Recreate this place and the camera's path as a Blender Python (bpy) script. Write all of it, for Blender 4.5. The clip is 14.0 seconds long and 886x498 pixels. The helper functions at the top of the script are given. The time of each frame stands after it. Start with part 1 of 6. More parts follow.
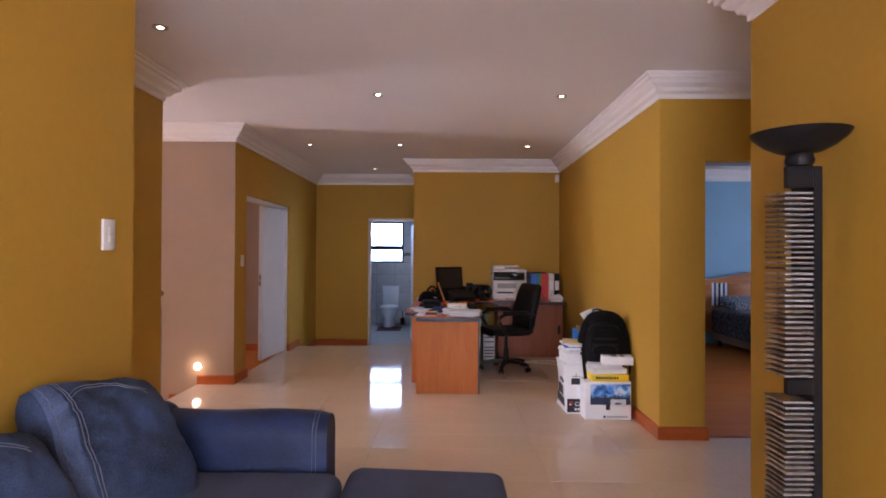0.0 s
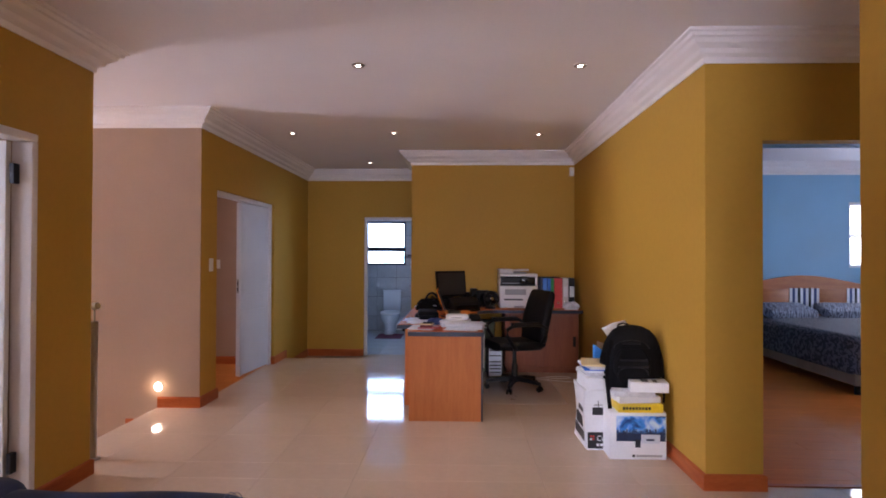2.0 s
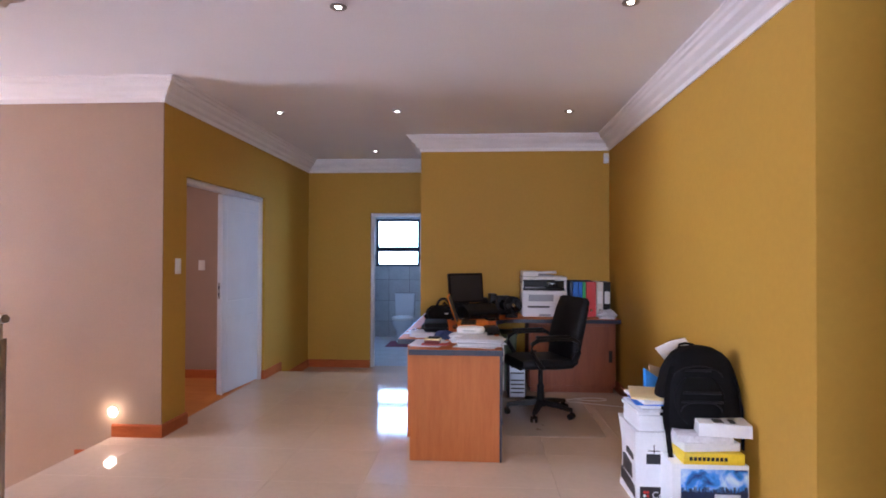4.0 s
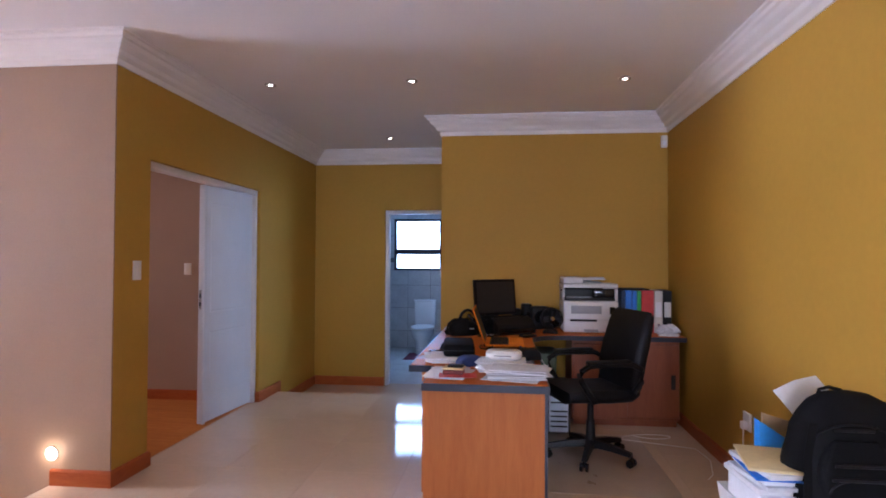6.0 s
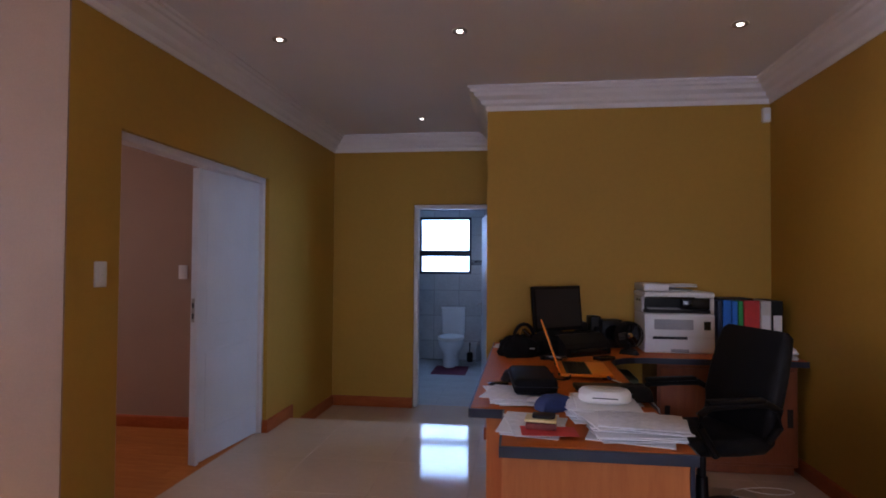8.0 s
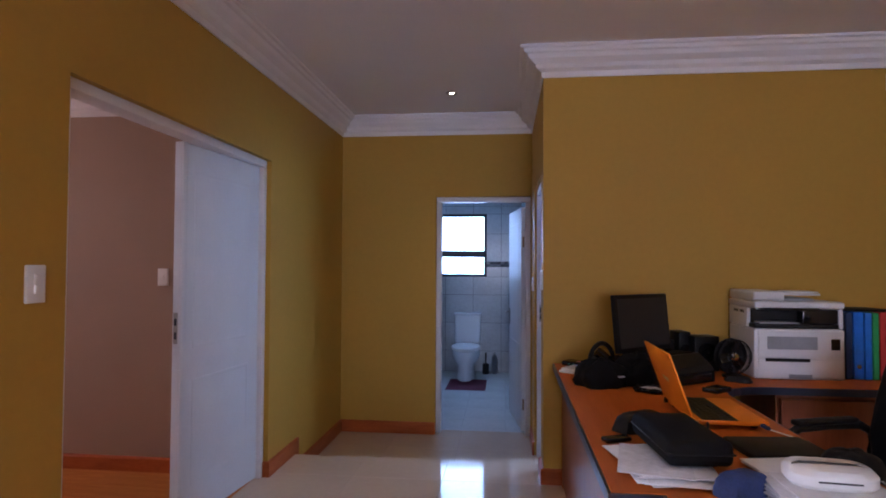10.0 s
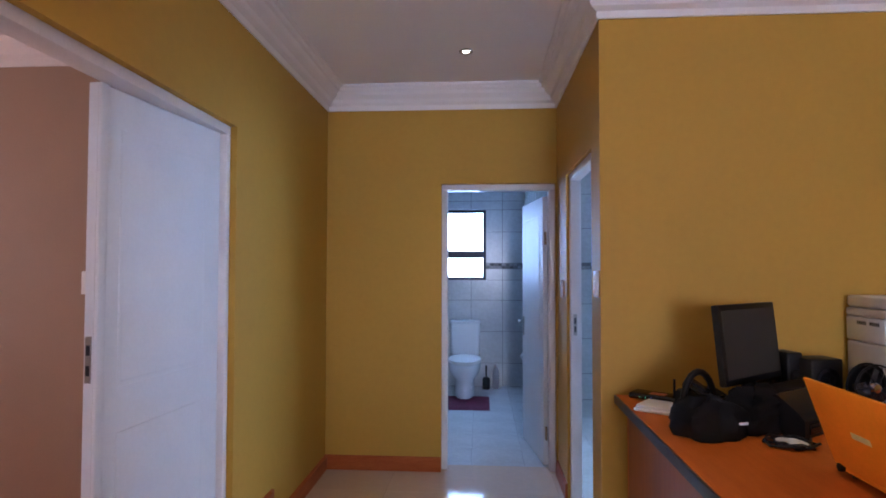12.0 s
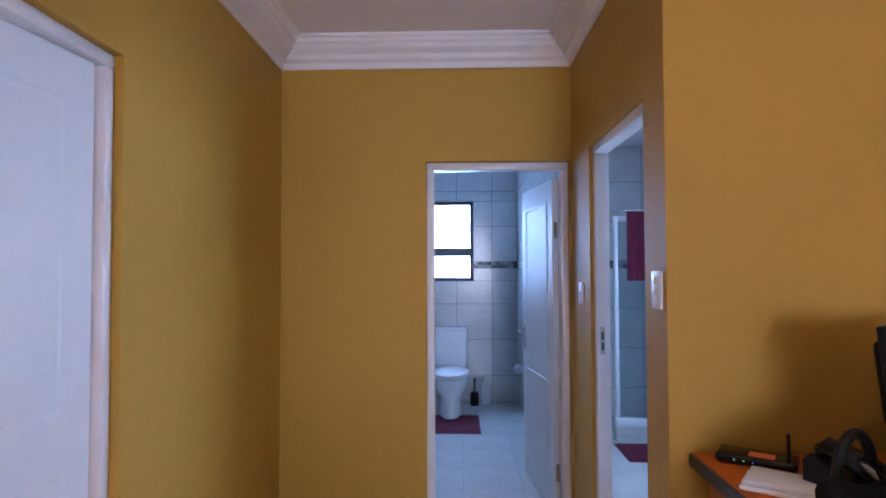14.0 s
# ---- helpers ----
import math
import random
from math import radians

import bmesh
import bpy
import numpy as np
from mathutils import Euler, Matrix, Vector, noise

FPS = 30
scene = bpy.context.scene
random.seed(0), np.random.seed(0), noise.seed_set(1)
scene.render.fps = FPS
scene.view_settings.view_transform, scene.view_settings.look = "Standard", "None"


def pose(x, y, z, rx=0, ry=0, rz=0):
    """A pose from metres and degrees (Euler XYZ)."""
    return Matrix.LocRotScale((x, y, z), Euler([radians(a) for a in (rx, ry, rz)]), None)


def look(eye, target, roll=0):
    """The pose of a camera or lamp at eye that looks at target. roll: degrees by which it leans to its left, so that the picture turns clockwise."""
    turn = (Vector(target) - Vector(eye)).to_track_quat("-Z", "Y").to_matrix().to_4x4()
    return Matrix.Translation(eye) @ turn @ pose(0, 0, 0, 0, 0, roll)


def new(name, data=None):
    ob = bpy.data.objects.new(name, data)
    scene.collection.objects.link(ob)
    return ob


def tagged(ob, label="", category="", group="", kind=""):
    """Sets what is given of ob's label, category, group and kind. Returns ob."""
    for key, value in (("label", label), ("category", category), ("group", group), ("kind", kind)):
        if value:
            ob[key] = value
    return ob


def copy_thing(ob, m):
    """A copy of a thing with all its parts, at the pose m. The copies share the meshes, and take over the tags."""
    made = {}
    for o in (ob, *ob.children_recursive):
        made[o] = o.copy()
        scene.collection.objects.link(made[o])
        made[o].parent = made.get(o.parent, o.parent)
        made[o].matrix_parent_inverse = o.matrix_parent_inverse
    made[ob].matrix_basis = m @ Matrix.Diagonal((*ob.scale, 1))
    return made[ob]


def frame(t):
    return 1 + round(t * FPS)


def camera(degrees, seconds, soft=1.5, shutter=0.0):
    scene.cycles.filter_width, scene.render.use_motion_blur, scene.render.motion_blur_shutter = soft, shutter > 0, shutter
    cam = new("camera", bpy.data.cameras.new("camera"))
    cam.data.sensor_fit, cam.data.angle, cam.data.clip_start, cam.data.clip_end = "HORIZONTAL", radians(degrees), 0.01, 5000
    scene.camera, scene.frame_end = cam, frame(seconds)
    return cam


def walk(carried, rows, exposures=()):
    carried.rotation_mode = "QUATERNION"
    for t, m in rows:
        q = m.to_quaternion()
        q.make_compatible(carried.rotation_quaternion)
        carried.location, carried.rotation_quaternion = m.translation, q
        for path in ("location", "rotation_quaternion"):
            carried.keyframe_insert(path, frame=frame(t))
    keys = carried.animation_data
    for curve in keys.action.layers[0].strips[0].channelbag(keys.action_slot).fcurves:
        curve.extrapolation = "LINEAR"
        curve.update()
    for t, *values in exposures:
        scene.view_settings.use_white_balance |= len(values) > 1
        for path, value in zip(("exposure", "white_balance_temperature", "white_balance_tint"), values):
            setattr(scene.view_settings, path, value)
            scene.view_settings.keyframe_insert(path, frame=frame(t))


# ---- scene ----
cam = camera(75.2, 14.0, soft=1.8)
PATH = [
    (0, (0.222, -0.343, 1.395), (0.205, 1.656, 1.414), 0.3),
    (0.5, (0.253, -0.158, 1.409), (0.225, 1.841, 1.428), 0.2),
    (1, (0.276, 0.025, 1.406), (0.237, 2.025, 1.424), 0.1),
    (1.5, (0.302, 0.278, 1.414), (0.255, 2.277, 1.436), 0.2),
    (2, (0.333, 0.51, 1.415), (0.28, 2.509, 1.437), 0.2),
    (2.5, (0.359, 0.753, 1.415), (0.297, 2.752, 1.439), 0.1),
    (3, (0.392, 0.982, 1.4), (0.312, 2.98, 1.423), 0.1),
    (5.5, (0.369, 2.248, 1.401), (0.176, 4.238, 1.437), 0.3),
    (6, (0.322, 2.487, 1.391), (0.112, 4.476, 1.43), 0.3),
    (6.5, (0.275, 2.746, 1.388), (0.044, 4.732, 1.43), 0.3),
    (7, (0.191, 2.98, 1.384), (-0.058, 4.964, 1.428), 0.3),
    (7.5, (0.075, 3.234, 1.398), (-0.184, 5.216, 1.443), 0.4),
    (8, (-0.031, 3.437, 1.381), (-0.291, 5.42, 1.43), 0.4),
    (10.5, (-0.627, 4.488, 1.387), (-0.822, 6.477, 1.442), 0.3),
    (11, (-0.713, 4.707, 1.373), (-0.888, 6.699, 1.431), 0.3),
    (11.5, (-0.798, 4.94, 1.388), (-0.948, 6.933, 1.447), 0.2),
    (12, (-0.855, 5.166, 1.37), (-0.987, 7.161, 1.434), 0.1),
    (12.5, (-0.897, 5.421, 1.379), (-1.014, 7.417, 1.442), 0.0),
    (13, (-0.926, 5.644, 1.37), (-1.025, 7.64, 1.434), -0.1),
    (13.5, (-0.954, 5.87, 1.375), (-1.033, 7.868, 1.439), -0.2),
    (14, (-0.966, 6.078, 1.37), (-1.019, 8.076, 1.432), -0.2),
]
EXPOSURES = [(0, -0.29, 6300, 25), (1, -0.45, 6150, 25), (2, -0.3, 6000, 25), (3, 0.1, 5650, 21), (5.5, 0.05, 5400, 21), (6.5, -0.22, 5400, 21), (7.5, -0.66, 5500, 24), (8, -0.9, 5550, 24), (10.5, -0.07, 5400, 24), (12, 0.37, 5400, 21), (13, 0.48, 5350, 21), (14, 0.59, 5400, 22)]
walk(cam, [(t, look(eye, target, roll)) for t, eye, target, roll in PATH], EXPOSURES)

# ---- world and lights ----
world = bpy.data.worlds.new("overcast_sky")
scene.world = world
world.use_nodes = True
wn = world.node_tree.nodes
sky = wn.new("ShaderNodeTexSky")
sky.sky_type, sky.sun_disc = "NISHITA", False
sky.sun_elevation, sky.sun_rotation = radians(40), radians(200)
world.node_tree.links.new(sky.outputs[0], wn["Background"].inputs[0])
wn["Background"].inputs[1].default_value = 0.1

sun = new("sun", bpy.data.lights.new("sun", "SUN"))
sun.data.energy, sun.data.angle, sun.data.color = 0.8, radians(15), (1.0, 0.96, 0.9)
sun.matrix_world = look((3, -8, 8), (0, 0, 0))


def window_light(name, eye, target, width, height, watts, colour):
    """An area lamp in a window's opening, for the light of the sky."""
    ob = new(name, bpy.data.lights.new(name, "AREA"))
    ob.data.shape, ob.data.size, ob.data.size_y = "RECTANGLE", width, height
    ob.data.energy, ob.data.color = watts, colour
    ob.matrix_world = look(eye, target)
    return ob


window_light("sky_living", (0.2, -2.70, 1.5), (0.2, 5, 1.5), 2.4, 1.9, 118, (0.90, 0.93, 1.0))
window_light("sky_stair", (-7.15, 4.95, 1.3), (1.8, 5.3, 1.3), 1.2, 1.9, 146, (0.95, 0.94, 1.0))
window_light("sky_bathroom", (-1.215, 12.94, 1.69), (-1.2, 5, 0.6), 0.80, 0.90, 27, (0.36, 0.63, 1.0))
window_light("sky_shower", (1.93, 9.60, 1.55), (-2, 8.0, 1.0), 1.0, 1.0, 40, (0.52, 0.75, 1.0))
window_light("sky_bedroom", (6.45, 9.12, 1.7), (4, 5, 0.5), 1.0, 0.90, 32, (0.85, 0.93, 1.0))
window_light("sky_bedroom_side", (7.55, 6.3, 1.5), (3, 6.3, 0.6), 1.7, 1.2, 48, (0.85, 0.93, 1.0))
window_light("sky_study", (-5.65, 6.9, 1.5), (-2, 6.9, 1.2), 0.95, 1.0, 17, (1.0, 0.72, 0.56))

window_light("sky_side_room", (-4.15, 2.15, 1.5), (-2, 2.9, 1.2), 1.4, 1.1, 45, (0.9, 0.95, 1.0))

# ---- materials ----


def nodes_of(name):
    m = bpy.data.materials.new(name)
    m.use_nodes = True
    return m, m.node_tree.nodes, m.node_tree.links, m.node_tree.nodes["Principled BSDF"]


def surf(name, colour, rough=0.5, vary=0.08, scale=6.0, fine=60.0, bump=0.1, metal=0.0, stretch=(1, 1, 1), rough_vary=0.08, per_piece=0.0, coat=0.0, spec=0.5):
    """A plain surface with stains at one scale and grain at another."""
    m, n, l, b = nodes_of(name)
    co = n.new("ShaderNodeTexCoord")
    mp = n.new("ShaderNodeMapping")
    mp.inputs["Scale"].default_value = stretch
    l.new(co.outputs["Object"], mp.inputs["Vector"])
    big, small = n.new("ShaderNodeTexNoise"), n.new("ShaderNodeTexNoise")
    big.inputs["Scale"].default_value, big.inputs["Detail"].default_value = scale, 4
    small.inputs["Scale"].default_value, small.inputs["Detail"].default_value = fine, 3
    for t in (big, small):
        l.new(mp.outputs[0], t.inputs["Vector"])
    mix = n.new("ShaderNodeMix")
    mix.data_type = "FLOAT"
    mix.inputs[0].default_value = 0.4
    l.new(big.outputs["Fac"], mix.inputs[2])
    l.new(small.outputs["Fac"], mix.inputs[3])
    ramp = n.new("ShaderNodeValToRGB")
    lo = [max(0, c * (1 - vary * 1.6)) for c in colour]
    hi = [min(1, c * (1 + vary * 1.6)) for c in colour]
    ramp.color_ramp.elements[0].position, ramp.color_ramp.elements[1].position = 0.3, 0.7
    ramp.color_ramp.elements[0].color, ramp.color_ramp.elements[1].color = (*lo, 1), (*hi, 1)
    l.new(mix.outputs[0], ramp.inputs[0])
    out = ramp.outputs[0]
    if per_piece:
        oi, hsv, mr = n.new("ShaderNodeObjectInfo"), n.new("ShaderNodeHueSaturation"), n.new("ShaderNodeMapRange")
        mr.inputs[3].default_value, mr.inputs[4].default_value = 1 - per_piece, 1 + per_piece
        l.new(oi.outputs["Random"], mr.inputs[0])
        l.new(mr.outputs[0], hsv.inputs["Value"])
        l.new(out, hsv.inputs["Color"])
        out = hsv.outputs[0]
    l.new(out, b.inputs["Base Color"])
    rr = n.new("ShaderNodeMapRange")
    rr.inputs[3].default_value, rr.inputs[4].default_value = max(0.02, rough - rough_vary), min(1, rough + rough_vary)
    l.new(big.outputs["Fac"], rr.inputs[0])
    l.new(rr.outputs[0], b.inputs["Roughness"])
    b.inputs["Metallic"].default_value = metal
    b.inputs["Specular IOR Level"].default_value = spec
    if coat:
        b.inputs["Coat Weight"].default_value, b.inputs["Coat Roughness"].default_value = coat, 0.06
    if bump:
        bp = n.new("ShaderNodeBump")
        bp.inputs["Strength"].default_value, bp.inputs["Distance"].default_value = bump, 0.004
        l.new(mix.outputs[0], bp.inputs["Height"])
        l.new(bp.outputs[0], b.inputs["Normal"])
    return m


def wood(name, dark, light, rough=0.35, along=(1, 1, 1), scale=4.0, coat=0.0, per_piece=0.0, spec=0.5):
    """Wood with grain along the axis that 'along' stretches least."""
    m, n, l, b = nodes_of(name)
    co, mp = n.new("ShaderNodeTexCoord"), n.new("ShaderNodeMapping")
    mp.inputs["Scale"].default_value = along
    l.new(co.outputs["Object"], mp.inputs["Vector"])
    nz, fn = n.new("ShaderNodeTexNoise"), n.new("ShaderNodeTexNoise")
    nz.inputs["Scale"].default_value, nz.inputs["Detail"].default_value, nz.inputs["Distortion"].default_value = scale, 6, 0.6
    fn.inputs["Scale"].default_value, fn.inputs["Detail"].default_value = scale * 9, 4
    mix = n.new("ShaderNodeMix")
    mix.data_type = "FLOAT"
    mix.inputs[0].default_value = 0.35
    for i, t in ((2, nz), (3, fn)):
        l.new(mp.outputs[0], t.inputs["Vector"])
        l.new(t.outputs["Fac"], mix.inputs[i])
    ramp = n.new("ShaderNodeValToRGB")
    ramp.color_ramp.elements[0].position, ramp.color_ramp.elements[1].position = 0.32, 0.68
    ramp.color_ramp.elements[0].color, ramp.color_ramp.elements[1].color = (*dark, 1), (*light, 1)
    l.new(mix.outputs[0], ramp.inputs[0])
    out = ramp.outputs[0]
    if per_piece:
        oi, hsv, mr = n.new("ShaderNodeObjectInfo"), n.new("ShaderNodeHueSaturation"), n.new("ShaderNodeMapRange")
        mr.inputs[3].default_value, mr.inputs[4].default_value = 1 - per_piece, 1 + per_piece
        l.new(oi.outputs["Random"], mr.inputs[0])
        l.new(mr.outputs[0], hsv.inputs["Value"])
        l.new(out, hsv.inputs["Color"])
        out = hsv.outputs[0]
    l.new(out, b.inputs["Base Color"])
    b.inputs["Roughness"].default_value = rough
    b.inputs["Specular IOR Level"].default_value = spec
    if coat:
        b.inputs["Coat Weight"].default_value, b.inputs["Coat Roughness"].default_value = coat, 0.08
    bp = n.new("ShaderNodeBump")
    bp.inputs["Strength"].default_value, bp.inputs["Distance"].default_value = 0.12, 0.002
    l.new(mix.outputs[0], bp.inputs["Height"])
    l.new(bp.outputs[0], b.inputs["Normal"])
    return m


def glow(name, colour, strength):
    m, n, l, b = nodes_of(name)
    b.inputs["Base Color"].default_value = (*colour, 1)
    b.inputs["Emission Color"].default_value, b.inputs["Emission Strength"].default_value = (*colour, 1), strength
    return m


def clear(name, colour=(1, 1, 1), rough=0.0):
    m, n, l, b = nodes_of(name)
    b.inputs["Base Color"].default_value = (*colour, 1)
    b.inputs["Transmission Weight"].default_value, b.inputs["Roughness"].default_value, b.inputs["IOR"].default_value = 1.0, rough, 1.3
    return m


YELLOW = surf("yellow_plaster", (0.487, 0.2765, 0.035), 0.62, 0.035, 0.9, 28, 0.012, spec=0.3)
BEIGE = surf("beige_plaster", (0.385, 0.258, 0.178), 0.6, 0.05, 1.6, 130, 0.10)
BLUE = surf("blue_plaster", (0.22, 0.43, 0.62), 0.55, 0.05, 1.6, 130, 0.08)
CEIL = surf("ceiling_paint", (0.86, 0.83, 0.84), 0.7, 0.025, 1.2, 90, 0.05)
CORN = surf("cornice_plaster", (0.84, 0.80, 0.80), 0.55, 0.03, 3, 120, 0.05)
TILE = surf("polished_beige_tile", (0.68, 0.53, 0.40), 0.065, 0.035, 2.2, 25, 0.004, rough_vary=0.025, per_piece=0.02)
GROUT = surf("grey_grout", (0.63, 0.49, 0.37), 0.5, 0.1, 20, 120, 0.2)
SKIRT = wood("stained_skirting_wood", (0.32, 0.066, 0.014), (0.48, 0.125, 0.030), 0.42, (1, 1, 6), 3.0, spec=0.2)
WHITE = surf("white_gloss_paint", (0.69, 0.69, 0.71), 0.45, 0.03, 4, 80, 0.06)
FRAME = surf("off_white_door_frame_paint", (0.74, 0.70, 0.70), 0.35, 0.04, 5, 80, 0.05)
BTILE = surf("grey_white_wall_tile", (0.56, 0.57, 0.57), 0.16, 0.10, 3, 30, 0.02, rough_vary=0.05, per_piece=0.03)
BFLOOR = surf("pale_bathroom_floor_tile", (0.60, 0.60, 0.58), 0.14, 0.08, 3, 30, 0.02, per_piece=0.03)
BGROUT = surf("pale_grout", (0.17, 0.17, 0.17), 0.8, 0.08, 30, 120, 0.1)
PARQUET = wood("orange_laminate", (0.46, 0.15, 0.03), (0.60, 0.23, 0.05), 0.55, (0.8, 6, 1), 3.0, 0.0, 0.06, spec=0.08)
BEDPLANK = wood("dark_orange_laminate", (0.50, 0.125, 0.014), (0.62, 0.175, 0.024), 0.50, (0.8, 6, 1), 3.0, 0.0, 0.05, spec=0.10)
PLASTIC = surf("white_plastic", (0.80, 0.78, 0.75), 0.35, 0.02, 8, 90, 0.02)
STEEL = surf("brushed_steel", (0.40, 0.38, 0.36), 0.32, 0.06, 10, 160, 0.04, 1.0, (1, 1, 0.1))
BRASS = surf("dull_brass", (0.30, 0.20, 0.11), 0.4, 0.12, 30, 90, 0.1, 0.9)
SPOT_W = 8.5
LAMPGLOW = glow("lamp_glow", (1.0, 0.86, 0.66), 14)
OUTSIDE = glow("white_sky_outside", (0.93, 0.97, 1.0), 2.6)
GLASS = clear("window_glass")
FRAMEDARK = surf("dark_aluminium", (0.035, 0.04, 0.05), 0.35, 0.1, 20, 90, 0.03, 0.6)

# ---- building helpers ----


def box(bm, x0, y0, z0, x1, y1, z1, bevel=0.0, seg=2):
    """Adds a cuboid, its edges rounded by bevel."""
    m = Matrix.LocRotScale(((x0 + x1) / 2, (y0 + y1) / 2, (z0 + z1) / 2), None, (abs(x1 - x0), abs(y1 - y0), abs(z1 - z0)))
    vs = bmesh.ops.create_cube(bm, size=1, matrix=m)["verts"]
    if bevel:
        es = list({e for v in vs for e in v.link_edges})
        bmesh.ops.bevel(bm, geom=es, offset=bevel, segments=seg, affect="EDGES", profile=0.5)
    return bm


def rod(bm, a, b, r0, r1=None, seg=16):
    """Adds a round bar from a to b."""
    a, b = Vector(a), Vector(b)
    r1 = r0 if r1 is None else r1
    m = Matrix.Translation((a + b) / 2) @ (b - a).to_track_quat("Z", "Y").to_matrix().to_4x4()
    bmesh.ops.create_cone(bm, cap_ends=True, segments=seg, radius1=r0, radius2=r1, depth=(b - a).length, matrix=m)
    return bm


def tube(bm, pts, r, seg=8):
    """Adds a bent round bar through the points."""
    pts = [Vector(p) for p in pts]
    rings = []
    for i, p in enumerate(pts):
        d = (pts[min(i + 1, len(pts) - 1)] - pts[max(i - 1, 0)]).normalized()
        q = d.to_track_quat("Z", "Y")
        rings.append([bm.verts.new(p + q @ Vector((r * math.cos(2 * math.pi * k / seg), r * math.sin(2 * math.pi * k / seg), 0))) for k in range(seg)])
    for a, b in zip(rings, rings[1:]):
        for k in range(seg):
            bm.faces.new((a[k], a[(k + 1) % seg], b[(k + 1) % seg], b[k]))
    bm.faces.new(rings[0][::-1])
    bm.faces.new(rings[-1])
    return bm


def lathe(bm, prof, cx=0, cy=0, seg=32, sx=1.0, sy=1.0):
    """Turns a profile of (radius, z) about the upright axis at (cx, cy)."""
    rings = [[bm.verts.new((cx + sx * r * math.cos(2 * math.pi * k / seg), cy + sy * r * math.sin(2 * math.pi * k / seg), z)) for k in range(seg)] for r, z in prof]
    for a, b in zip(rings, rings[1:]):
        for k in range(seg):
            bm.faces.new((a[k], a[(k + 1) % seg], b[(k + 1) % seg], b[k]))
    bm.faces.new(rings[0][::-1])
    bm.faces.new(rings[-1])
    return bm


def loft(bm, rings):
    """Joins rings of points, each of one length, and caps the ends."""
    vs = [[bm.verts.new(p) for p in ring] for ring in rings]
    n = len(vs[0])
    for a, b in zip(vs, vs[1:]):
        for k in range(n):
            bm.faces.new((a[k], a[(k + 1) % n], b[(k + 1) % n], b[k]))
    bm.faces.new(vs[0][::-1])
    bm.faces.new(vs[-1])
    return bm


def rounded(w, d, r, seg=4):
    """A rounded rectangle about the origin, as (x, y) pairs."""
    out = []
    for cx, cy, a0 in ((w / 2 - r, d / 2 - r, 0), (-w / 2 + r, d / 2 - r, 90), (-w / 2 + r, -d / 2 + r, 180), (w / 2 - r, -d / 2 + r, 270)):
        for k in range(seg + 1):
            a = radians(a0 + 90 * k / seg)
            out.append((cx + r * math.cos(a), cy + r * math.sin(a)))
    return out


def mesh_of(bm, name, material, smooth=False):
    bmesh.ops.recalc_face_normals(bm, faces=bm.faces)
    me = bpy.data.meshes.new(name)
    bm.to_mesh(me)
    bm.free()
    me.materials.append(material)
    if smooth:
        me.shade_smooth()
        me.set_sharp_from_angle(angle=radians(38))
    return me


def part(name, bm, material, parent, label="", smooth=True, m=None):
    """Links a bmesh as one mesh object under a thing or a part."""
    ob = new(name, mesh_of(bm, name, material, smooth))
    ob.parent = parent
    if m is not None:
        ob.matrix_basis = m
    return tagged(ob, label)


def thing(name, at, label, category, group="", kind=""):
    """An Empty at the base of a thing, that parents its parts."""
    ob = new(name)
    ob.empty_display_size = 0.1
    ob.matrix_basis = at
    return tagged(ob, label, category, group, kind)


def whole(name, bm, material, label, category, at=None, group="", kind="", smooth=True):
    """A thing that is one mesh."""
    ob = new(name, mesh_of(bm, name, material, smooth))
    if at is not None:
        ob.matrix_basis = at
    return tagged(ob, label, category, group, kind)


def structure(name, bm, material, label="", smooth=False):
    return tagged(new(name, mesh_of(bm, name, material, smooth)), label, "", "", "structure")


def wall(name, material, x0, x1, y0, y1, z0, z1, holes=(), label=""):
    """A wall with rectangular openings right through it: (from, to, bottom, top) along its longer side."""
    bm = bmesh.new()
    alongx = (x1 - x0) > (y1 - y0)
    a, b = (x0, x1) if alongx else (y0, y1)

    def slab(s, e, lo, hi):
        if e - s > 1e-4 and hi - lo > 1e-4:
            box(bm, *((s, y0, lo, e, y1, hi) if alongx else (x0, s, lo, x1, e, hi)))

    at = a
    for s, e, lo, hi in sorted(holes):
        slab(at, s, z0, z1)
        slab(s, e, z0, lo)
        slab(s, e, hi, z1)
        at = e
    slab(at, b, z0, z1)
    return structure(name, bm, material, label)


def mitred(name, pts, profile, material, label, closed=True):
    """Sweeps a profile of (out, z) round a plan, whose room lies to the right of the way."""
    bm = bmesh.new()
    P = [Vector(p) for p in pts]
    n = len(P)
    rings = []
    for i, p in enumerate(P):
        d0 = (p - P[i - 1]).normalized() if closed or i else None
        d1 = (P[(i + 1) % n] - p).normalized() if closed or i < n - 1 else None
        d0, d1 = d0 or d1, d1 or d0
        n0, n1 = Vector((d0.y, -d0.x)), Vector((d1.y, -d1.x))
        m = (n0 + n1) / (1 + n0.dot(n1))
        rings.append([bm.verts.new((p.x + m.x * o, p.y + m.y * o, z)) for o, z in profile])
    k = len(profile)
    for i in range(n if closed else n - 1):
        a, b = rings[i], rings[(i + 1) % n]
        for j in range(k):
            bm.faces.new((a[j], a[(j + 1) % k], b[(j + 1) % k], b[j]))
    if not closed:
        bm.faces.new(rings[0])
        bm.faces.new(rings[-1][::-1])
    return structure(name, bm, material, label)


# ---- the plan ----
XL, XR, XH = -2.055, 1.835, -0.278
YP, YF, YS = 8.0, 9.58, 5.78
STEP, LOW = 8.36, -0.18
CB, CE = 2.59, 2.76
T = 0.10

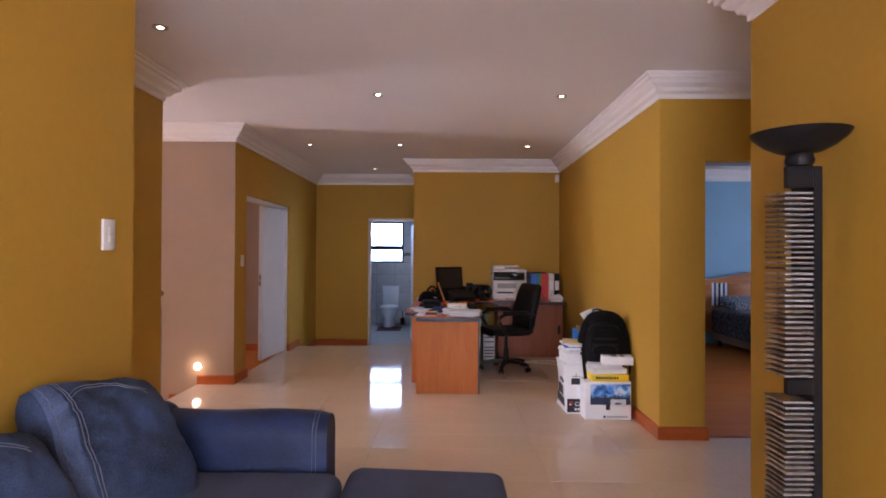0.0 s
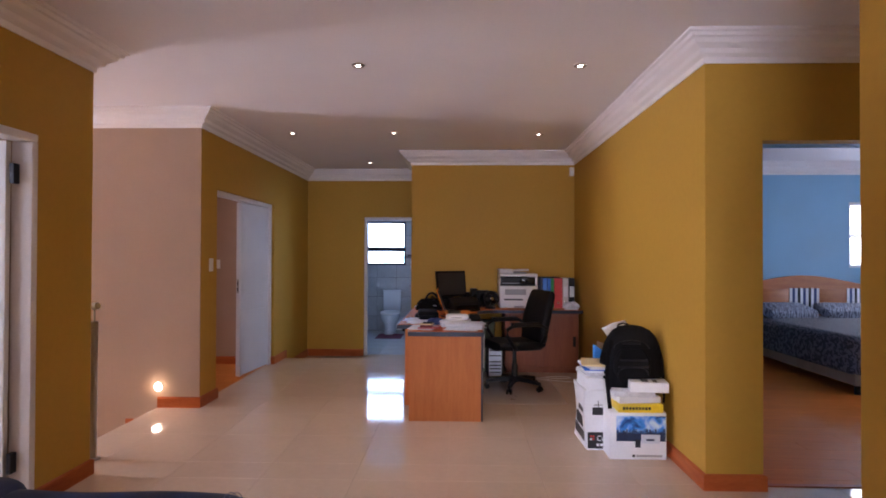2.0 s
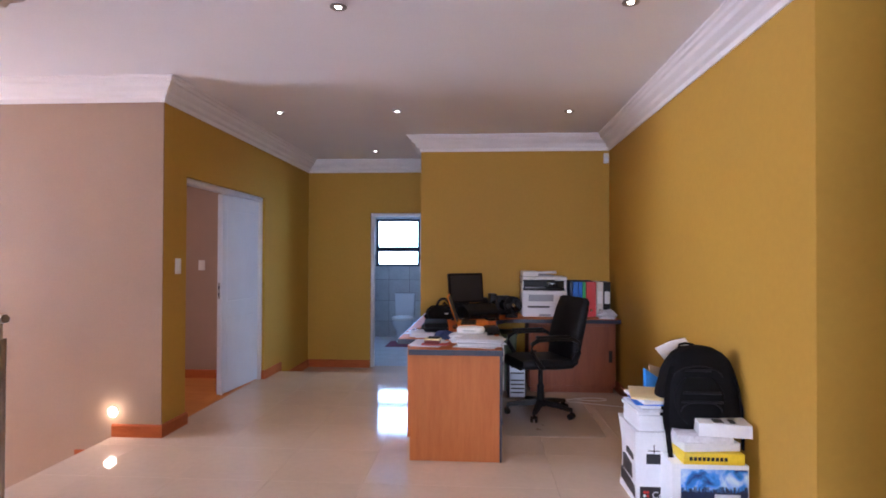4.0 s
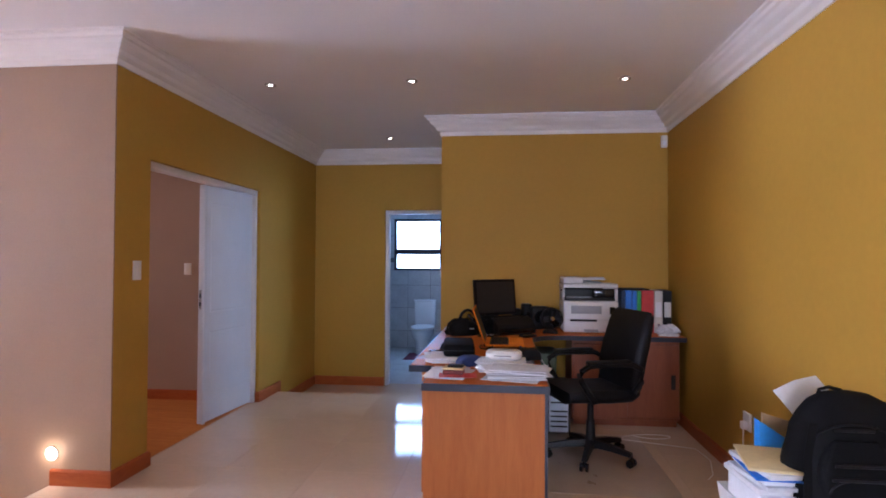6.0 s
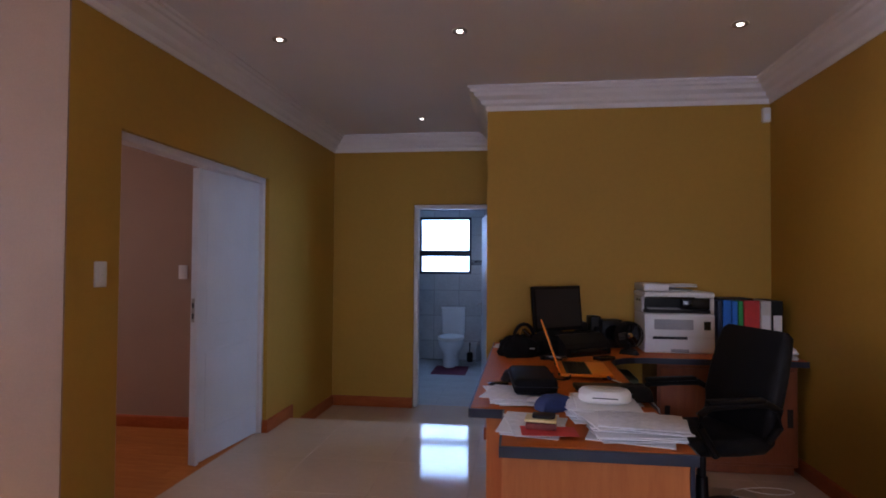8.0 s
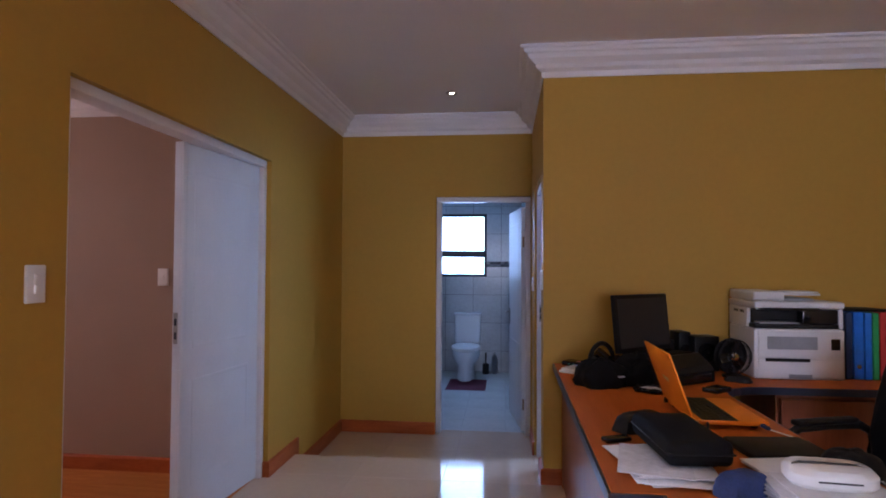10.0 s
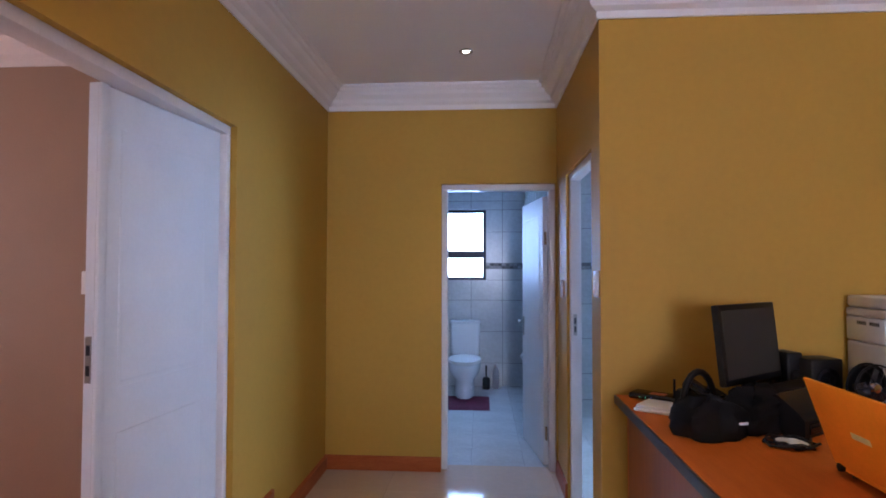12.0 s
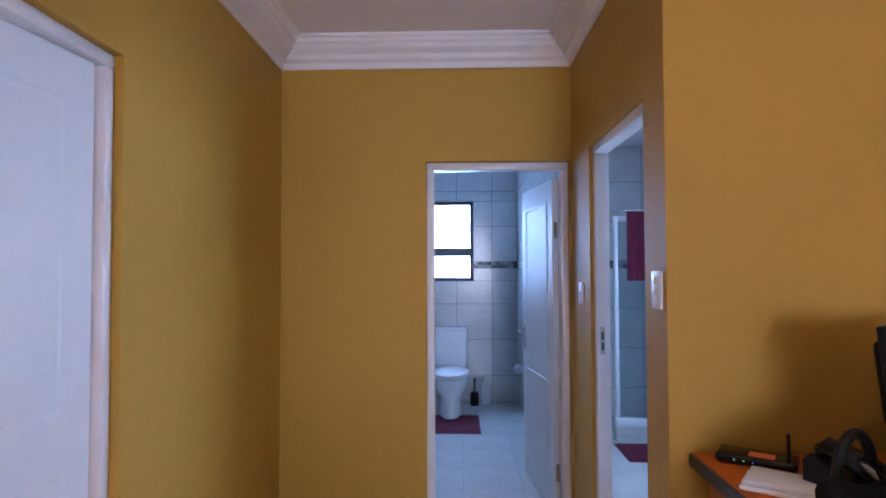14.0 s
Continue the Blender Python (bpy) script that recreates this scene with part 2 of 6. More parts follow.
# main walls, yellow
wall("wall_living_left", YELLOW, -1.31, -1.21, -2.6, 2.26, 0, CE)
wall("wall_living_left_return", YELLOW, -2.13, -1.31, 2.16, 2.26, 0, CE)
wall("wall_passage_left", YELLOW, -2.13, -2.03, 2.26, 4.16, 0, CE, [(2.80, 3.66, 0, 2.08)])
wall("wall_stair_near", YELLOW, -7.10, -2.13, 4.06, 4.16, -1.6, CE)
wall("wall_left", YELLOW, XL - 0.13, XL, YS + 0.01, YF + 0.12, LOW, CE, [(6.14, 7.91, -0.02, 2.062)])
wall("wall_hall_end", YELLOW, XL, -0.18, YF, YF + 0.06, LOW, CE, [(-1.16, -0.288, LOW, 2.015)])
wall("wall_hall_right", YELLOW, XH, XH + 0.06, YP, YF, LOW, CE, [(8.22, 9.10, LOW, 2.00)])
wall("wall_office_back", YELLOW, XH + 0.06, 1.90, YP, YP + 0.06, LOW, CE)
wall("wall_right", YELLOW, XR, XR + 0.06, 4.05, YP, 0, CE)
wall("wall_bedroom_front", YELLOW, XR + 0.06, 3.60, 4.05, 4.16, 0, CE, [(2.18, 3.03, 0, 2.12)])
wall("wall_living_right", YELLOW, 1.76, 1.86, -2.6, 2.59, 0, CE)
wall("wall_passage_right", YELLOW, 1.86, 3.50, 2.49, 2.59, 0, CE)
wall("wall_passage_end", YELLOW, 3.50, 3.60, 2.49, 4.05, 0, CE)
wall("wall_living_back", YELLOW, -1.21, 1.76, -2.6, -2.5, 0, CE, [(-1.05, 1.45, 0.5, 2.45)])

# the stairwell, beige
wall("wall_stair_far", BEIGE, -7.10, XL, YS, YS + 0.01, -1.6, CE)
wall("wall_stair_far_core", BEIGE, -7.10, XL - 0.13, YS + 0.01, YS + 0.10, -1.6, CE)
wall("wall_stair_left", BEIGE, -7.10, -7.00, 4.16, YS, -1.6, CE, [(4.30, 5.60, 0.30, 2.30)])

# the ceilings
bm = bmesh.new()
box(bm, -7.1, -2.6, CE, 3.6, YF + 0.06, CE + 0.08)
structure("ceiling", bm, CEIL, "matt off-white plaster ceiling")

CORNICE = [(0.0, CB), (0.012, CB), (0.014, CB + 0.035), (0.045, CB + 0.05), (0.055, CB + 0.075), (0.095, CB + 0.10), (0.105, CB + 0.125), (0.125, CB + 0.13), (0.13, CB + 0.15), (0.15, CB + 0.155), (0.15, CE + 0.001), (0.0, CE + 0.001)]
mitred("cornice", [(-1.21, -2.5), (-1.21, 2.26), (-2.03, 2.26), (-2.03, 4.16), (-7.0, 4.16), (-7.0, YS), (XL, YS), (XL, YF), (XH, YF), (XH, YP), (XR, YP), (XR, 4.05), (3.5, 4.05), (3.5, 2.59), (1.76, 2.59), (1.76, -2.5)], CORNICE, CORN, "stepped white plaster cornice")

# skirting boards
SK = [(0.0, 0.0), (0.018, 0.0), (0.018, 0.085), (0.012, 0.095), (0.0, 0.098)]


def skirting(pts, z=0.0, label="orange-brown stained wooden skirting", tall=1.0):
    return mitred("baseboard", pts, [(o, h * tall + z) for o, h in SK], SKIRT, label, False)


skirting([(-1.21, -2.5), (-1.21, 2.26), (-2.03, 2.26), (-2.03, 2.80)])
skirting([(-2.03, 3.66), (-2.03, 4.16), (-2.10, 4.16)])
skirting([(-2.44, YS), (XL, YS), (XL, 6.14), (XL - 0.04, 6.14)])
skirting([(XL - 0.04, 7.91), (XL, 7.91), (XL, STEP + 0.03)])
bm = bmesh.new()
box(bm, XL, STEP + 0.03, LOW + 0.11, XL + 0.018, STEP + 0.075, 0.098)
structure("baseboard", bm, SKIRT)
skirting([(XL, STEP + 0.03), (XL, YF), (-1.16, YF)], LOW, tall=1.1)
skirting([(XH, YF), (XH, 9.10)], LOW, tall=1.1)
skirting([(XH, 8.22), (XH, YP), (XR, YP), (XR, 4.05), (2.18, 4.05), (2.18, 4.16)])
skirting([(3.03, 4.05), (3.5, 4.05), (3.5, 2.59), (1.76, 2.59), (1.76, -2.5)])
bm = bmesh.new()
box(bm, 2.18, 4.105, -0.002, 3.03, 4.15, 0.007, 0.003)
structure("threshold", bm, SKIRT, "dark wooden threshold strip")
bm = bmesh.new()
box(bm, -2.74, YS - 0.016, -0.16, -2.665, YS, -0.105, 0.004)
structure("baseboard", bm, SKIRT)

# ---- rooms beyond ----
# study behind the double door
wall("wall_study_far", BEIGE, -5.5, XL - 0.13, 7.90, 8.00, 0, 2.55)
wall("wall_study_near", BEIGE, -5.5, XL - 0.13, 5.90, 6.0, 0, 2.55)
wall("wall_study_left", BEIGE, -5.6, -5.5, 5.9, 8.00, 0, 2.55, [(6.4, 7.4, 0.9, 2.0)])
bm = bmesh.new()
box(bm, -5.6, 5.89, 2.55, XL - 0.13, 8.00, 2.60)
structure("ceiling_study", bm, CEIL)
mitred("cornice", [(-5.5, 6.0), (-5.5, 7.90), (XL - 0.13, 7.90), (XL - 0.13, 6.0)], [(o * 0.9, z - 0.21) for o, z in CORNICE], CORN, "white plaster cornice")
skirting([(-5.5, 6.0), (-5.5, 7.90), (XL - 0.13, 7.90)])

# bedroom
wall("wall_bedroom_left", BLUE, XR + 0.06, XR + 0.12, 4.16, 9.0, 0, CE)
wall("wall_bedroom_inner", BLUE, XR + 0.12, 7.5, 4.16, 4.30, 0, CE, [(2.18, 3.03, 0, 2.12)])
wall("wall_bedroom_far", BLUE, XR + 0.06, 7.5, 8.90, 9.0, 0, CE, [(5.93, 7.0, 1.26, 2.20)])
wall("wall_bedroom_right", BLUE, 7.4, 7.5, 4.16, 8.9, 0, CE, [(5.4, 7.2, 0.9, 2.2)])
bm = bmesh.new()
box(bm, XR + 0.06, 4.16, CE, 7.5, 9.0, CE + 0.08)
structure("ceiling_bedroom", bm, CEIL)
mitred("cornice", [(XR + 0.12, 4.30), (XR + 0.12, 8.9), (7.4, 8.9), (7.4, 4.30)], CORNICE, CORN, "white plaster cornice")

# bathroom at the end of the hall
BY = 12.76
wall("wall_bathroom_left", BGROUT, -2.10, -2.00, YF + 0.06, BY + 0.1, LOW, 2.62)
wall("wall_bathroom_far", BGROUT, -2.00, XH, BY, BY + 0.12, LOW, 2.62, [(-1.65, -0.79, 1.205, 2.130)])
wall("wall_bathroom_right", BGROUT, XH, XH + 0.06, YF + 0.06, BY + 0.12, LOW, 2.62)
wall("wall_bathroom_near", BGROUT, -2.00, XH, YF + 0.06, YF + 0.12, LOW, 2.62, [(-1.16, -0.288, LOW, 2.015)])
bm = bmesh.new()
box(bm, -2.1, YF + 0.06, 2.62, XH + 0.06, BY + 0.12, 2.68)
structure("ceiling_bathroom", bm, CEIL)

# shower room behind the side door
wall("wall_shower_left", BGROUT, XH + 0.06, XH + 0.07, YP + 0.06, 12.2, LOW, 2.62, [(8.22, 9.10, LOW, 2.00)])
wall("wall_shower_far", BGROUT, XH + 0.07, 1.9, 12.1, 12.2, LOW, 2.62)
wall("wall_shower_right", BGROUT, 1.8, 1.9, YP + 0.12, 12.1, LOW, 2.62, [(9.1, 10.1, 1.05, 2.1)])
wall("wall_shower_near", BGROUT, XH + 0.07, 1.8, YP + 0.06, YP + 0.12, LOW, 2.62)
bm = bmesh.new()
box(bm, XH + 0.06, YP + 0.06, 2.62, 1.9, 12.2, 2.68)
structure("ceiling_shower", bm, CEIL)


def sky_board(x0, y0, z0, x1, y1, z1):
    bm = bmesh.new()
    box(bm, x0, y0, z0, x1, y1, z1)
    return structure("backdrop", bm, OUTSIDE, "plain overcast white sky")


sky_board(-2.6, 13.8, 0.6, 0.6, 13.95, 3.4)
sky_board(5.0, 10.2, 0.4, 8.6, 10.25, 3.6)
sky_board(8.4, 4.4, 0.3, 8.45, 8.2, 3.2)
sky_board(-1.6, -3.6, 0.1, 2.0, -3.55, 3.2)
sky_board(-8.0, 3.9, 0.0, -7.95, 6.0, 2.7)
sky_board(2.5, 9.06, 0.4, 2.55, 10.9, 2.6)
sky_board(-6.5, 6.1, 0.4, -6.45, 7.8, 2.6)


def window(name, along, a0, a1, c0, c1, z0, z1, bar=None, colour=None, mull=()):
    """A window in an opening: frame, transom, panes. along: 'x' or 'y'; c0 to c1 is the depth of the frame."""
    colour = colour or FRAMEDARK
    w = new(name)
    tagged(w, "aluminium window with clear panes, bright white sky behind", "", "", "structure")

    def piece(nm, s, e, lo, hi, mat, d0=c0, d1=c1):
        bm = bmesh.new()
        box(bm, *((s, d0, lo, e, d1, hi) if along == "x" else (d0, s, lo, d1, e, hi)), 0.004, 1)
        return part(nm, bm, mat, w, "", False)

    f = 0.04
    piece("window_frame", a0, a0 + f, z0, z1, colour)
    piece("window_frame", a1 - f, a1, z0, z1, colour)
    piece("window_frame", a0 + f, a1 - f, z0, z0 + f, colour)
    piece("window_frame", a0 + f, a1 - f, z1 - f, z1, colour)
    cm = (c0 + c1) / 2
    levels = [z0 + f, z1 - f]
    if bar:
        piece("transom", a0 + f, a1 - f, bar[0], bar[1], colour)
        levels = [z0 + f, bar[0], bar[1], z1 - f]
    for s in mull:
        piece("glazing_bar", s - 0.012, s + 0.012, levels[0], levels[-1], colour)
    for lo, hi in zip(levels[::2], levels[1::2]):
        p = piece("pane", a0 + f, a1 - f, lo, hi, GLASS, cm - 0.003, cm + 0.003)
        p.visible_shadow = False
    return w


window("window_1", "x", -1.65, -0.79, BY + 0.04, BY + 0.09, 1.205, 2.130, (1.493, 1.588))
window("window_2", "x", 5.93, 7.0, 8.93, 8.97, 1.26, 2.20, (1.70, 1.73), WHITE, (6.2, 6.47, 6.74))
window("window_3", "y", 5.4, 7.2, 7.43, 7.47, 0.9, 2.2, (1.9, 1.95), WHITE, (6.3,))
window("window_4", "x", -1.05, 1.45, -2.57, -2.53, 0.5, 2.45, (2.0, 2.05), FRAMEDARK, (0.2,))
window("window_5", "y", 4.30, 5.60, -7.07, -7.03, 0.30, 2.30, None, FRAMEDARK)
window("window_6", "y", 9.1, 10.1, 1.83, 1.87, 1.05, 2.1, (1.75, 1.8), FRAMEDARK)
window("window_7", "y", 6.4, 7.4, -5.57, -5.53, 0.9, 2.0, None, FRAMEDARK)

# ---- the stair ----
bm = bmesh.new()
for i in range(1, 9):
    box(bm, -2.44 - 0.28 * i, 4.16, -1.6, -2.44 - 0.28 * (i - 1), YS, -0.18 * i)
structure("stairs", bm, TILE, "tiled steps going down beside the landing")
bm = bmesh.new()
box(bm, -7.1, 4.06, -1.7, -2.44, YS + 0.1, -1.6)
structure("floor_stair_foot", bm, GROUT)

# ---- doors ----


def frame_set(name, along, a0, a1, c0, c1, z0, z1, mat=None, w=0.045):
    """A door frame of two jambs and a head round an opening."""
    mat = mat or FRAME
    fr = new(name)
    tagged(fr, "off-white painted steel door frame", "", "", "structure")

    def piece(nm, s, e, lo, hi):
        bm = bmesh.new()
        box(bm, *((s, c0, lo, e, c1, hi) if along == "x" else (c0, s, lo, c1, e, hi)), 0.006, 2)
        return part(nm, bm, mat, fr)

    piece("jamb", a0, a0 + w, z0, z1 - w)
    piece("jamb", a1 - w, a1, z0, z1 - w)
    piece("head", a0, a1, z1 - w, z1)
    return fr


def panel_door(name, width, height, at, label, arched=True, handle=True):
    """A white moulded door: its hinge edge at the origin, the leaf along +x, faces towards -y and +y."""
    d = thing(name, at, label, "door", "", "structure")
    bm = bmesh.new()
    t = 0.02
    box(bm, 0, -t, 0.005, width, t, height, 0.003, 1)
    part("leaf", bm, WHITE, d, "", False)
    s = 0.11
    mid = height * 0.42

    def moulding(x0, x1, z0, z1, side, rise):
        bm = bmesh.new()
        pts = [(x0, z0), (x1, z0), (x1, z1)]
        if rise:
            pts += [(x1 + (x0 - x1) * k / 8, z1 + rise * math.sin(math.pi * k / 8)) for k in range(1, 8)]
        pts.append((x0, z1))
        n = len(pts)
        ring = []
        for i, (x, z) in enumerate(pts):
            a, b = Vector(pts[i - 1]), Vector(pts[(i + 1) % n])
            p = Vector((x, z))
            d0, d1 = (p - a).normalized(), (b - p).normalized()
            nn = (Vector((-d0.y, d0.x)) + Vector((-d1.y, d1.x)))
            nn = nn / max(0.4, 1 + d0.dot(d1))
            ring.append([bm.verts.new((p.x + nn.x * o, side * (t + h), p.y + nn.y * o)) for o, h in ((0, -0.002), (0.004, 0.003), (0.014, 0.0045), (0.022, 0.0005), (0.030, -0.002))])
        for i in range(n):
            for j in range(4):
                bm.faces.new((ring[i][j], ring[i][j + 1], ring[(i + 1) % n][j + 1], ring[(i + 1) % n][j]))
        part("panel_moulding", bm, WHITE, d)

    for side in (-1, 1):
        moulding(s, width - s, 0.2, mid - 0.08, side, 0.05 if arched else 0)
        moulding(s, width - s, mid + 0.08, height - 0.14, side, 0)
    if handle:
        for side in (-1, 1):
            bm = bmesh.new()
            box(bm, width - 0.075, side * t, 0.93, width - 0.04, side * (t + 0.008), 1.10, 0.003, 1)
            pl = part("handle_plate", bm, STEEL, d, "brushed steel handle plate")
            bm = bmesh.new()
            tube(bm, [(width - 0.058, side * (t + 0.006), 1.06), (width - 0.058, side * (t + 0.045), 1.06), (width - 0.075, side * (t + 0.05), 1.06), (width - 0.16, side * (t + 0.05), 1.058)], 0.009, 10)
            part("lever", bm, STEEL, pl)
    return d


def hinge(parent, x, y, z):
    bm = bmesh.new()
    rod(bm, (x, y, z), (x, y, z + 0.1), 0.009)
    box(bm, x - 0.02, y - 0.004, z, x + 0.02, y + 0.004, z + 0.1)
    return part("hinge", bm, BRASS, parent, "dull brass hinge")


# double door to the study: one leaf closed, one opened into the room
frame_set("door_frame_1", "y", 6.14, 7.91, XL - 0.13, XL - 0.030, 0, 2.062)
leaf = panel_door("door_1", 0.78, 2.005, pose(XL - 0.072, 7.845, 0.01, 0, 0, -95.5), "white panelled leaf of a double door, slightly ajar", arched=False, handle=False)
bm = bmesh.new()
box(bm, 0.742, 0.0202, 0.0, 0.783, 0.034, 2.005, 0.006)
part("closing_strip", bm, WHITE, leaf)
bm = bmesh.new()
box(bm, 0.779, -0.012, 0.96, 0.7825, 0.012, 1.12, 0.001, 1)
lock = part("lock_plate", bm, STEEL, leaf, "steel lock plate in the door's edge")
for z in (0.985, 1.055):
    bm = bmesh.new()
    box(bm, 0.7815, -0.007, z, 0.7835, 0.007, z + 0.035)
    part("lock_hole", bm, FRAMEDARK, lock)
leaf2 = panel_door("door_2", 0.75, 2.02, pose(XL - 0.16, 6.20, 0.01, 0, 0, 172), "white panelled leaf of a double door, open")

# bathroom door, open inwards
frame_set("door_frame_2", "x", -1.16, -0.288, YF + 0.045, YF + 0.15, LOW, 2.015)
leaf3 = panel_door("door_3", 0.76, 2.10, pose(-0.35, YF + 0.16, LOW + 0.01, 0, 0, 98), "white panelled bathroom door, open", arched=False)
for z in (0.2, 1.72):
    hinge(leaf3, -0.006, 0.0, z)
# side door to the shower room, opened inwards
frame_set("door_frame_3", "y", 8.22, 9.10, XH + 0.018, XH + 0.09, LOW, 2.00)
leaf4 = panel_door("door_4", 0.70, 2.10, pose(XH + 0.112, 8.265, LOW + 0.01, 0, 0, 4), "white panelled shower-room door, open")
# passage door, opened away
frame_set("door_frame_4", "y", 2.80, 3.66, -2.134, -2.015, 0, 2.08)
leaf5 = panel_door("door_5", 0.76, 2.02, pose(-2.125, 3.585, 0.01, 0, 0, 186), "white panelled passage door, open")
fr4 = bpy.data.objects["door_frame_4"]
for z in (0.22, 1.80):
    bm = bmesh.new()
    box(bm, -2.112, 3.572, z, -2.086, 3.616, z + 0.11, 0.002, 1)
    part("hinge", bm, FRAMEDARK, fr4, "dark steel hinge")
fr3 = bpy.data.objects["door_frame_3"]
bm = bmesh.new()
box(bm, XH + 0.036, 9.0525, 0.92, XH + 0.060, 9.0549, 1.06)
strike = part("strike_plate", bm, STEEL, fr3, "steel strike plate", False)
for z in (0.94, 0.995):
    bm = bmesh.new()
    box(bm, XH + 0.042, 9.0515, z, XH + 0.054, 9.0524, z + 0.04)
    part("strike_hole", bm, FRAMEDARK, strike, "", False)
wall("wall_side_room_far", BEIGE, -4.0, -2.13, 3.75, 3.85, 0, CE)
wall("wall_side_room_left", BEIGE, -4.1, -4.0, 0.9, 3.85, 0, CE, [(1.4, 2.9, 0.9, 2.1)])
wall("wall_side_room_near", BEIGE, -4.0, -2.13, 0.8, 0.9, 0, CE)
wall("wall_side_room_right", BEIGE, -2.23, -2.13, 0.9, 2.26, 0, CE)
window("window_8", "y", 1.4, 2.9, -4.07, -4.03, 0.9, 2.1, None, FRAMEDARK, (2.15,))
sky_board(-5.0, 0.9, 0.4, -4.95, 3.4, 2.7)
bm = bmesh.new()
box(bm, -4.1, 0.8, -0.12, -2.13, 3.85, -0.001)
structure("floor_side_room", bm, GROUT, "pale beige floor of the side room")

# ---- materials of the things ----
DENIM = surf("dark_blue_denim", (0.026, 0.046, 0.105), 0.85, 0.6, 6, 160, 0.5)
DENIM_WORN = surf("worn_denim", (0.060, 0.092, 0.185), 0.85, 0.45, 9, 200, 0.4)
STITCH = surf("pale_stitching", (0.15, 0.17, 0.24), 0.9, 0.1, 30, 120, 0.1)
LEATHERETTE = surf("dark_blue_upholstery", (0.013, 0.025, 0.078), 0.55, 0.3, 4, 120, 0.25, spec=0.3)
SEATCLOTH = surf("grey_blue_upholstery", (0.062, 0.074, 0.125), 0.8, 0.2, 4, 160, 0.3, spec=0.3)
BLACKMETAL = surf("black_painted_metal", (0.010, 0.010, 0.013), 0.4, 0.15, 10, 90, 0.05, spec=0.25)
BLACK = surf("black_plastic", (0.008, 0.008, 0.009), 0.42, 0.2, 10, 120, 0.06, spec=0.25)
BLACKGLOSS = surf("black_gloss_plastic", (0.010, 0.010, 0.012), 0.16, 0.1, 6, 60, 0.02)
BLACKLEATHER = surf("black_chair_leather", (0.009, 0.009, 0.011), 0.5, 0.2, 12, 140, 0.25, spec=0.2)
BLACKCLOTH = surf("black_nylon", (0.007, 0.007, 0.008), 0.75, 0.25, 12, 200, 0.35, spec=0.12)
CDEDGE = surf("clear_cd_edge", (0.24, 0.24, 0.27), 0.25, 0.25, 20, 120, 0.05, per_piece=0.35)
CDSIDE = surf("cd_sleeve", (0.20, 0.15, 0.11), 0.3, 0.4, 25, 90, 0.05, per_piece=0.6)
DESKWOOD = wood("cherry_laminate_panel", (0.43, 0.130, 0.032), (0.53, 0.178, 0.047), 0.45, (5, 5, 0.5), 3.5, spec=0.2)
DESKTOP = wood("cherry_laminate_top", (0.46, 0.105, 0.009), (0.56, 0.140, 0.014), 0.45, (5, 0.5, 5), 3.0, spec=0.10)
# redder cherry than DESKWOOD, darkened too for the shade under the desk top
CABWOOD_SHADED = wood("shaded_cherry_panel", (0.22, 0.052, 0.016), (0.31, 0.085, 0.026), 0.42, (5, 5, 0.5), 3.5, 0.1)
EDGE = surf("dark_blue_edging", (0.016, 0.022, 0.042), 0.34, 0.12, 20, 90, 0.05)
# near-black colour that stands for the shade inside a hollow
RECESS_SHADE = surf("painted_recess_shade", (0.012, 0.008, 0.006), 0.7, 0.1, 20, 90, 0.05)
PAPER = surf("white_paper", (0.78, 0.78, 0.80), 0.8, 0.04, 10, 60, 0.05, per_piece=0.05)
PAPERGREY = surf("printed_paper", (0.68, 0.68, 0.72), 0.8, 0.10, 30, 70, 0.05)
CARD_WHITE = surf("white_printed_card", (0.82, 0.84, 0.88), 0.45, 0.04, 6, 60, 0.04)
CARD_BLACK = surf("black_printed_card", (0.015, 0.015, 0.02), 0.4, 0.1, 6, 60, 0.03)
CARD_YELLOW = surf("yellow_printed_card", (0.85, 0.62, 0.02), 0.4, 0.06, 6, 60, 0.03)
CARD_BLUE = surf("blue_printed_card", (0.04, 0.26, 0.72), 0.45, 0.1, 8, 60, 0.03)
CARD_NIGHT = surf("dark_blue_printed_card", (0.015, 0.03, 0.09), 0.4, 0.3, 12, 60, 0.03)
CARD_TAN = surf("brown_cardboard", (0.42, 0.27, 0.14), 0.85, 0.1, 8, 90, 0.1)
PAPER_YELLOW = surf("buff_paper", (0.72, 0.58, 0.30), 0.8, 0.06, 8, 60, 0.05)
DARKRED = surf("dark_red_leather", (0.16, 0.02, 0.016), 0.5, 0.2, 12, 90, 0.1)
GREYGREEN = surf("grey_green_plastic", (0.13, 0.17, 0.12), 0.45, 0.1, 8, 90, 0.04)
B_NAVY = surf("dark_blue_binder_card", (0.012, 0.035, 0.11), 0.45, 0.1, 8, 60, 0.03)
RED = surf("red_plastic", (0.55, 0.03, 0.025), 0.45, 0.1, 8, 60, 0.04)
MAROON = surf("maroon_towelling", (0.12, 0.008, 0.03), 0.95, 0.3, 30, 220, 0.8)
B_BLUE = surf("blue_binder_card", (0.02, 0.18, 0.72), 0.45, 0.1, 8, 60, 0.03)
B_GREEN = surf("green_binder_card", (0.03, 0.40, 0.10), 0.45, 0.1, 8, 60, 0.03)
B_WHITE = surf("white_binder_card", (0.66, 0.64, 0.60), 0.5, 0.06, 8, 60, 0.03)
ORANGE = surf("orange_laptop_lid", (0.84, 0.245, 0.003), 0.42, 0.05, 6, 80, 0.02, spec=0.25)
SCREEN = surf("dark_screen", (0.026, 0.024, 0.024), 0.35, 0.1, 6, 60, 0.0)
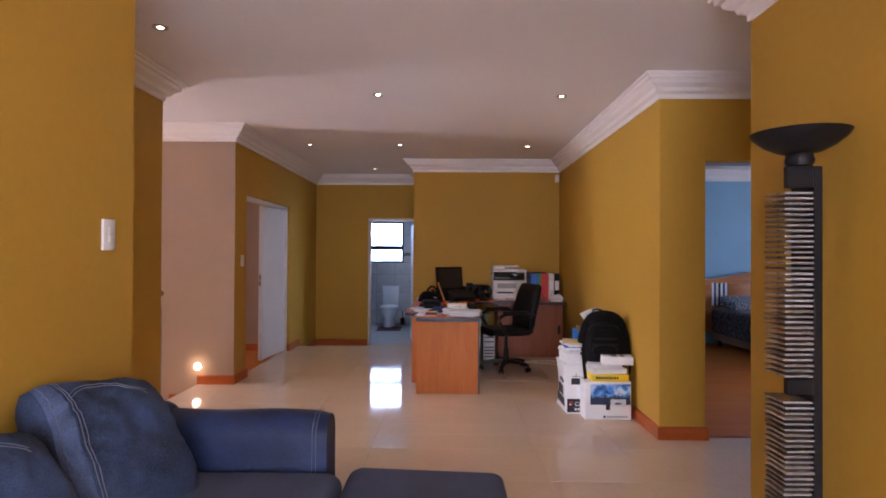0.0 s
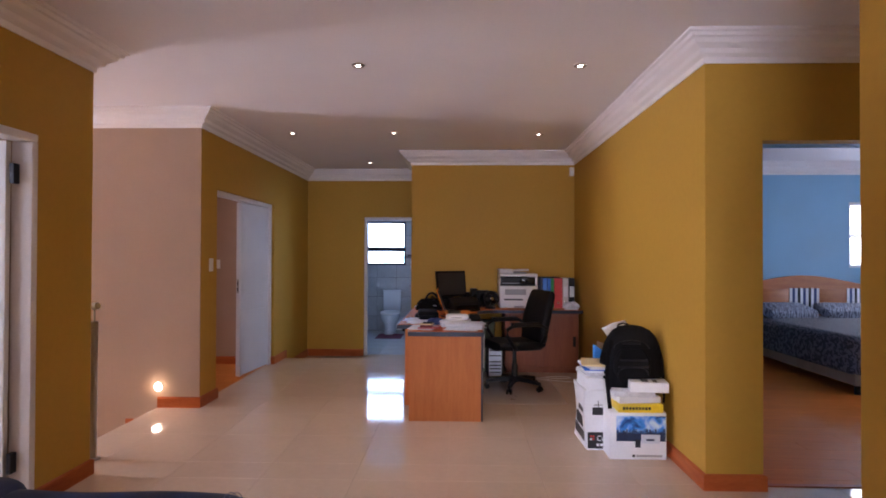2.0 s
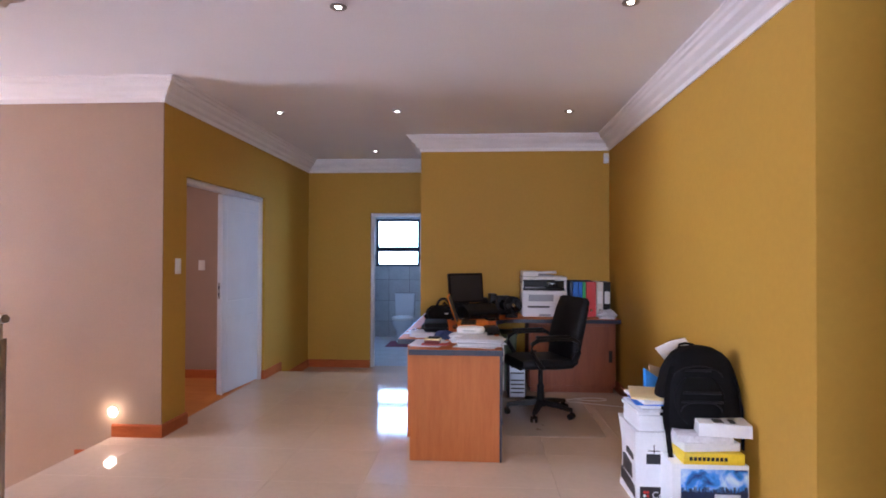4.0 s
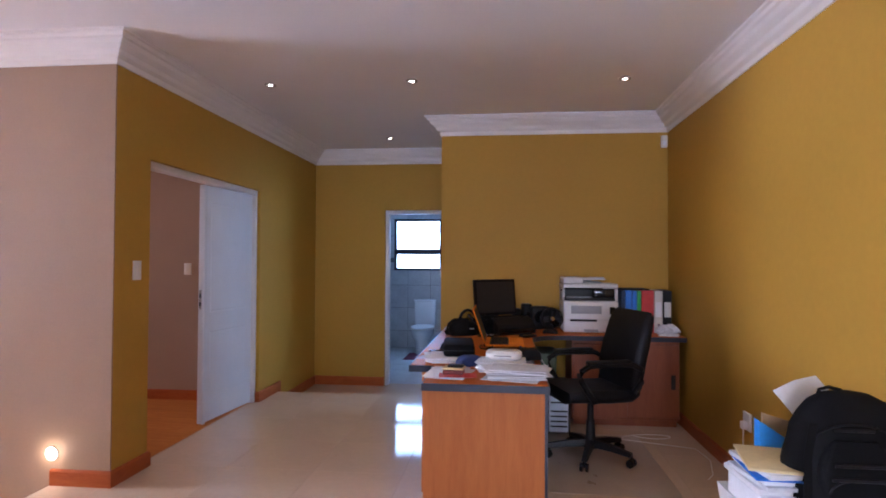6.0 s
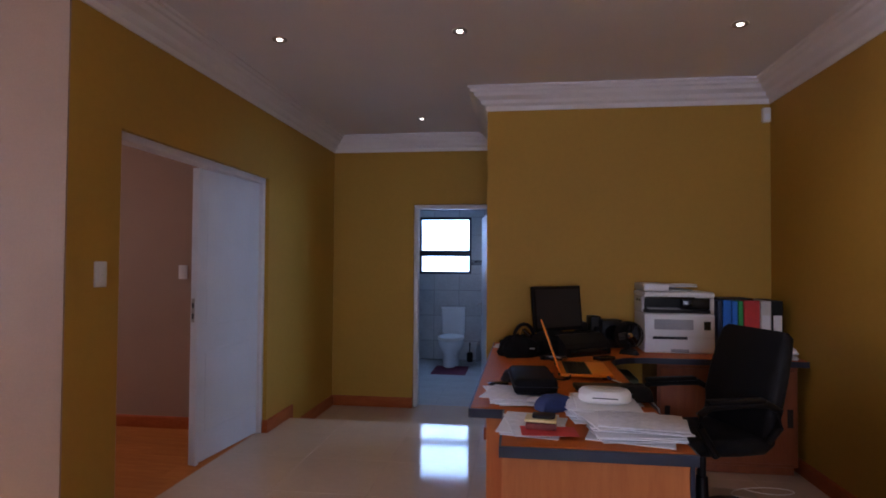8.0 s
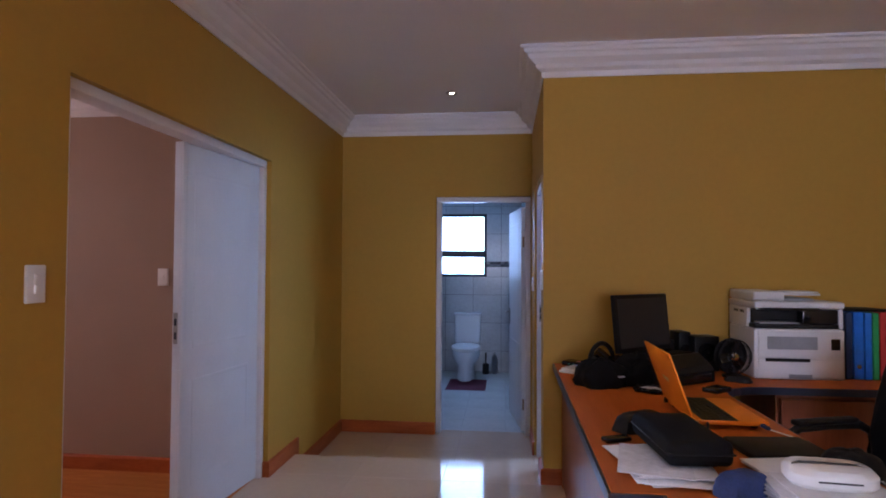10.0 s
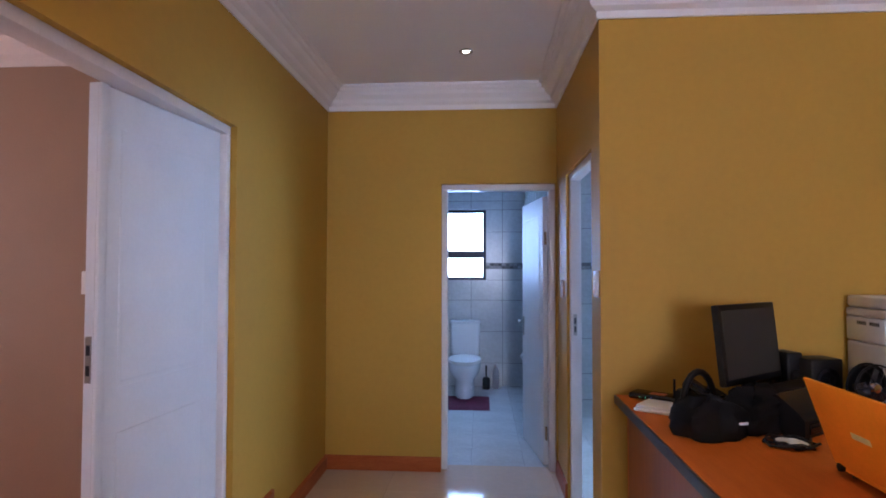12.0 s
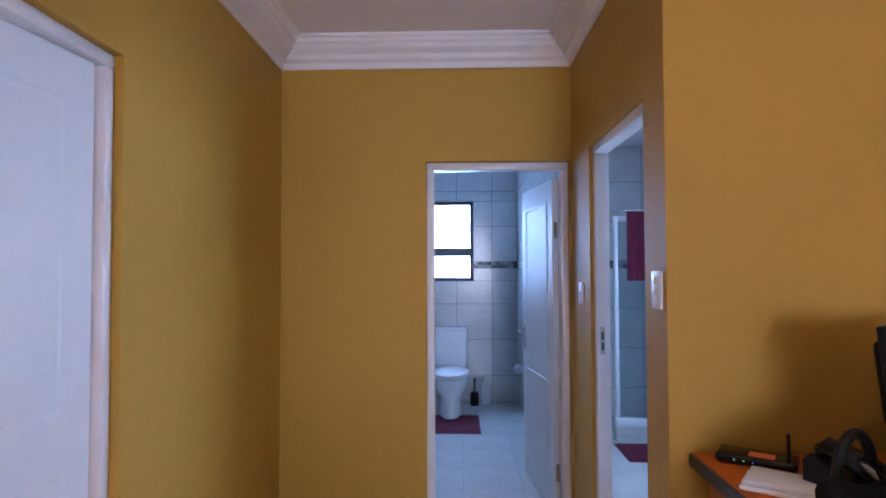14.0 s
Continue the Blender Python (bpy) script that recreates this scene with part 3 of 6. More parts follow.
CHROME = surf("polished_chrome", (0.75, 0.75, 0.77), 0.10, 0.03, 8, 60, 0.0, 1.0)
PRINTER = surf("printer_shell", (0.72, 0.72, 0.74), 0.42, 0.03, 8, 120, 0.03)
PRINTERGREY = surf("printer_panel_grey", (0.30, 0.31, 0.34), 0.4, 0.08, 8, 120, 0.03)
CERAMIC = surf("white_ceramic", (0.74, 0.77, 0.80), 0.24, 0.02, 4, 40, 0.0)
SILVER = surf("silver_plastic", (0.66, 0.72, 0.80), 0.35, 0.08, 10, 80, 0.03)
PINE = wood("varnished_pine", (0.34, 0.10, 0.03), (0.50, 0.185, 0.055), 0.42, (0.6, 5, 4), 3.0, 0.0)
BLUECLOTH = surf("blue_cloth", (0.03, 0.05, 0.16), 0.85, 0.25, 14, 160, 0.4)
LED_GREEN = glow("green_led", (0.2, 1.0, 0.55), 0.4)
LED_BLUE = glow("blue_led", (0.1, 0.15, 1.0), 0.5)
ORANGE_LABEL = surf("orange_sticker", (0.75, 0.17, 0.03), 0.5, 0.05, 8, 60, 0.02)


def patterned(name, a, b, scale, rough=0.9):
    """A printed cloth of wavy bands."""
    m, n, l, p = nodes_of(name)
    co, wv, rp, nz = n.new("ShaderNodeTexCoord"), n.new("ShaderNodeTexWave"), n.new("ShaderNodeValToRGB"), n.new("ShaderNodeTexNoise")
    wv.inputs["Scale"].default_value, wv.inputs["Distortion"].default_value, wv.inputs["Detail"].default_value, wv.inputs["Detail Scale"].default_value = scale, 9, 2, 2.2
    nz.inputs["Scale"].default_value = 120
    l.new(co.outputs["Object"], wv.inputs["Vector"])
    l.new(co.outputs["Object"], nz.inputs["Vector"])
    l.new(wv.outputs["Fac"], rp.inputs[0])
    rp.color_ramp.elements[0].position, rp.color_ramp.elements[1].position = 0.40, 0.62
    rp.color_ramp.elements[0].color, rp.color_ramp.elements[1].color = (*a, 1), (*b, 1)
    l.new(rp.outputs[0], p.inputs["Base Color"])
    p.inputs["Roughness"].default_value = rough
    bp = n.new("ShaderNodeBump")
    bp.inputs["Strength"].default_value, bp.inputs["Distance"].default_value = 0.3, 0.003
    l.new(nz.outputs["Fac"], bp.inputs["Height"])
    l.new(bp.outputs[0], p.inputs["Normal"])
    return m


def cloudy(name, deep, pale, scale):
    """Printed card with a picture of bright clouds."""
    m, n, l, p = nodes_of(name)
    co, nz, rp = n.new("ShaderNodeTexCoord"), n.new("ShaderNodeTexNoise"), n.new("ShaderNodeValToRGB")
    nz.inputs["Scale"].default_value, nz.inputs["Detail"].default_value, nz.inputs["Distortion"].default_value = scale, 5, 0.8
    l.new(co.outputs["Object"], nz.inputs["Vector"])
    l.new(nz.outputs["Fac"], rp.inputs[0])
    rp.color_ramp.elements[0].position, rp.color_ramp.elements[1].position = 0.36, 0.68
    rp.color_ramp.elements[0].color, rp.color_ramp.elements[1].color = (*deep, 1), (*pale, 1)
    mid = rp.color_ramp.elements.new(0.5)
    mid.color = (0.05, 0.30, 0.85, 1)
    l.new(rp.outputs[0], p.inputs["Base Color"])
    p.inputs["Roughness"].default_value = 0.4
    return m


CARD_SKY = cloudy("blue_cloud_print", (0.01, 0.04, 0.22), (0.70, 0.86, 1.0), 11)
BEDSPREAD = patterned("printed_bedspread", (0.045, 0.045, 0.056), (0.15, 0.145, 0.17), 9)
PILLOWCASE = patterned("printed_pillowcase", (0.07, 0.08, 0.12), (0.32, 0.34, 0.42), 9)

# ---- fixtures ----


def downlight(x, y):
    d = thing("downlight", pose(x, y, CE), "recessed round downlight with a pale rim, switched on", "ceiling light", "downlights in the ceiling")
    bm = bmesh.new()
    lathe(bm, [(0.019, -0.001), (0.045, -0.001), (0.046, -0.006), (0.042, -0.009), (0.026, -0.008), (0.0195, -0.002)], seg=24)
    part("rim", bm, STEEL, d, "pale metal rim")
    bm = bmesh.new()
    lathe(bm, [(0.001, -0.0125), (0.010, -0.0115), (0.017, -0.008), (0.0185, -0.0015), (0.001, -0.0015)], seg=20)
    part("bulb", bm, LAMPGLOW, d, "glowing bulb")
    sp = new("downlight_beam", bpy.data.lights.new("downlight_beam", "SPOT"))
    sp.data.energy, sp.data.spot_size, sp.data.spot_blend, sp.data.color, sp.data.shadow_soft_size = SPOT_W, radians(95), 0.8, (1.0, 0.80, 0.55), 0.03
    sp.location = (x, y, CE - 0.02)


for x, y in ((-0.38, 4.55), (1.19, 4.58), (-1.50, 6.80), (-0.38, 6.80), (1.22, 6.88), (-0.95, 8.82), (-1.52, 3.10)):
    downlight(x, y)


def switch_plate(at, w, h, rockers, label, name="light_switch"):
    """A wall plate in the x-z plane that looks towards -y."""
    s = thing(name, at, label, "light switch" if rockers else "socket")
    bm = bmesh.new()
    box(bm, -w / 2, -0.012, -h / 2, w / 2, 0, h / 2, 0.004)
    part("plate", bm, PLASTIC, s)
    for i in range(rockers):
        bm = bmesh.new()
        z = (i - (rockers - 1) / 2) * 0.034
        box(bm, -0.011, -0.017, z - 0.014, 0.011, -0.0115, z + 0.014, 0.002)
        part("rocker", bm, PLASTIC, s)
    return s


switch_plate(pose(-1.21, 2.06, 1.47, 0, 0, 90), 0.085, 0.13, 2, "white plastic double light switch on a yellow wall")
switch_plate(pose(XL, 6.0, 1.315, 0, 0, 90), 0.078, 0.125, 2, "white plastic light switch beside the double door")
switch_plate(pose(-2.79, 7.90, 1.291, 0, 0, 0), 0.075, 0.115, 1, "white plastic light switch inside the study")
sw = switch_plate(pose(XH, 8.075, 1.288, 0, 0, -90), 0.085, 0.13, 3, "white plastic switch plate with three rockers")
switch_plate(pose(XH, 9.30, 1.22, 0, 0, -90), 0.08, 0.12, 1, "white plastic light switch beside the bathroom door")
sock = switch_plate(pose(XR, 6.255, 0.40, 0, 0, -90), 0.11, 0.11, 0, "white plastic wall socket with a plug in it", "wall_socket")
bm = bmesh.new()
box(bm, -0.022, -0.045, -0.045, 0.022, -0.012, 0.0, 0.006)
part("plug", bm, PLASTIC, sock)
bm = bmesh.new()
tube(bm, [(0, -0.03, -0.045), (0.004, -0.034, -0.12), (0.002, -0.030, -0.25), (0.01, -0.03, -0.38), (0.06, -0.04, -0.394), (0.2, -0.09, -0.394)], 0.004)
part("cable", bm, PLASTIC, sock)

sens = thing("alarm_sensor", pose(1.797, YP, 2.50), "small white alarm sensor under the cornice", "sensor")
bm = bmesh.new()
box(bm, -0.028, -0.045, -0.055, 0.028, 0, 0.055, 0.010, 3)
part("housing", bm, PLASTIC, sens)
bm = bmesh.new()
box(bm, -0.018, -0.049, -0.04, 0.018, -0.044, 0.005, 0.002)
part("lens", bm, CARD_WHITE, sens)

foot = thing("step_light", pose(-2.438, YS, 0.19), "small round step light in the stair wall, glowing", "wall light")
bm = bmesh.new()
lathe(bm, [(0.036, 0.0), (0.046, 0.0), (0.046, 0.004), (0.042, 0.007), (0.037, 0.006)], seg=28)
for v in bm.verts:
    v.co = pose(0, 0, 0, 90, 0, 0) @ v.co
part("bezel", bm, PLASTIC, foot, "pale round rim")
bm = bmesh.new()
lathe(bm, [(0.036, 0.0005), (0.034, 0.006), (0.02, 0.010), (0.001, 0.011)], seg=24)
for v in bm.verts:
    v.co = pose(0, 0, 0, 90, 0, 0) @ v.co
part("lens", bm, LAMPGLOW, foot, "glowing lens")
sl = new("step_light_glow", bpy.data.lights.new("step_light_glow", "POINT"))
sl.data.energy, sl.data.color, sl.data.shadow_soft_size = 1.2, (1.0, 0.78, 0.50), 0.03
sl.location = (-2.438, YS - 0.05, 0.19)

# ---- stair railing ----
rail = thing("stair_railing", pose(-2.185, 4.43, 0), "stainless steel stair railing with a round handrail", "railing")
bm = bmesh.new()
rod(bm, (0, 0, 0.01), (0, 0, 0.95), 0.026, None, 24)
part("post", bm, STEEL, rail, "round steel post")
bm = bmesh.new()
lathe(bm, [(0.05, 0.001), (0.05, 0.008), (0.03, 0.014)], seg=24)
part("foot_plate", bm, STEEL, rail)
bm = bmesh.new()
rod(bm, (0, 0, 0.95), (0, 0, 1.03), 0.008)
part("pin", bm, STEEL, rail)
bm = bmesh.new()
tube(bm, [(0.03, -0.005, 1.058), (0.01, 0, 1.055), (-0.3, 0, 1.05), (-0.7, 0, 0.88), (-1.4, 0, 0.43), (-1.7, 0, 0.24)], 0.024, 16)
part("handrail", bm, STEEL, rail, "brushed steel handrail")
for z in (0.80, 0.55, 0.30):
    bm = bmesh.new()
    tube(bm, [(-0.02, 0, z), (-0.3, 0, z), (-1.7, 0, z - 0.85)], 0.008, 10)
    part("rail_bar", bm, STEEL, rail)

# ---- sofa, ottoman, cushions ----


def pad(bm, x0, y0, z0, x1, y1, z1, r=0.06, puff=0.02):
    """A soft upholstered block with rounded edges and a slightly domed top."""
    n = 14
    cx, cy = (x0 + x1) / 2, (y0 + y1) / 2
    w, d, h = x1 - x0, y1 - y0, z1 - z0
    rings = []
    for k in range(7):
        a = math.pi / 2 * k / 6
        inset = r * (1 - math.sin(a)) if k < 7 else 0
        rings.append([(cx + x, cy + y, z0 + r * (1 - math.cos(a)) * 0.6) for x, y in rounded(w - 2 * inset, d - 2 * inset, r, 5)])
    for k in range(7):
        a = math.pi / 2 * k / 6
        inset = r * (1 - math.cos(a))
        rings.append([(cx + x, cy + y, z1 - r + r * math.sin(a)) for x, y in rounded(w - 2 * inset, d - 2 * inset, max(0.012, r - inset * 0.6), 5)])
    for s in (0.85, 0.6, 0.3, 0.05):
        rings.append([(cx + x * s, cy + y * s, z1 + puff * (1 - s * s)) for x, y in rounded(w - 2 * r, d - 2 * r, 0.03, 5)])
    loft(bm, rings)
    return bm


sofa = thing("sofa", pose(0, 0, 0), "dark blue upholstered sofa against the yellow wall", "sofa")
bm = bmesh.new()
box(bm, -1.17, -0.1, 0.06, -0.34, 2.28, 0.26, 0.03, 3)
part("base", bm, LEATHERETTE, sofa)
bm = bmesh.new()
pad(bm, -1.02, 0.75, 0.26, -0.205, 2.06, 0.500, 0.06, 0.02)
part("seat_cushion", bm, SEATCLOTH, sofa, "grey-blue seat cushion")
bm = bmesh.new()
pad(bm, -1.02, -0.1, 0.26, -0.205, 0.74, 0.500, 0.06, 0.02)
part("seat_cushion", bm, SEATCLOTH, sofa, "grey-blue seat cushion")
bm = bmesh.new()
pad(bm, -1.185, -0.1, 0.08, -0.97, 2.28, 0.74, 0.07, 0.01)
part("backrest", bm, LEATHERETTE, sofa)
bm = bmesh.new()
ring = []
for k in range(13):
    x = -1.16 + 0.875 * k / 12
    r = 0.11 if 0 < k < 12 else 0.095
    pts = [(-r, 0.08), (r, 0.08)] + [(r * math.cos(math.pi * j / 10), 0.605 + (0.105 - (0.012 if k in (0, 12) else 0) + 0.004 * math.sin(k * 0.9)) * math.sin(math.pi * j / 10)) for j in range(11)]
    ring.append([(x, 2.18 + y, z) for y, z in pts])
loft(bm, ring)
arm = part("arm", bm, LEATHERETTE, sofa, "rounded dark blue sofa arm")
for dx in (0.028, 0.044):
    bm = bmesh.new()
    tube(bm, [(-0.30 - dx, 2.18 - 0.112 * math.cos(math.pi * j / 10), 0.45 + 0.155 * min(1, j / 1.0) + 0.107 * math.sin(math.pi * j / 10)) for j in range(11)], 0.0011, 5)
    part("stitching", bm, STITCH, arm, "pale stitching")
for x, y in ((-1.1, 0), (-1.1, 2.2), (-0.42, 0), (-0.42, 2.2)):
    bm = bmesh.new()
    rod(bm, (x, y, 0), (x, y, 0.07), 0.03, 0.035)
    part("foot", bm, BLACK, sofa)

ott = thing("ottoman", pose(0.13, 1.76, 0), "dark grey-blue upholstered ottoman beside the sofa", "ottoman")
bm = bmesh.new()
pad(bm, -0.332, -0.40, 0.22, 0.335, 0.40, 0.466, 0.05, 0.016)
for v in bm.verts:
    if v.co.z > 0.4:
        v.co.z += 0.022 * math.exp(-((v.co.x + 0.24) / 0.10) ** 2) + 0.010 * noise.noise(v.co * 6)
part("seat_cushion", bm, SEATCLOTH, ott)
bm = bmesh.new()
box(bm, -0.32, -0.38, 0.05, 0.32, 0.38, 0.225, 0.03, 3)
part("base", bm, LEATHERETTE, ott)
for x in (-0.27, 0.27):
    for y in (-0.33, 0.33):
        bm = bmesh.new()
        rod(bm, (x, y, 0), (x, y, 0.06), 0.025, 0.03)
        part("foot", bm, BLACK, ott)


def wrinkle(u, v, seed):
    """Soft swells and creases of a stuffed cover."""
    swell = noise.noise(Vector((u * 1.7, v * 1.7, seed))) * 0.016 + noise.noise(Vector((u * 4, v * 4, seed + 2))) * 0.008
    crease = 1 - abs(noise.noise(Vector((u * 2.2 + v * 1.5, v * 5.5 - u * 2, seed + 5)))) * 2.2
    return swell + 0.010 * max(0, crease) ** 3


def cushion(name, size, thick, at, label, seed):
    """A square scatter cushion in the x-z plane, sewn of denim, with a seam band and stitching."""
    c = thing(name, at, label, "cushion", "denim cushions on the sofa")
    n = 34
    bm = bmesh.new()
    grid = {}
    for side in (-1, 1):
        for i in range(n + 1):
            for j in range(n + 1):
                u, v = 2 * i / n - 1, 2 * j / n - 1
                edge = max(0, (1 - u ** 4) * (1 - v ** 4)) ** 0.55
                if side == 1 and edge == 0:
                    grid[side, i, j] = grid[-1, i, j]
                    continue
                pinch = (1 - 0.05 * (1 - abs(u * v)) * (abs(u) ** 6 + abs(v) ** 6)) * (1 - 0.13 * abs(u * v) ** 3)
                w = wrinkle(u, v, seed + side * 3)
                grid[side, i, j] = bm.verts.new((u * size / 2 * pinch, side * (thick / 2 * edge + w * edge), v * size / 2 * pinch))
    for side in (-1, 1):
        for i in range(n):
            for j in range(n):
                q = [grid[side, i, j], grid[side, i + 1, j], grid[side, i + 1, j + 1], grid[side, i, j + 1]]
                bm.faces.new(q if side == -1 else q[::-1])
    body = part("cover", bm, DENIM, c, "dark blue denim cover")

    def surface(u, v):
        edge = max(0, (1 - u ** 4) * (1 - v ** 4)) ** 0.55
        w = wrinkle(u, v, seed - 3)
        pinch = (1 - 0.05 * (1 - abs(u * v)) * (abs(u) ** 6 + abs(v) ** 6)) * (1 - 0.13 * abs(u * v) ** 3)
        return (u * size / 2 * pinch, -(thick / 2 * edge + w * edge) - 0.002, v * size / 2 * pinch)

    bm = bmesh.new()
    rings = [[bm.verts.new((p[0], p[1] - h, p[2])) for u, h in ((-0.93, 0.0), (-0.90, 0.004), (-0.80, 0.005), (-0.74, 0.004), (-0.72, 0.0)) for p in (surface(u + 0.03 * math.sin(v0 * 3), v0),)] for v0 in [-0.94 + 1.88 * k / 24 for k in range(25)]]
    for a, b in zip(rings, rings[1:]):
        for k in range(4):
            bm.faces.new((a[k], a[k + 1], b[k + 1], b[k]))
    part("seam_band", bm, DENIM_WORN, body, "worn pale denim seam")
    for k, off in ((0, -0.70), (1, -0.66), (2, -0.885)):
        bm = bmesh.new()
        pts = []
        for q in range(25):
            v0 = -0.92 + 1.84 * q / 24
            p = surface(off + 0.03 * math.sin(v0 * 3), v0)
            pts.append((p[0], p[1] - 0.005, p[2]))
        tube(bm, pts, 0.0015, 5)
        part("stitching", bm, STITCH, body, "pale stitching")
    for off in (0.0, 0.05):
        bm = bmesh.new()
        pts = []
        for q in range(19):
            u0 = -0.66 + 1.1 * q / 18
            v0 = 0.60 + off + 0.22 * math.sin(math.pi * (q / 18) ** 0.8) - 0.1
            p = surface(u0, min(0.9, v0))
            pts.append((p[0], p[1] - 0.0015, p[2]))
        tube(bm, pts, 0.0014, 5)
        part("stitching", bm, STITCH, body, "pale stitching")
    return c


cushion("scatter_cushion", 0.58, 0.22, pose(-0.965, 1.71, 0.695, -42, 9, 72), "dark blue denim scatter cushion propped in the sofa's corner", 2.0)
cushion("scatter_cushion", 0.56, 0.22, pose(-0.97, 1.11, 0.68, -42, 10, 76), "dark blue denim scatter cushion leaning on the backrest", 7.0)

# ---- lamp with a rack of discs ----
lamp = thing("floor_lamp", pose(1.58, 1.93, 0), "black metal floor lamp with a bowl shade and disc rack", "floor lamp")
bm = bmesh.new()
box(bm, -0.13, -0.13, 0, 0.13, 0.13, 0.03, 0.01)
part("base_plate", bm, BLACKMETAL, lamp)
bm = bmesh.new()
box(bm, 0.034, -0.075, 0.03, 0.068, 0.075, 1.74, 0.003, 1)
part("column", bm, BLACKMETAL, lamp)
for z0, z1 in ((1.655, 1.74), (0.868, 0.928), (0.03, 0.09)):
    bm = bmesh.new()
    box(bm, -0.066, -0.075, z0, 0.034, -0.045, z1, 0.003, 1)
    part("rack_block", bm, BLACKMETAL, lamp)
bm = bmesh.new()
lathe(bm, [(0.02, 1.74), (0.045, 1.742), (0.052, 1.76), (0.045, 1.785), (0.03, 1.795)], -0.012, -0.06, 24)
part("joint", bm, BLACKMETAL, lamp)
bm = bmesh.new()
lathe(bm, [(0.03, 1.785), (0.075, 1.793), (0.122, 1.817), (0.160, 1.849), (0.172, 1.868), (0.168, 1.869), (0.155, 1.851), (0.118, 1.822), (0.07, 1.799), (0.004, 1.793)], -0.012, -0.06, 40)
part("shade", bm, BLACKMETAL, lamp, "shallow black metal bowl shade")

cd_bm = bmesh.new()
box(cd_bm, -0.0535, -0.071, 0, 0.0535, 0.071, 0.0098, 0.0012, 1)
cd_mesh = mesh_of(cd_bm, "case", CDSIDE)
strip_bm = bmesh.new()
box(strip_bm, -0.0535, -0.0725, 0.002, 0.0535, -0.0712, 0.0085)
strip_mesh = mesh_of(strip_bm, "spine", CDEDGE)
rng = random.Random(5)
first_cd = None
for z0, count in ((0.096, 37), (0.934, 35)):
    for i in range(count):
        m = pose(1.5575 + rng.uniform(-0.003, 0.002), 1.925 + rng.uniform(-0.002, 0.004), z0 + 0.0205 * i, 0, 0, rng.uniform(-1.2, 1.2))
        if first_cd is None:
            first_cd = thing("compact_disc", m, "compact disc in a clear case in the lamp's rack", "compact disc", "discs in the lamp's rack")
            c = new("case", cd_mesh)
            c.parent = first_cd
            s = new("spine", strip_mesh)
            s.parent = first_cd
            tagged(s, "pale clear plastic spine")
        else:
            copy_thing(first_cd, m)

# ---- the desk ----
desk = thing("office_desk", pose(0, 0, 0), "cherry laminate office desk with dark edging, cluttered", "desk")


def plate(outline, z0, z1):
    bm = bmesh.new()
    lo, hi = [bm.verts.new((x, y, z0)) for x, y in outline], [bm.verts.new((x, y, z1)) for x, y in outline]
    n = len(outline)
    for i in range(n):
        bm.faces.new((lo[i], lo[(i + 1) % n], hi[(i + 1) % n], hi[i]))
    bm.faces.new(hi)
    bm.faces.new(lo[::-1])
    return bm


corner = [(0.80 - 0.25 * math.sin(radians(a)), 7.17 + 0.25 * math.cos(radians(a))) for a in range(0, 91, 15)]
top_line = [(-0.231, 5.909), (-0.086, 5.909), (-0.086, 5.419), (0.546, 5.419)] + [(x, y) for x, y in reversed(corner)] + [(1.815, 7.42), (1.815, 7.98), (-0.211, 7.98)]
top = part("top", plate(top_line, 0.735, 0.765), DESKTOP, desk, "cherry laminate desk top", False)
grow = [(-0.240, 5.900), (-0.095, 5.900), (-0.095, 5.410), (0.555, 5.410)] + [(0.80 - 0.241 * math.sin(radians(a)), 7.17 + 0.241 * math.cos(radians(a))) for a in range(90, -1, -15)] + [(1.822, 7.411), (1.822, 7.985), (-0.220, 7.985)]
part("edging", plate(grow, 0.724, 0.762), EDGE, desk, "dark blue-grey edging", False)
bm = bmesh.new()
box(bm, -0.085, 5.425, 0.0, 0.530, 5.445, 0.724, 0.002, 1)
part("front_panel", bm, DESKWOOD, desk, "plain cherry end panel")
bm = bmesh.new()
box(bm, -0.085, 5.4455, 0.0, -0.07, 6.02, 0.724, 0.002, 1)
part("side_panel", bm, DESKWOOD, desk)
bm = bmesh.new()
box(bm, -0.085, 6.02, 0.0, 0.525, 6.04, 0.724, 0.002, 1)
part("back_panel", bm, DESKWOOD, desk)
bm = bmesh.new()
box(bm, 0.5302, 5.425, 0.0, 0.545, 5.443, 0.724)
part("corner_strip", bm, EDGE, desk)
for i in range(3):
    bm = bmesh.new()
    box(bm, 0.505, 5.447, 0.07 + 0.215 * i, 0.535, 6.013, 0.275 + 0.215 * i, 0.003)
    dr = part("drawer", bm, DESKWOOD, desk, "cherry drawer front")
    bm = bmesh.new()
    tube(bm, [(0.535, 5.66, 0.19 + 0.215 * i), (0.558, 5.67, 0.19 + 0.215 * i), (0.558, 5.79, 0.19 + 0.215 * i), (0.535, 5.80, 0.19 + 0.215 * i)], 0.006, 8)
    part("drawer_pull", bm, BLACK, dr)
# the modesty panel's shade is in its darker cherry
bm = bmesh.new()
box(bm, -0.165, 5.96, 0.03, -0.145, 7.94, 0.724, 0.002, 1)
part("modesty_panel", bm, CABWOOD_SHADED, desk)
bm = bmesh.new()
box(bm, -0.165, 5.935, 0.0, -0.0855, 5.959, 0.724, 0.002, 1)
part("end_panel", bm, DESKWOOD, desk)
bm = bmesh.new()
box(bm, -0.165, 7.941, 0.0, 0.5, 7.965, 0.724, 0.002, 1)
part("back_panel", bm, DESKWOOD, desk)

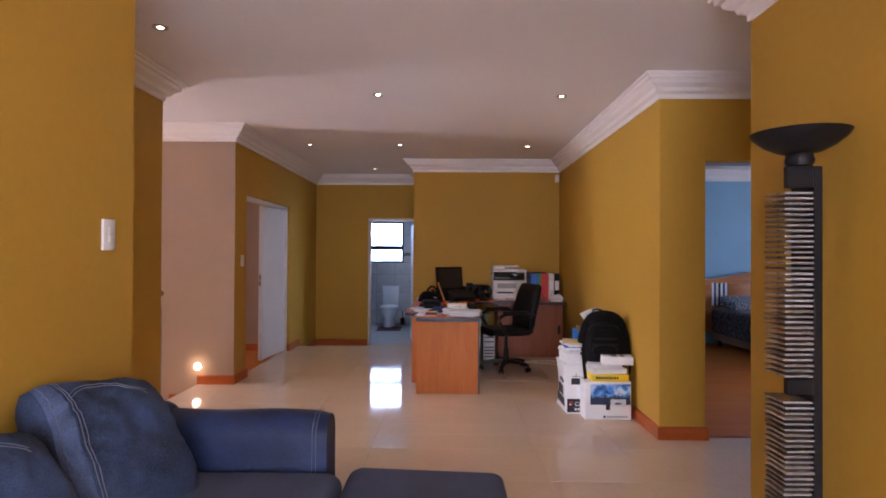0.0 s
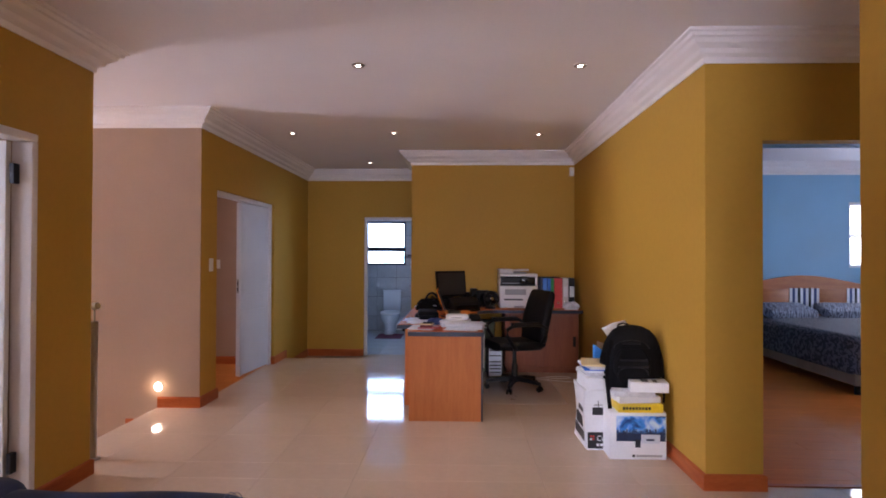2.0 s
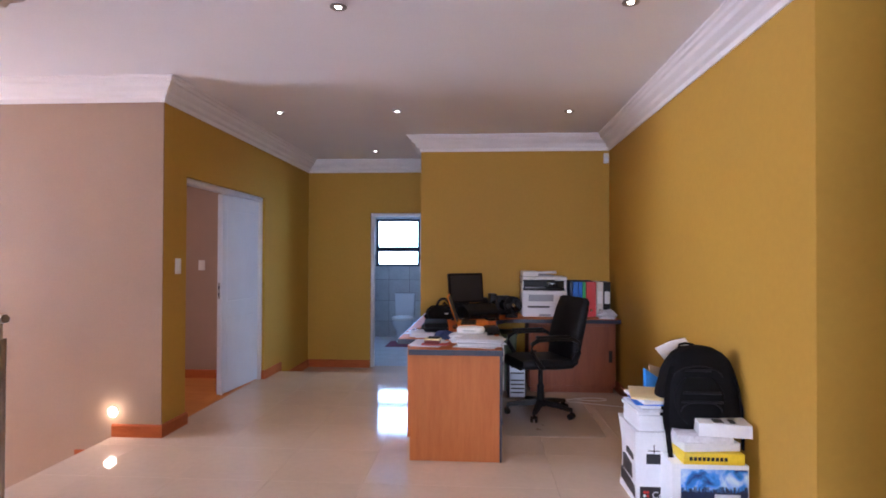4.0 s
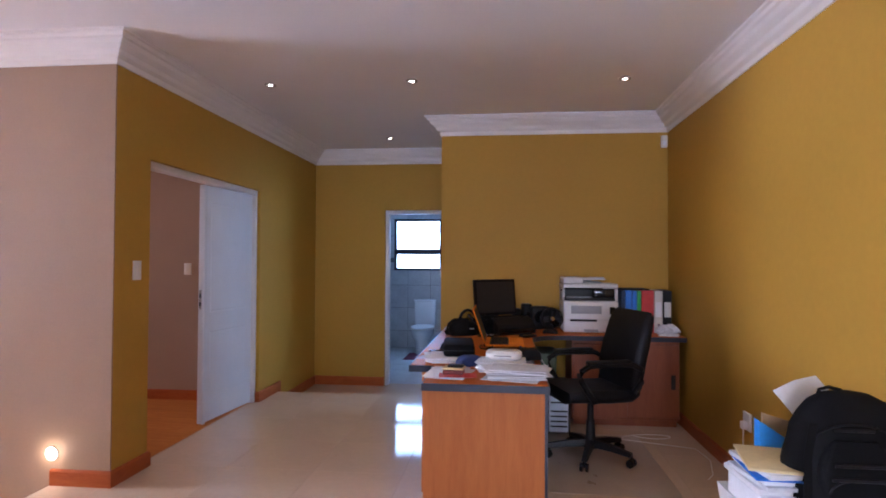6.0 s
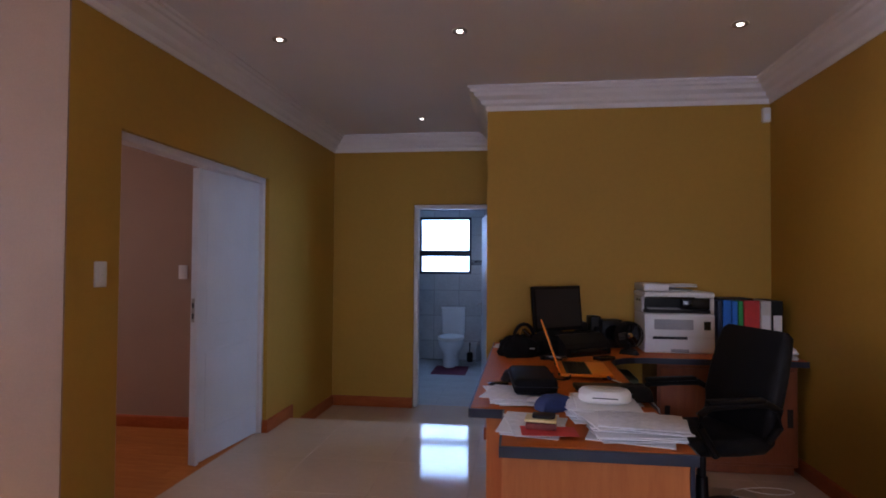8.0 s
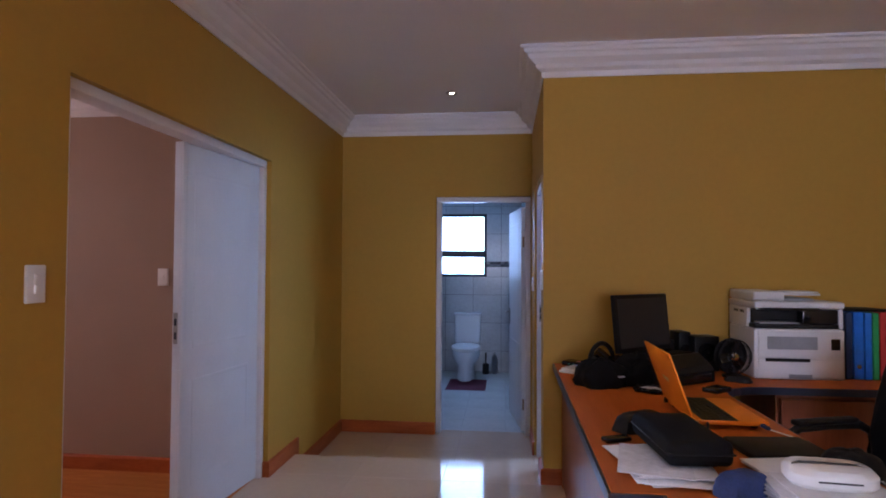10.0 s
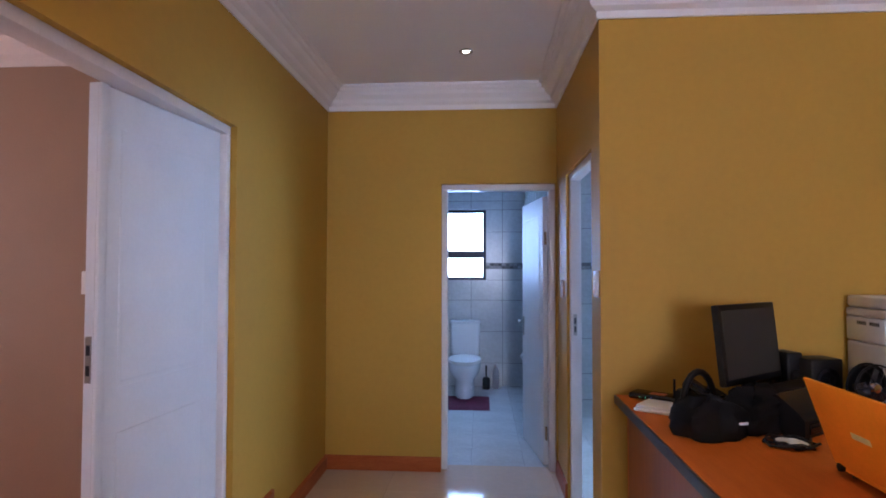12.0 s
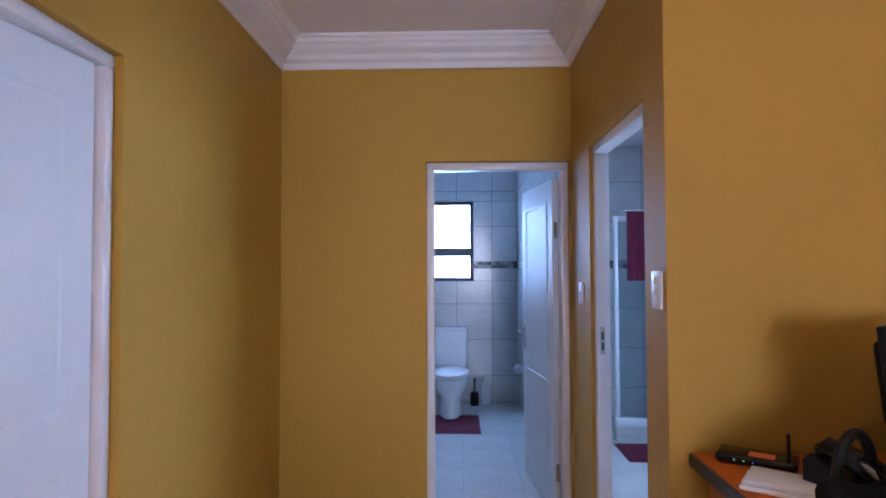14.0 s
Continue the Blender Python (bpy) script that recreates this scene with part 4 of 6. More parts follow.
cab = thing("low_cabinet", pose(0, 0, 0), "low cherry laminate cabinet with sliding doors under the desk top", "cabinet")
# body, plinth and doors carry the shade under the desk top in their colour
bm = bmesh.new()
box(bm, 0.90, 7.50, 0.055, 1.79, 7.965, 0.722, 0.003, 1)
part("body", bm, CABWOOD_SHADED, cab)
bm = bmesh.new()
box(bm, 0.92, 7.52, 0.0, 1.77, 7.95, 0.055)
part("plinth", bm, CABWOOD_SHADED, cab)
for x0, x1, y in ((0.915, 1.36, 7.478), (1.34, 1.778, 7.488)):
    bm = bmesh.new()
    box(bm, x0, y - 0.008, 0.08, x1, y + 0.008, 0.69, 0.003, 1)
    dd = part("sliding_door", bm, CABWOOD_SHADED, cab)
    bm = bmesh.new()
    hx = x1 - 0.045 if x0 > 1.2 else x0 + 0.045
    # no hollow is cut: a thin dark plate paints the shade of one
    box(bm, hx - 0.018, y - 0.0095, 0.32, hx + 0.018, y - 0.0075, 0.44, 0.001, 1)
    part("finger_pull", bm, RECESS_SHADE, dd, "flat finger pull with its hollow's shade as dark colour")

# ---- office chair ----


def office_chair(at):
    """A swivel chair that looks towards -x."""
    c = thing("office_chair", at, "black leather swivel chair with loop arms at the desk", "chair")
    bm = bmesh.new()
    lathe(bm, [(0.05, 0.075), (0.05, 0.12), (0.034, 0.14), (0.030, 0.26), (0.022, 0.265), (0.020, 0.42)], seg=20)
    part("gas_lift", bm, BLACK, c)
    for i in range(5):
        a = radians(72 * i + 20)
        ca, sa = math.cos(a), math.sin(a)
        bm = bmesh.new()
        rings = []
        for r, w, z, h in ((0.03, 0.032, 0.085, 0.05), (0.17, 0.026, 0.080, 0.04), (0.30, 0.02, 0.066, 0.028)):
            rings.append([(r * ca - w * sa, r * sa + w * ca, z), (r * ca + w * sa, r * sa - w * ca, z), (r * ca + w * 0.7 * sa, r * sa - w * 0.7 * ca, z + h), (r * ca - w * 0.7 * sa, r * sa + w * 0.7 * ca, z + h)])
        loft(bm, rings)
        leg = part("star_leg", bm, BLACK, c, "", False)
        bm = bmesh.new()
        x, y = 0.295 * ca, 0.295 * sa
        for s in (-1, 1):
            rod(bm, (x - sa * 0.010 * s, y + ca * 0.010 * s, 0.028), (x - sa * 0.028 * s, y + ca * 0.028 * s, 0.028), 0.028, None, 16)
        rod(bm, (x, y, 0.03), (x, y, 0.075), 0.010)
        part("castor", bm, BLACKGLOSS, leg, "black twin castor")
    bm = bmesh.new()
    box(bm, -0.11, -0.09, 0.41, 0.11, 0.09, 0.44, 0.01)
    part("tilt_plate", bm, BLACK, c)
    bm = bmesh.new()
    rings = []
    for k, (x, z, th, w) in enumerate(((-0.27, 0.445, 0.03, 0.40), (-0.255, 0.475, 0.07, 0.46), (-0.15, 0.48, 0.085, 0.49), (0.05, 0.470, 0.085, 0.49), (0.20, 0.470, 0.085, 0.47), (0.255, 0.49, 0.06, 0.44))):
        prof = rounded(w, th, min(th / 2 - 0.002, 0.04), 5)
        rings.append([(x, u, z + v) for u, v in prof])
    loft(bm, rings)
    part("seat", bm, BLACKLEATHER, c, "padded black seat")
    bm = bmesh.new()
    rings = []
    for x, z, th, w in ((0.215, 0.47, 0.05, 0.42), (0.225, 0.53, 0.08, 0.50), (0.235, 0.66, 0.09, 0.53), (0.27, 0.80, 0.085, 0.53), (0.305, 0.93, 0.075, 0.52), (0.33, 1.01, 0.06, 0.49), (0.335, 1.035, 0.03, 0.43)):
        rings.append([(x + v, u, z - v * 0.25) for u, v in rounded(w, th, min(th / 2 - 0.002, 0.035), 5)])
    loft(bm, rings)
    part("backrest", bm, BLACKLEATHER, c, "padded black backrest")
    for s in (-1, 1):
        bm = bmesh.new()
        y = s * 0.275
        tube(bm, [(0.20, s * 0.24, 0.50), (0.235, y, 0.58), (0.235, y, 0.66), (0.17, y, 0.695), (0.0, y, 0.70), (-0.14, y, 0.695), (-0.20, y, 0.66), (-0.20, y, 0.60), (-0.15, y, 0.52), (-0.10, s * 0.25, 0.455), (-0.05, s * 0.2, 0.445)], 0.019, 10)
        a = part("arm", bm, BLACK, c, "black plastic loop arm")
        bm = bmesh.new()
        box(bm, -0.16, y - 0.026, 0.705, 0.15, y + 0.026, 0.730, 0.011, 3)
        part("arm_pad", bm, BLACK, a)
    return c


bm = bmesh.new()
loft(bm, [[(x, y, z) for x, y in rounded(w, d, 0.06, 5)] for w, d, z in ((0.79, 1.22, 0.0), (0.79, 1.22, 0.002), (0.78, 1.21, 0.0035))])
whole("chair_mat", bm, surf("grey_vinyl_mat", (0.47, 0.37, 0.285), 0.30, 0.06, 5, 60, 0.04), "thin grey vinyl mat under the swivel chair", "floor mat", pose(0.985, 6.62, 0.0005))
office_chair(pose(0.935, 6.66, 0.0045, 0, 0, 18))

pc = thing("desktop_computer", pose(0.765, 7.20, 0), "black and silver tower computer on the floor", "computer")
bm = bmesh.new()
box(bm, -0.09, 0, 0.01, 0.09, 0.29, 0.40, 0.006)
part("case", bm, BLACK, pc)
bm = bmesh.new()
box(bm, -0.075, -0.012, 0.02, 0.075, 0, 0.39, 0.005)
fr = part("front", bm, SILVER, pc, "silver front panel")
for z in (0.06, 0.10, 0.14, 0.18, 0.25, 0.31):
    bm = bmesh.new()
    box(bm, -0.065, -0.0145, z, 0.065, -0.0115, z + 0.012)
    part("slot", bm, BLACK, fr)

pail = thing("storage_box", pose(0.68, 7.70, 0), "grey-green plastic storage box under the desk", "box")
bm = bmesh.new()
loft(bm, [[(x, y, z) for x, y in rounded(w, d, 0.02, 4)] for w, d, z in ((0.17, 0.32, 0.0), (0.20, 0.36, 0.56), (0.20, 0.36, 0.57))])
part("tub", bm, GREYGREEN, pail)
bm = bmesh.new()
loft(bm, [[(x, y, z) for x, y in rounded(w, d, 0.02, 4)] for w, d, z in ((0.215, 0.375, 0.571), (0.215, 0.375, 0.59), (0.19, 0.35, 0.60))])
part("lid", bm, GREYGREEN, pail)

# ---- on the desk ----
Z = 0.7655


def block_thing(name, at, size, mat, label, category, bevel=0.004, group=""):
    bm = bmesh.new()
    w, d, h = size
    box(bm, -w / 2, -d / 2, 0, w / 2, d / 2, h, bevel, 2)
    return whole(name, bm, mat, label, category, at, group)


LEAN = pose(0, 0, 0.145, -6, 0, 0) @ pose(0, 0, -0.145)
mon = thing("computer_monitor", pose(0.255, 7.62, Z, 0, 0, 39), "black flat computer monitor, switched off", "monitor")
bm = bmesh.new()
box(bm, -0.226, -0.015, 0.140, 0.226, 0.015, 0.458, 0.006)
for v in bm.verts:
    v.co = LEAN @ v.co
part("bezel", bm, BLACK, mon)
bm = bmesh.new()
box(bm, -0.206, -0.0175, 0.165, 0.206, -0.0145, 0.435)
for v in bm.verts:
    v.co = LEAN @ v.co
part("screen", bm, SCREEN, mon, "dark grey screen")
bm = bmesh.new()
box(bm, -0.16, 0.015, 0.20, 0.16, 0.05, 0.42, 0.02, 3)
for v in bm.verts:
    v.co = LEAN @ v.co
part("back_shell", bm, BLACK, mon)
bm = bmesh.new()
box(bm, -0.035, 0.0, 0.012, 0.035, 0.03, 0.2, 0.006)
part("neck", bm, BLACK, mon)
bm = bmesh.new()
box(bm, -0.13, -0.09, 0, 0.13, 0.11, 0.014, 0.005)
part("foot", bm, BLACK, mon)

lap = thing("laptop", pose(0.195, 6.765, Z, 0, 0, 90), "open orange laptop with a black keyboard", "laptop")
TILT = pose(0, 0.002, 0.034, -19.5, 0, 0)
bm = bmesh.new()
box(bm, -0.195, -0.275, 0.016, 0.195, 0.0, 0.034, 0.006)
base = part("base", bm, ORANGE, lap, "orange base")
for fx in (-0.15, 0.15):
    for fy in (-0.235, -0.03):
        bm = bmesh.new()
        lathe(bm, [(0.012, 0), (0.014, 0.004), (0.012, 0.0165)], fx, fy, 12)
        part("rubber_foot", bm, BLACK, base, "black rubber foot")
bm = bmesh.new()
box(bm, -0.192, -0.165, 0.0335, 0.188, -0.030, 0.0352, 0.001, 1)
deck = part("keyboard", bm, BLACK, lap, "black keyboard")
for r in range(5):
    for k in range(13):
        bm = bmesh.new()
        kx, ky = -0.170 + 0.0281 * k, -0.150 + 0.0245 * r
        box(bm, kx - 0.009, ky - 0.009, 0.0350, kx + 0.009, ky + 0.009, 0.0372)
        part("key", bm, BLACK, deck)
bm = bmesh.new()
box(bm, -0.05, -0.262, 0.0335, 0.045, -0.180, 0.0346)
part("touchpad", bm, ORANGE, lap, "orange touchpad")
bm = bmesh.new()
box(bm, -0.195, -0.004, 0.0, 0.195, 0.005, 0.262, 0.003)
for v in bm.verts:
    v.co = TILT @ v.co
ld = part("lid", bm, ORANGE, lap, "bright orange lid")
bm = bmesh.new()
box(bm, -0.175, -0.006, 0.02, 0.175, -0.0042, 0.248)
for v in bm.verts:
    v.co = TILT @ v.co
part("screen", bm, SCREEN, ld, "dark screen")
bm = bmesh.new()
box(bm, -0.035, 0.0052, 0.118, 0.045, 0.0058, 0.136)
for v in bm.verts:
    v.co = TILT @ v.co
part("badge", bm, PAPER_YELLOW, ld, "pale badge")
bm = bmesh.new()
tube(bm, [(-0.165, 0.0, 0.026), (-0.165, 0.012, 0.026)], 0.012, 10)
part("hinge", bm, BLACK, lap, "black hinge")
bm = bmesh.new()
tube(bm, [(0.165, 0.0, 0.026), (0.165, 0.012, 0.026)], 0.012, 10)
part("hinge", bm, BLACK, lap, "black hinge")
bm = bmesh.new()
box(bm, -0.250, -0.255, 0.017, -0.195, -0.238, 0.028, 0.003, 1)
part("plug", bm, BLUECLOTH, lap, "dark blue plug")
bm = bmesh.new()
tube(bm, [(-0.195, -0.05, 0.024), (-0.215, -0.045, 0.012), (-0.235, -0.01, 0.006), (-0.205, 0.03, 0.0055), (-0.12, 0.045, 0.0055), (-0.05, 0.03, 0.0055)], 0.005, 8)
part("power_lead", bm, BLACK, lap, "black power lead")


# printer
pr = thing("printer", pose(1.080, 7.775, Z), "white multifunction laser printer with a dark control panel", "printer")


def piece(name, dims, mat, parent, label="", bevel=0.004, seg=2):
    bm = bmesh.new()
    box(bm, *dims, bevel, seg)
    return part(name, bm, mat, parent, label)


piece("body", (-0.235, -0.155, 0.0, 0.235, 0.205, 0.275), PRINTER, pr, "", 0.012, 3)
side = piece("rear_body", (-0.235, -0.055, 0.277, 0.235, 0.205, 0.385), PRINTER, pr, "", 0.006)
piece("output_bay", (-0.225, -0.145, 0.277, 0.215, -0.057, 0.300), BLACK, pr, "dark paper output bay")
piece("bay_back", (-0.215, -0.062, 0.300, 0.205, -0.0560, 0.380), BLACK, pr, "dark back of the paper bay", 0.001, 1)
piece("bay_frame", (0.205, -0.150, 0.277, 0.232, -0.057, 0.385), PRINTER, pr, "", 0.008, 3)
piece("control_panel", (0.02, -0.150, 0.305, 0.203, -0.085, 0.382), BLACKGLOSS, pr, "glossy black control panel", 0.006)
piece("output_tray", (-0.20, -0.140, 0.302, 0.01, -0.065, 0.312), PRINTERGREY, pr, "grey paper tray", 0.003)
scan = piece("scanner", (-0.238, -0.165, 0.386, 0.232, 0.205, 0.425), PRINTER, pr, "", 0.012, 3)
piece("scanner_lip", (-0.230, -0.168, 0.378, 0.10, -0.150, 0.392), BLACKGLOSS, scan, "glossy black lip", 0.003)
adf = piece("document_feeder", (-0.234, -0.140, 0.427, -0.065, 0.200, 0.480), PRINTER, pr, "", 0.012, 3)
piece("feeder_slot", (-0.066, -0.110, 0.427, 0.10, 0.170, 0.441), PRINTERGREY, adf, "grey paper slot", 0.003)
piece("feeder_tray", (-0.064, -0.120, 0.458, 0.13, 0.190, 0.470), PRINTER, adf, "pale feeder tray", 0.004)
piece("tray_hinge", (-0.064, 0.150, 0.441, 0.05, 0.190, 0.459), PRINTERGREY, adf, "", 0.003)
for i in range(2):
    for k in range(5):
        piece("vent_slot", (-0.2358, -0.02 + 0.085 * i + 0.013 * k, 0.352, -0.2346, -0.012 + 0.085 * i + 0.013 * k, 0.368), BLACK, side, "dark vent slot", 0, 1)
fl = piece("front_flap", (-0.215, -0.161, 0.125, 0.215, -0.154, 0.265), PRINTER, pr, "", 0.003)
piece("flap_panel", (-0.17, -0.163, 0.165, 0.09, -0.1605, 0.235), PRINTERGREY, fl, "pale grey panel", 0.001, 1)
piece("power_panel", (0.16, -0.1625, 0.165, 0.205, -0.160, 0.225), BLACKGLOSS, fl, "black power switch panel", 0.002, 1)
tr = piece("paper_tray", (-0.215, -0.162, 0.012, 0.215, -0.154, 0.112), PRINTER, pr, "", 0.003)
piece("tray_grip", (-0.18, -0.164, 0.098, 0.05, -0.1615, 0.116), BLACK, tr, "", 0, 1)
piece("tray_latch", (-0.06, -0.164, 0.008, 0.06, -0.1615, 0.030), PRINTERGREY, tr, "", 0, 1)
for i, (dx, dy, rz) in enumerate(((-0.05, 0.0, 3), (0.02, -0.02, -6))):
    block_thing("paper_sheet", pose(1.13 + dx, 7.80 + dy, Z + 0.4702 + 0.004 * i, 0, 0, rz), (0.14, 0.21, 0.004), PAPER if i else PAPERGREY, "loose papers on the printer's lid", "paper", 0.001, "papers on the printer")

# binders
bx = 1.345
for i, (w, mat, h, lab) in enumerate(((0.036, B_NAVY, 0.365, "dark blue"), (0.055, B_BLUE, 0.37, "blue"), (0.040, B_BLUE, 0.366, "blue"), (0.033, B_GREEN, 0.366, "green"), (0.105, RED, 0.37, "red"), (0.07, B_WHITE, 0.368, "white"), (0.075, BLACK, 0.37, "black"))):
    b = thing("ring_binder", pose(bx + w / 2, 7.80, Z), f"{lab} cardboard ring binder upright on the desk", "binder", "binders beside the printer")
    bm = bmesh.new()
    box(bm, -w / 2 + 0.001, -0.13, 0, w / 2 - 0.001, 0.15, h, 0.003, 1)
    cover = part("cover", bm, mat, b)
    if w >= 0.045:
        bm = bmesh.new()
        box(bm, -w / 2 + 0.010, -0.1315, 0.14 if i > 4 else 0.2, w / 2 - 0.010, -0.1298, 0.27)
        if i > 4:
            part("spine_label", bm, PAPER, cover, "white spine label")
        else:
            bm.free()
        bm = bmesh.new()
        lathe(bm, [(0.012, 0), (0.012, 0.003), (0.008, 0.0035)], seg=14)
        for v in bm.verts:
            v.co = pose(0, -0.13, 0.07, 90, 0, 0) @ v.co
        part("finger_ring", bm, CHROME, cover)
    bx += w + 0.003

block_thing("folder", pose(1.47, 7.80, Z + 0.3705, 0, 0, 3), (0.24, 0.22, 0.012), BLACKLEATHER, "flat black folder lying across the binders", "folder", 0.004)

# speakers, fan, router, phones
for x, y, h, w in ((0.645, 7.86, 0.205, 0.155), (0.535, 7.91, 0.225, 0.075), (0.44, 7.90, 0.18, 0.07)):
    s = thing("loudspeaker", pose(x, y, Z, 0, 0, 12), "small black desktop loudspeaker", "speaker", "desktop speakers")
    bm = bmesh.new()
    box(bm, -w / 2, -0.06, 0, w / 2, 0.06, h, 0.008, 3)
    part("cabinet", bm, BLACK, s)
    bm = bmesh.new()
    lathe(bm, [(w * 0.36, 0), (w * 0.36, 0.004), (w * 0.3, 0.002), (w * 0.12, -0.004), (0.004, 0.003)], seg=20)
    for v in bm.verts:
        v.co = pose(0, -0.0605, h * 0.55, 90, 0, 0) @ v.co
    part("cone", bm, BLACKGLOSS, s)

fan = thing("desk_fan", pose(0.745, 7.66, Z, 0, 0, 12), "small black desk fan with a chrome hub", "fan")
bm = bmesh.new()
lathe(bm, [(0.055, 0), (0.055, 0.012), (0.03, 0.02), (0.012, 0.03), (0.010, 0.06)], seg=20)
part("stand", bm, BLACK, fan)
for r in (0.095, 0.086):
    bm = bmesh.new()
    for yy in (-0.025, 0.02):
        tube(bm, [(r * math.cos(2 * math.pi * k / 24), yy, 0.115 + r * math.sin(2 * math.pi * k / 24)) for k in range(25)], 0.004 if r > 0.09 else 0.002, 6)
    part("guard_ring", bm, BLACK, fan)
bm = bmesh.new()
lathe(bm, [(0.004, 0.028), (0.05, 0.030), (0.085, 0.016), (0.094, -0.004), (0.088, 0.012), (0.05, 0.024), (0.004, 0.022)], seg=28)
for v in bm.verts:
    v.co = pose(0, 0.02, 0.115, -90, 0, 0) @ v.co
part("back_shell", bm, BLACK, fan, "black rear shell")
for k in range(6):
    a = 2 * math.pi * k / 6
    bm = bmesh.new()
    tube(bm, [(0.02 * math.cos(a), -0.03, 0.115 + 0.02 * math.sin(a)), (0.07 * math.cos(a), -0.028, 0.115 + 0.07 * math.sin(a)), (0.095 * math.cos(a), 0, 0.115 + 0.095 * math.sin(a))], 0.002, 5)
    part("guard_wire", bm, BLACK, fan)
for k in range(3):
    bm = bmesh.new()
    box(bm, -0.026, -0.003, 0.01, 0.026, 0.001, 0.078, 0.0008, 1)
    for v in bm.verts:
        v.co = pose(0, 0, 0.115, 0, 120 * k + 20, 0) @ pose(0, 0, 0, 0, 0, 25) @ v.co
    part("blade", bm, BLACKGLOSS, fan, "glossy dark blade")
bm = bmesh.new()
lathe(bm, [(0.024, -0.02), (0.024, 0.012), (0.018, 0.022), (0.004, 0.025)], seg=20)
for v in bm.verts:
    v.co = pose(0, -0.01, 0.115, 90, 0, 0) @ v.co
part("hub", bm, CHROME, fan, "bright chrome hub")

ro = thing("wireless_router", pose(-0.06, 7.875, Z, 0, 0, -34), "black wireless router with small lit lamps", "router")
bm = bmesh.new()
box(bm, -0.11, -0.045, 0.003, 0.11, 0.06, 0.030, 0.010, 3)
part("shell", bm, BLACKGLOSS, ro)
bm = bmesh.new()
box(bm, -0.02, -0.03, 0.0295, 0.05, 0.02, 0.0306)
part("sticker", bm, ORANGE_LABEL, ro, "orange and white sticker")
bm = bmesh.new()
rod(bm, (0.085, 0.0, 0.03), (0.085, 0.0, 0.105), 0.006, 0.005, 10)
part("aerial", bm, BLACK, ro)
for x, mt in ((-0.055, LED_GREEN), (-0.03, LED_GREEN), (-0.005, LED_BLUE)):
    bm = bmesh.new()
    box(bm, x - 0.0015, -0.0465, 0.014, x + 0.0015, -0.0445, 0.018)
    part("led", bm, mt, ro, "lit indicator")

block_thing("notebook", pose(-0.07, 7.665, Z, 0, 0, -35), (0.24, 0.15, 0.013), CARD_WHITE, "white notebook lying on the desk", "notebook", 0.004, "notebooks by the router")
block_thing("notebook", pose(-0.065, 7.668, Z + 0.0135, 0, 0, -37), (0.23, 0.14, 0.012), CARD_WHITE, "white notebook lying on the desk", "notebook", 0.004, "notebooks by the router")


def lump(name, at, size, mat, label, category, seed, seg=20, rough=0.12):
    """A soft bag-like thing on a flat base."""
    bm = bmesh.new()
    w, d, h = size
    rings = []
    for k in range(9):
        a = math.pi / 2 * k / 8
        s = max(0.05, math.cos(a) ** 0.40)
        ring = []
        for j in range(seg):
            b = 2 * math.pi * j / seg
            n = 1 + rough * noise.noise(Vector((2 * math.cos(b), 2 * math.sin(b), seed + 2 * math.sin(a)))) + rough * 0.35 * noise.noise(Vector((6 * math.cos(b), 6 * math.sin(b), seed + 7 * math.sin(a))))
            cb, sb = math.cos(b), math.sin(b)
            e = (abs(cb) ** 4 + abs(sb) ** 4) ** -0.25
            ring.append((w / 2 * s * n * cb * e, d / 2 * s * n * sb * e, h * math.sin(a) * (1 + rough * 0.9 * noise.noise(Vector((1.6 * cb, 1.6 * sb, seed))))))
        rings.append(ring)
    loft(bm, rings)
    return whole(name, bm, mat, label, category, at)


# desk phone with its handset
ph = thing("desk_phone", pose(0.10, 7.62, Z, 0, 0, 24), "black office desk phone", "telephone")
bm = bmesh.new()
rings = []
for y, h in ((-0.09, 0.022), (-0.085, 0.03), (0.03, 0.075), (0.10, 0.095), (0.11, 0.085)):
    rings.append([(-0.10, y, 0), (0.10, y, 0), (0.10, y, h - 0.006), (0.093, y, h), (-0.093, y, h), (-0.10, y, h - 0.006)])
loft(bm, rings)
part("body", bm, BLACK, ph, "", False)
bm = bmesh.new()
tube(bm, [(-0.06, -0.06, 0.06), (-0.065, -0.05, 0.085), (-0.065, 0.0, 0.105), (-0.065, 0.06, 0.125), (-0.06, 0.08, 0.105)], 0.024, 12)
part("handset", bm, BLACKGLOSS, ph, "black handset")
for i in range(4):
    for j in range(3):
        bm = bmesh.new()
        x, y = 0.0 + 0.028 * j, -0.055 + 0.022 * i
        z = 0.030 + (y + 0.085) * 0.391
        box(bm, x - 0.009, y - 0.006, z - 0.002, x + 0.009, y + 0.006, z + 0.006, 0.0015, 1)
        part("key", bm, BLACKGLOSS, ph)
dev = thing("portable_printer", pose(0.375, 7.50, Z, 0, 0, 36), "low black portable printer under the monitor", "printer")
bm = bmesh.new()
loft(bm, [[(x, -0.115, 0), (x, 0.10, 0), (x, 0.10, 0.135), (x, -0.02, 0.140), (x, -0.095, 0.085), (x, -0.115, 0.06)] for x in (-0.195, -0.185, 0.185, 0.195)])
shell = part("body", bm, BLACK, dev, "", False)
bm = bmesh.new()
box(bm, -0.165, -0.121, 0.012, 0.165, -0.114, 0.050, 0.003)
part("front_tray", bm, BLACKGLOSS, shell, "glossy black front tray")
bm = bmesh.new()
box(bm, -0.17, -0.005, 0.1375, 0.17, 0.09, 0.1445, 0.003)
part("lid", bm, BLACKCLOTH, shell, "matt black lid")
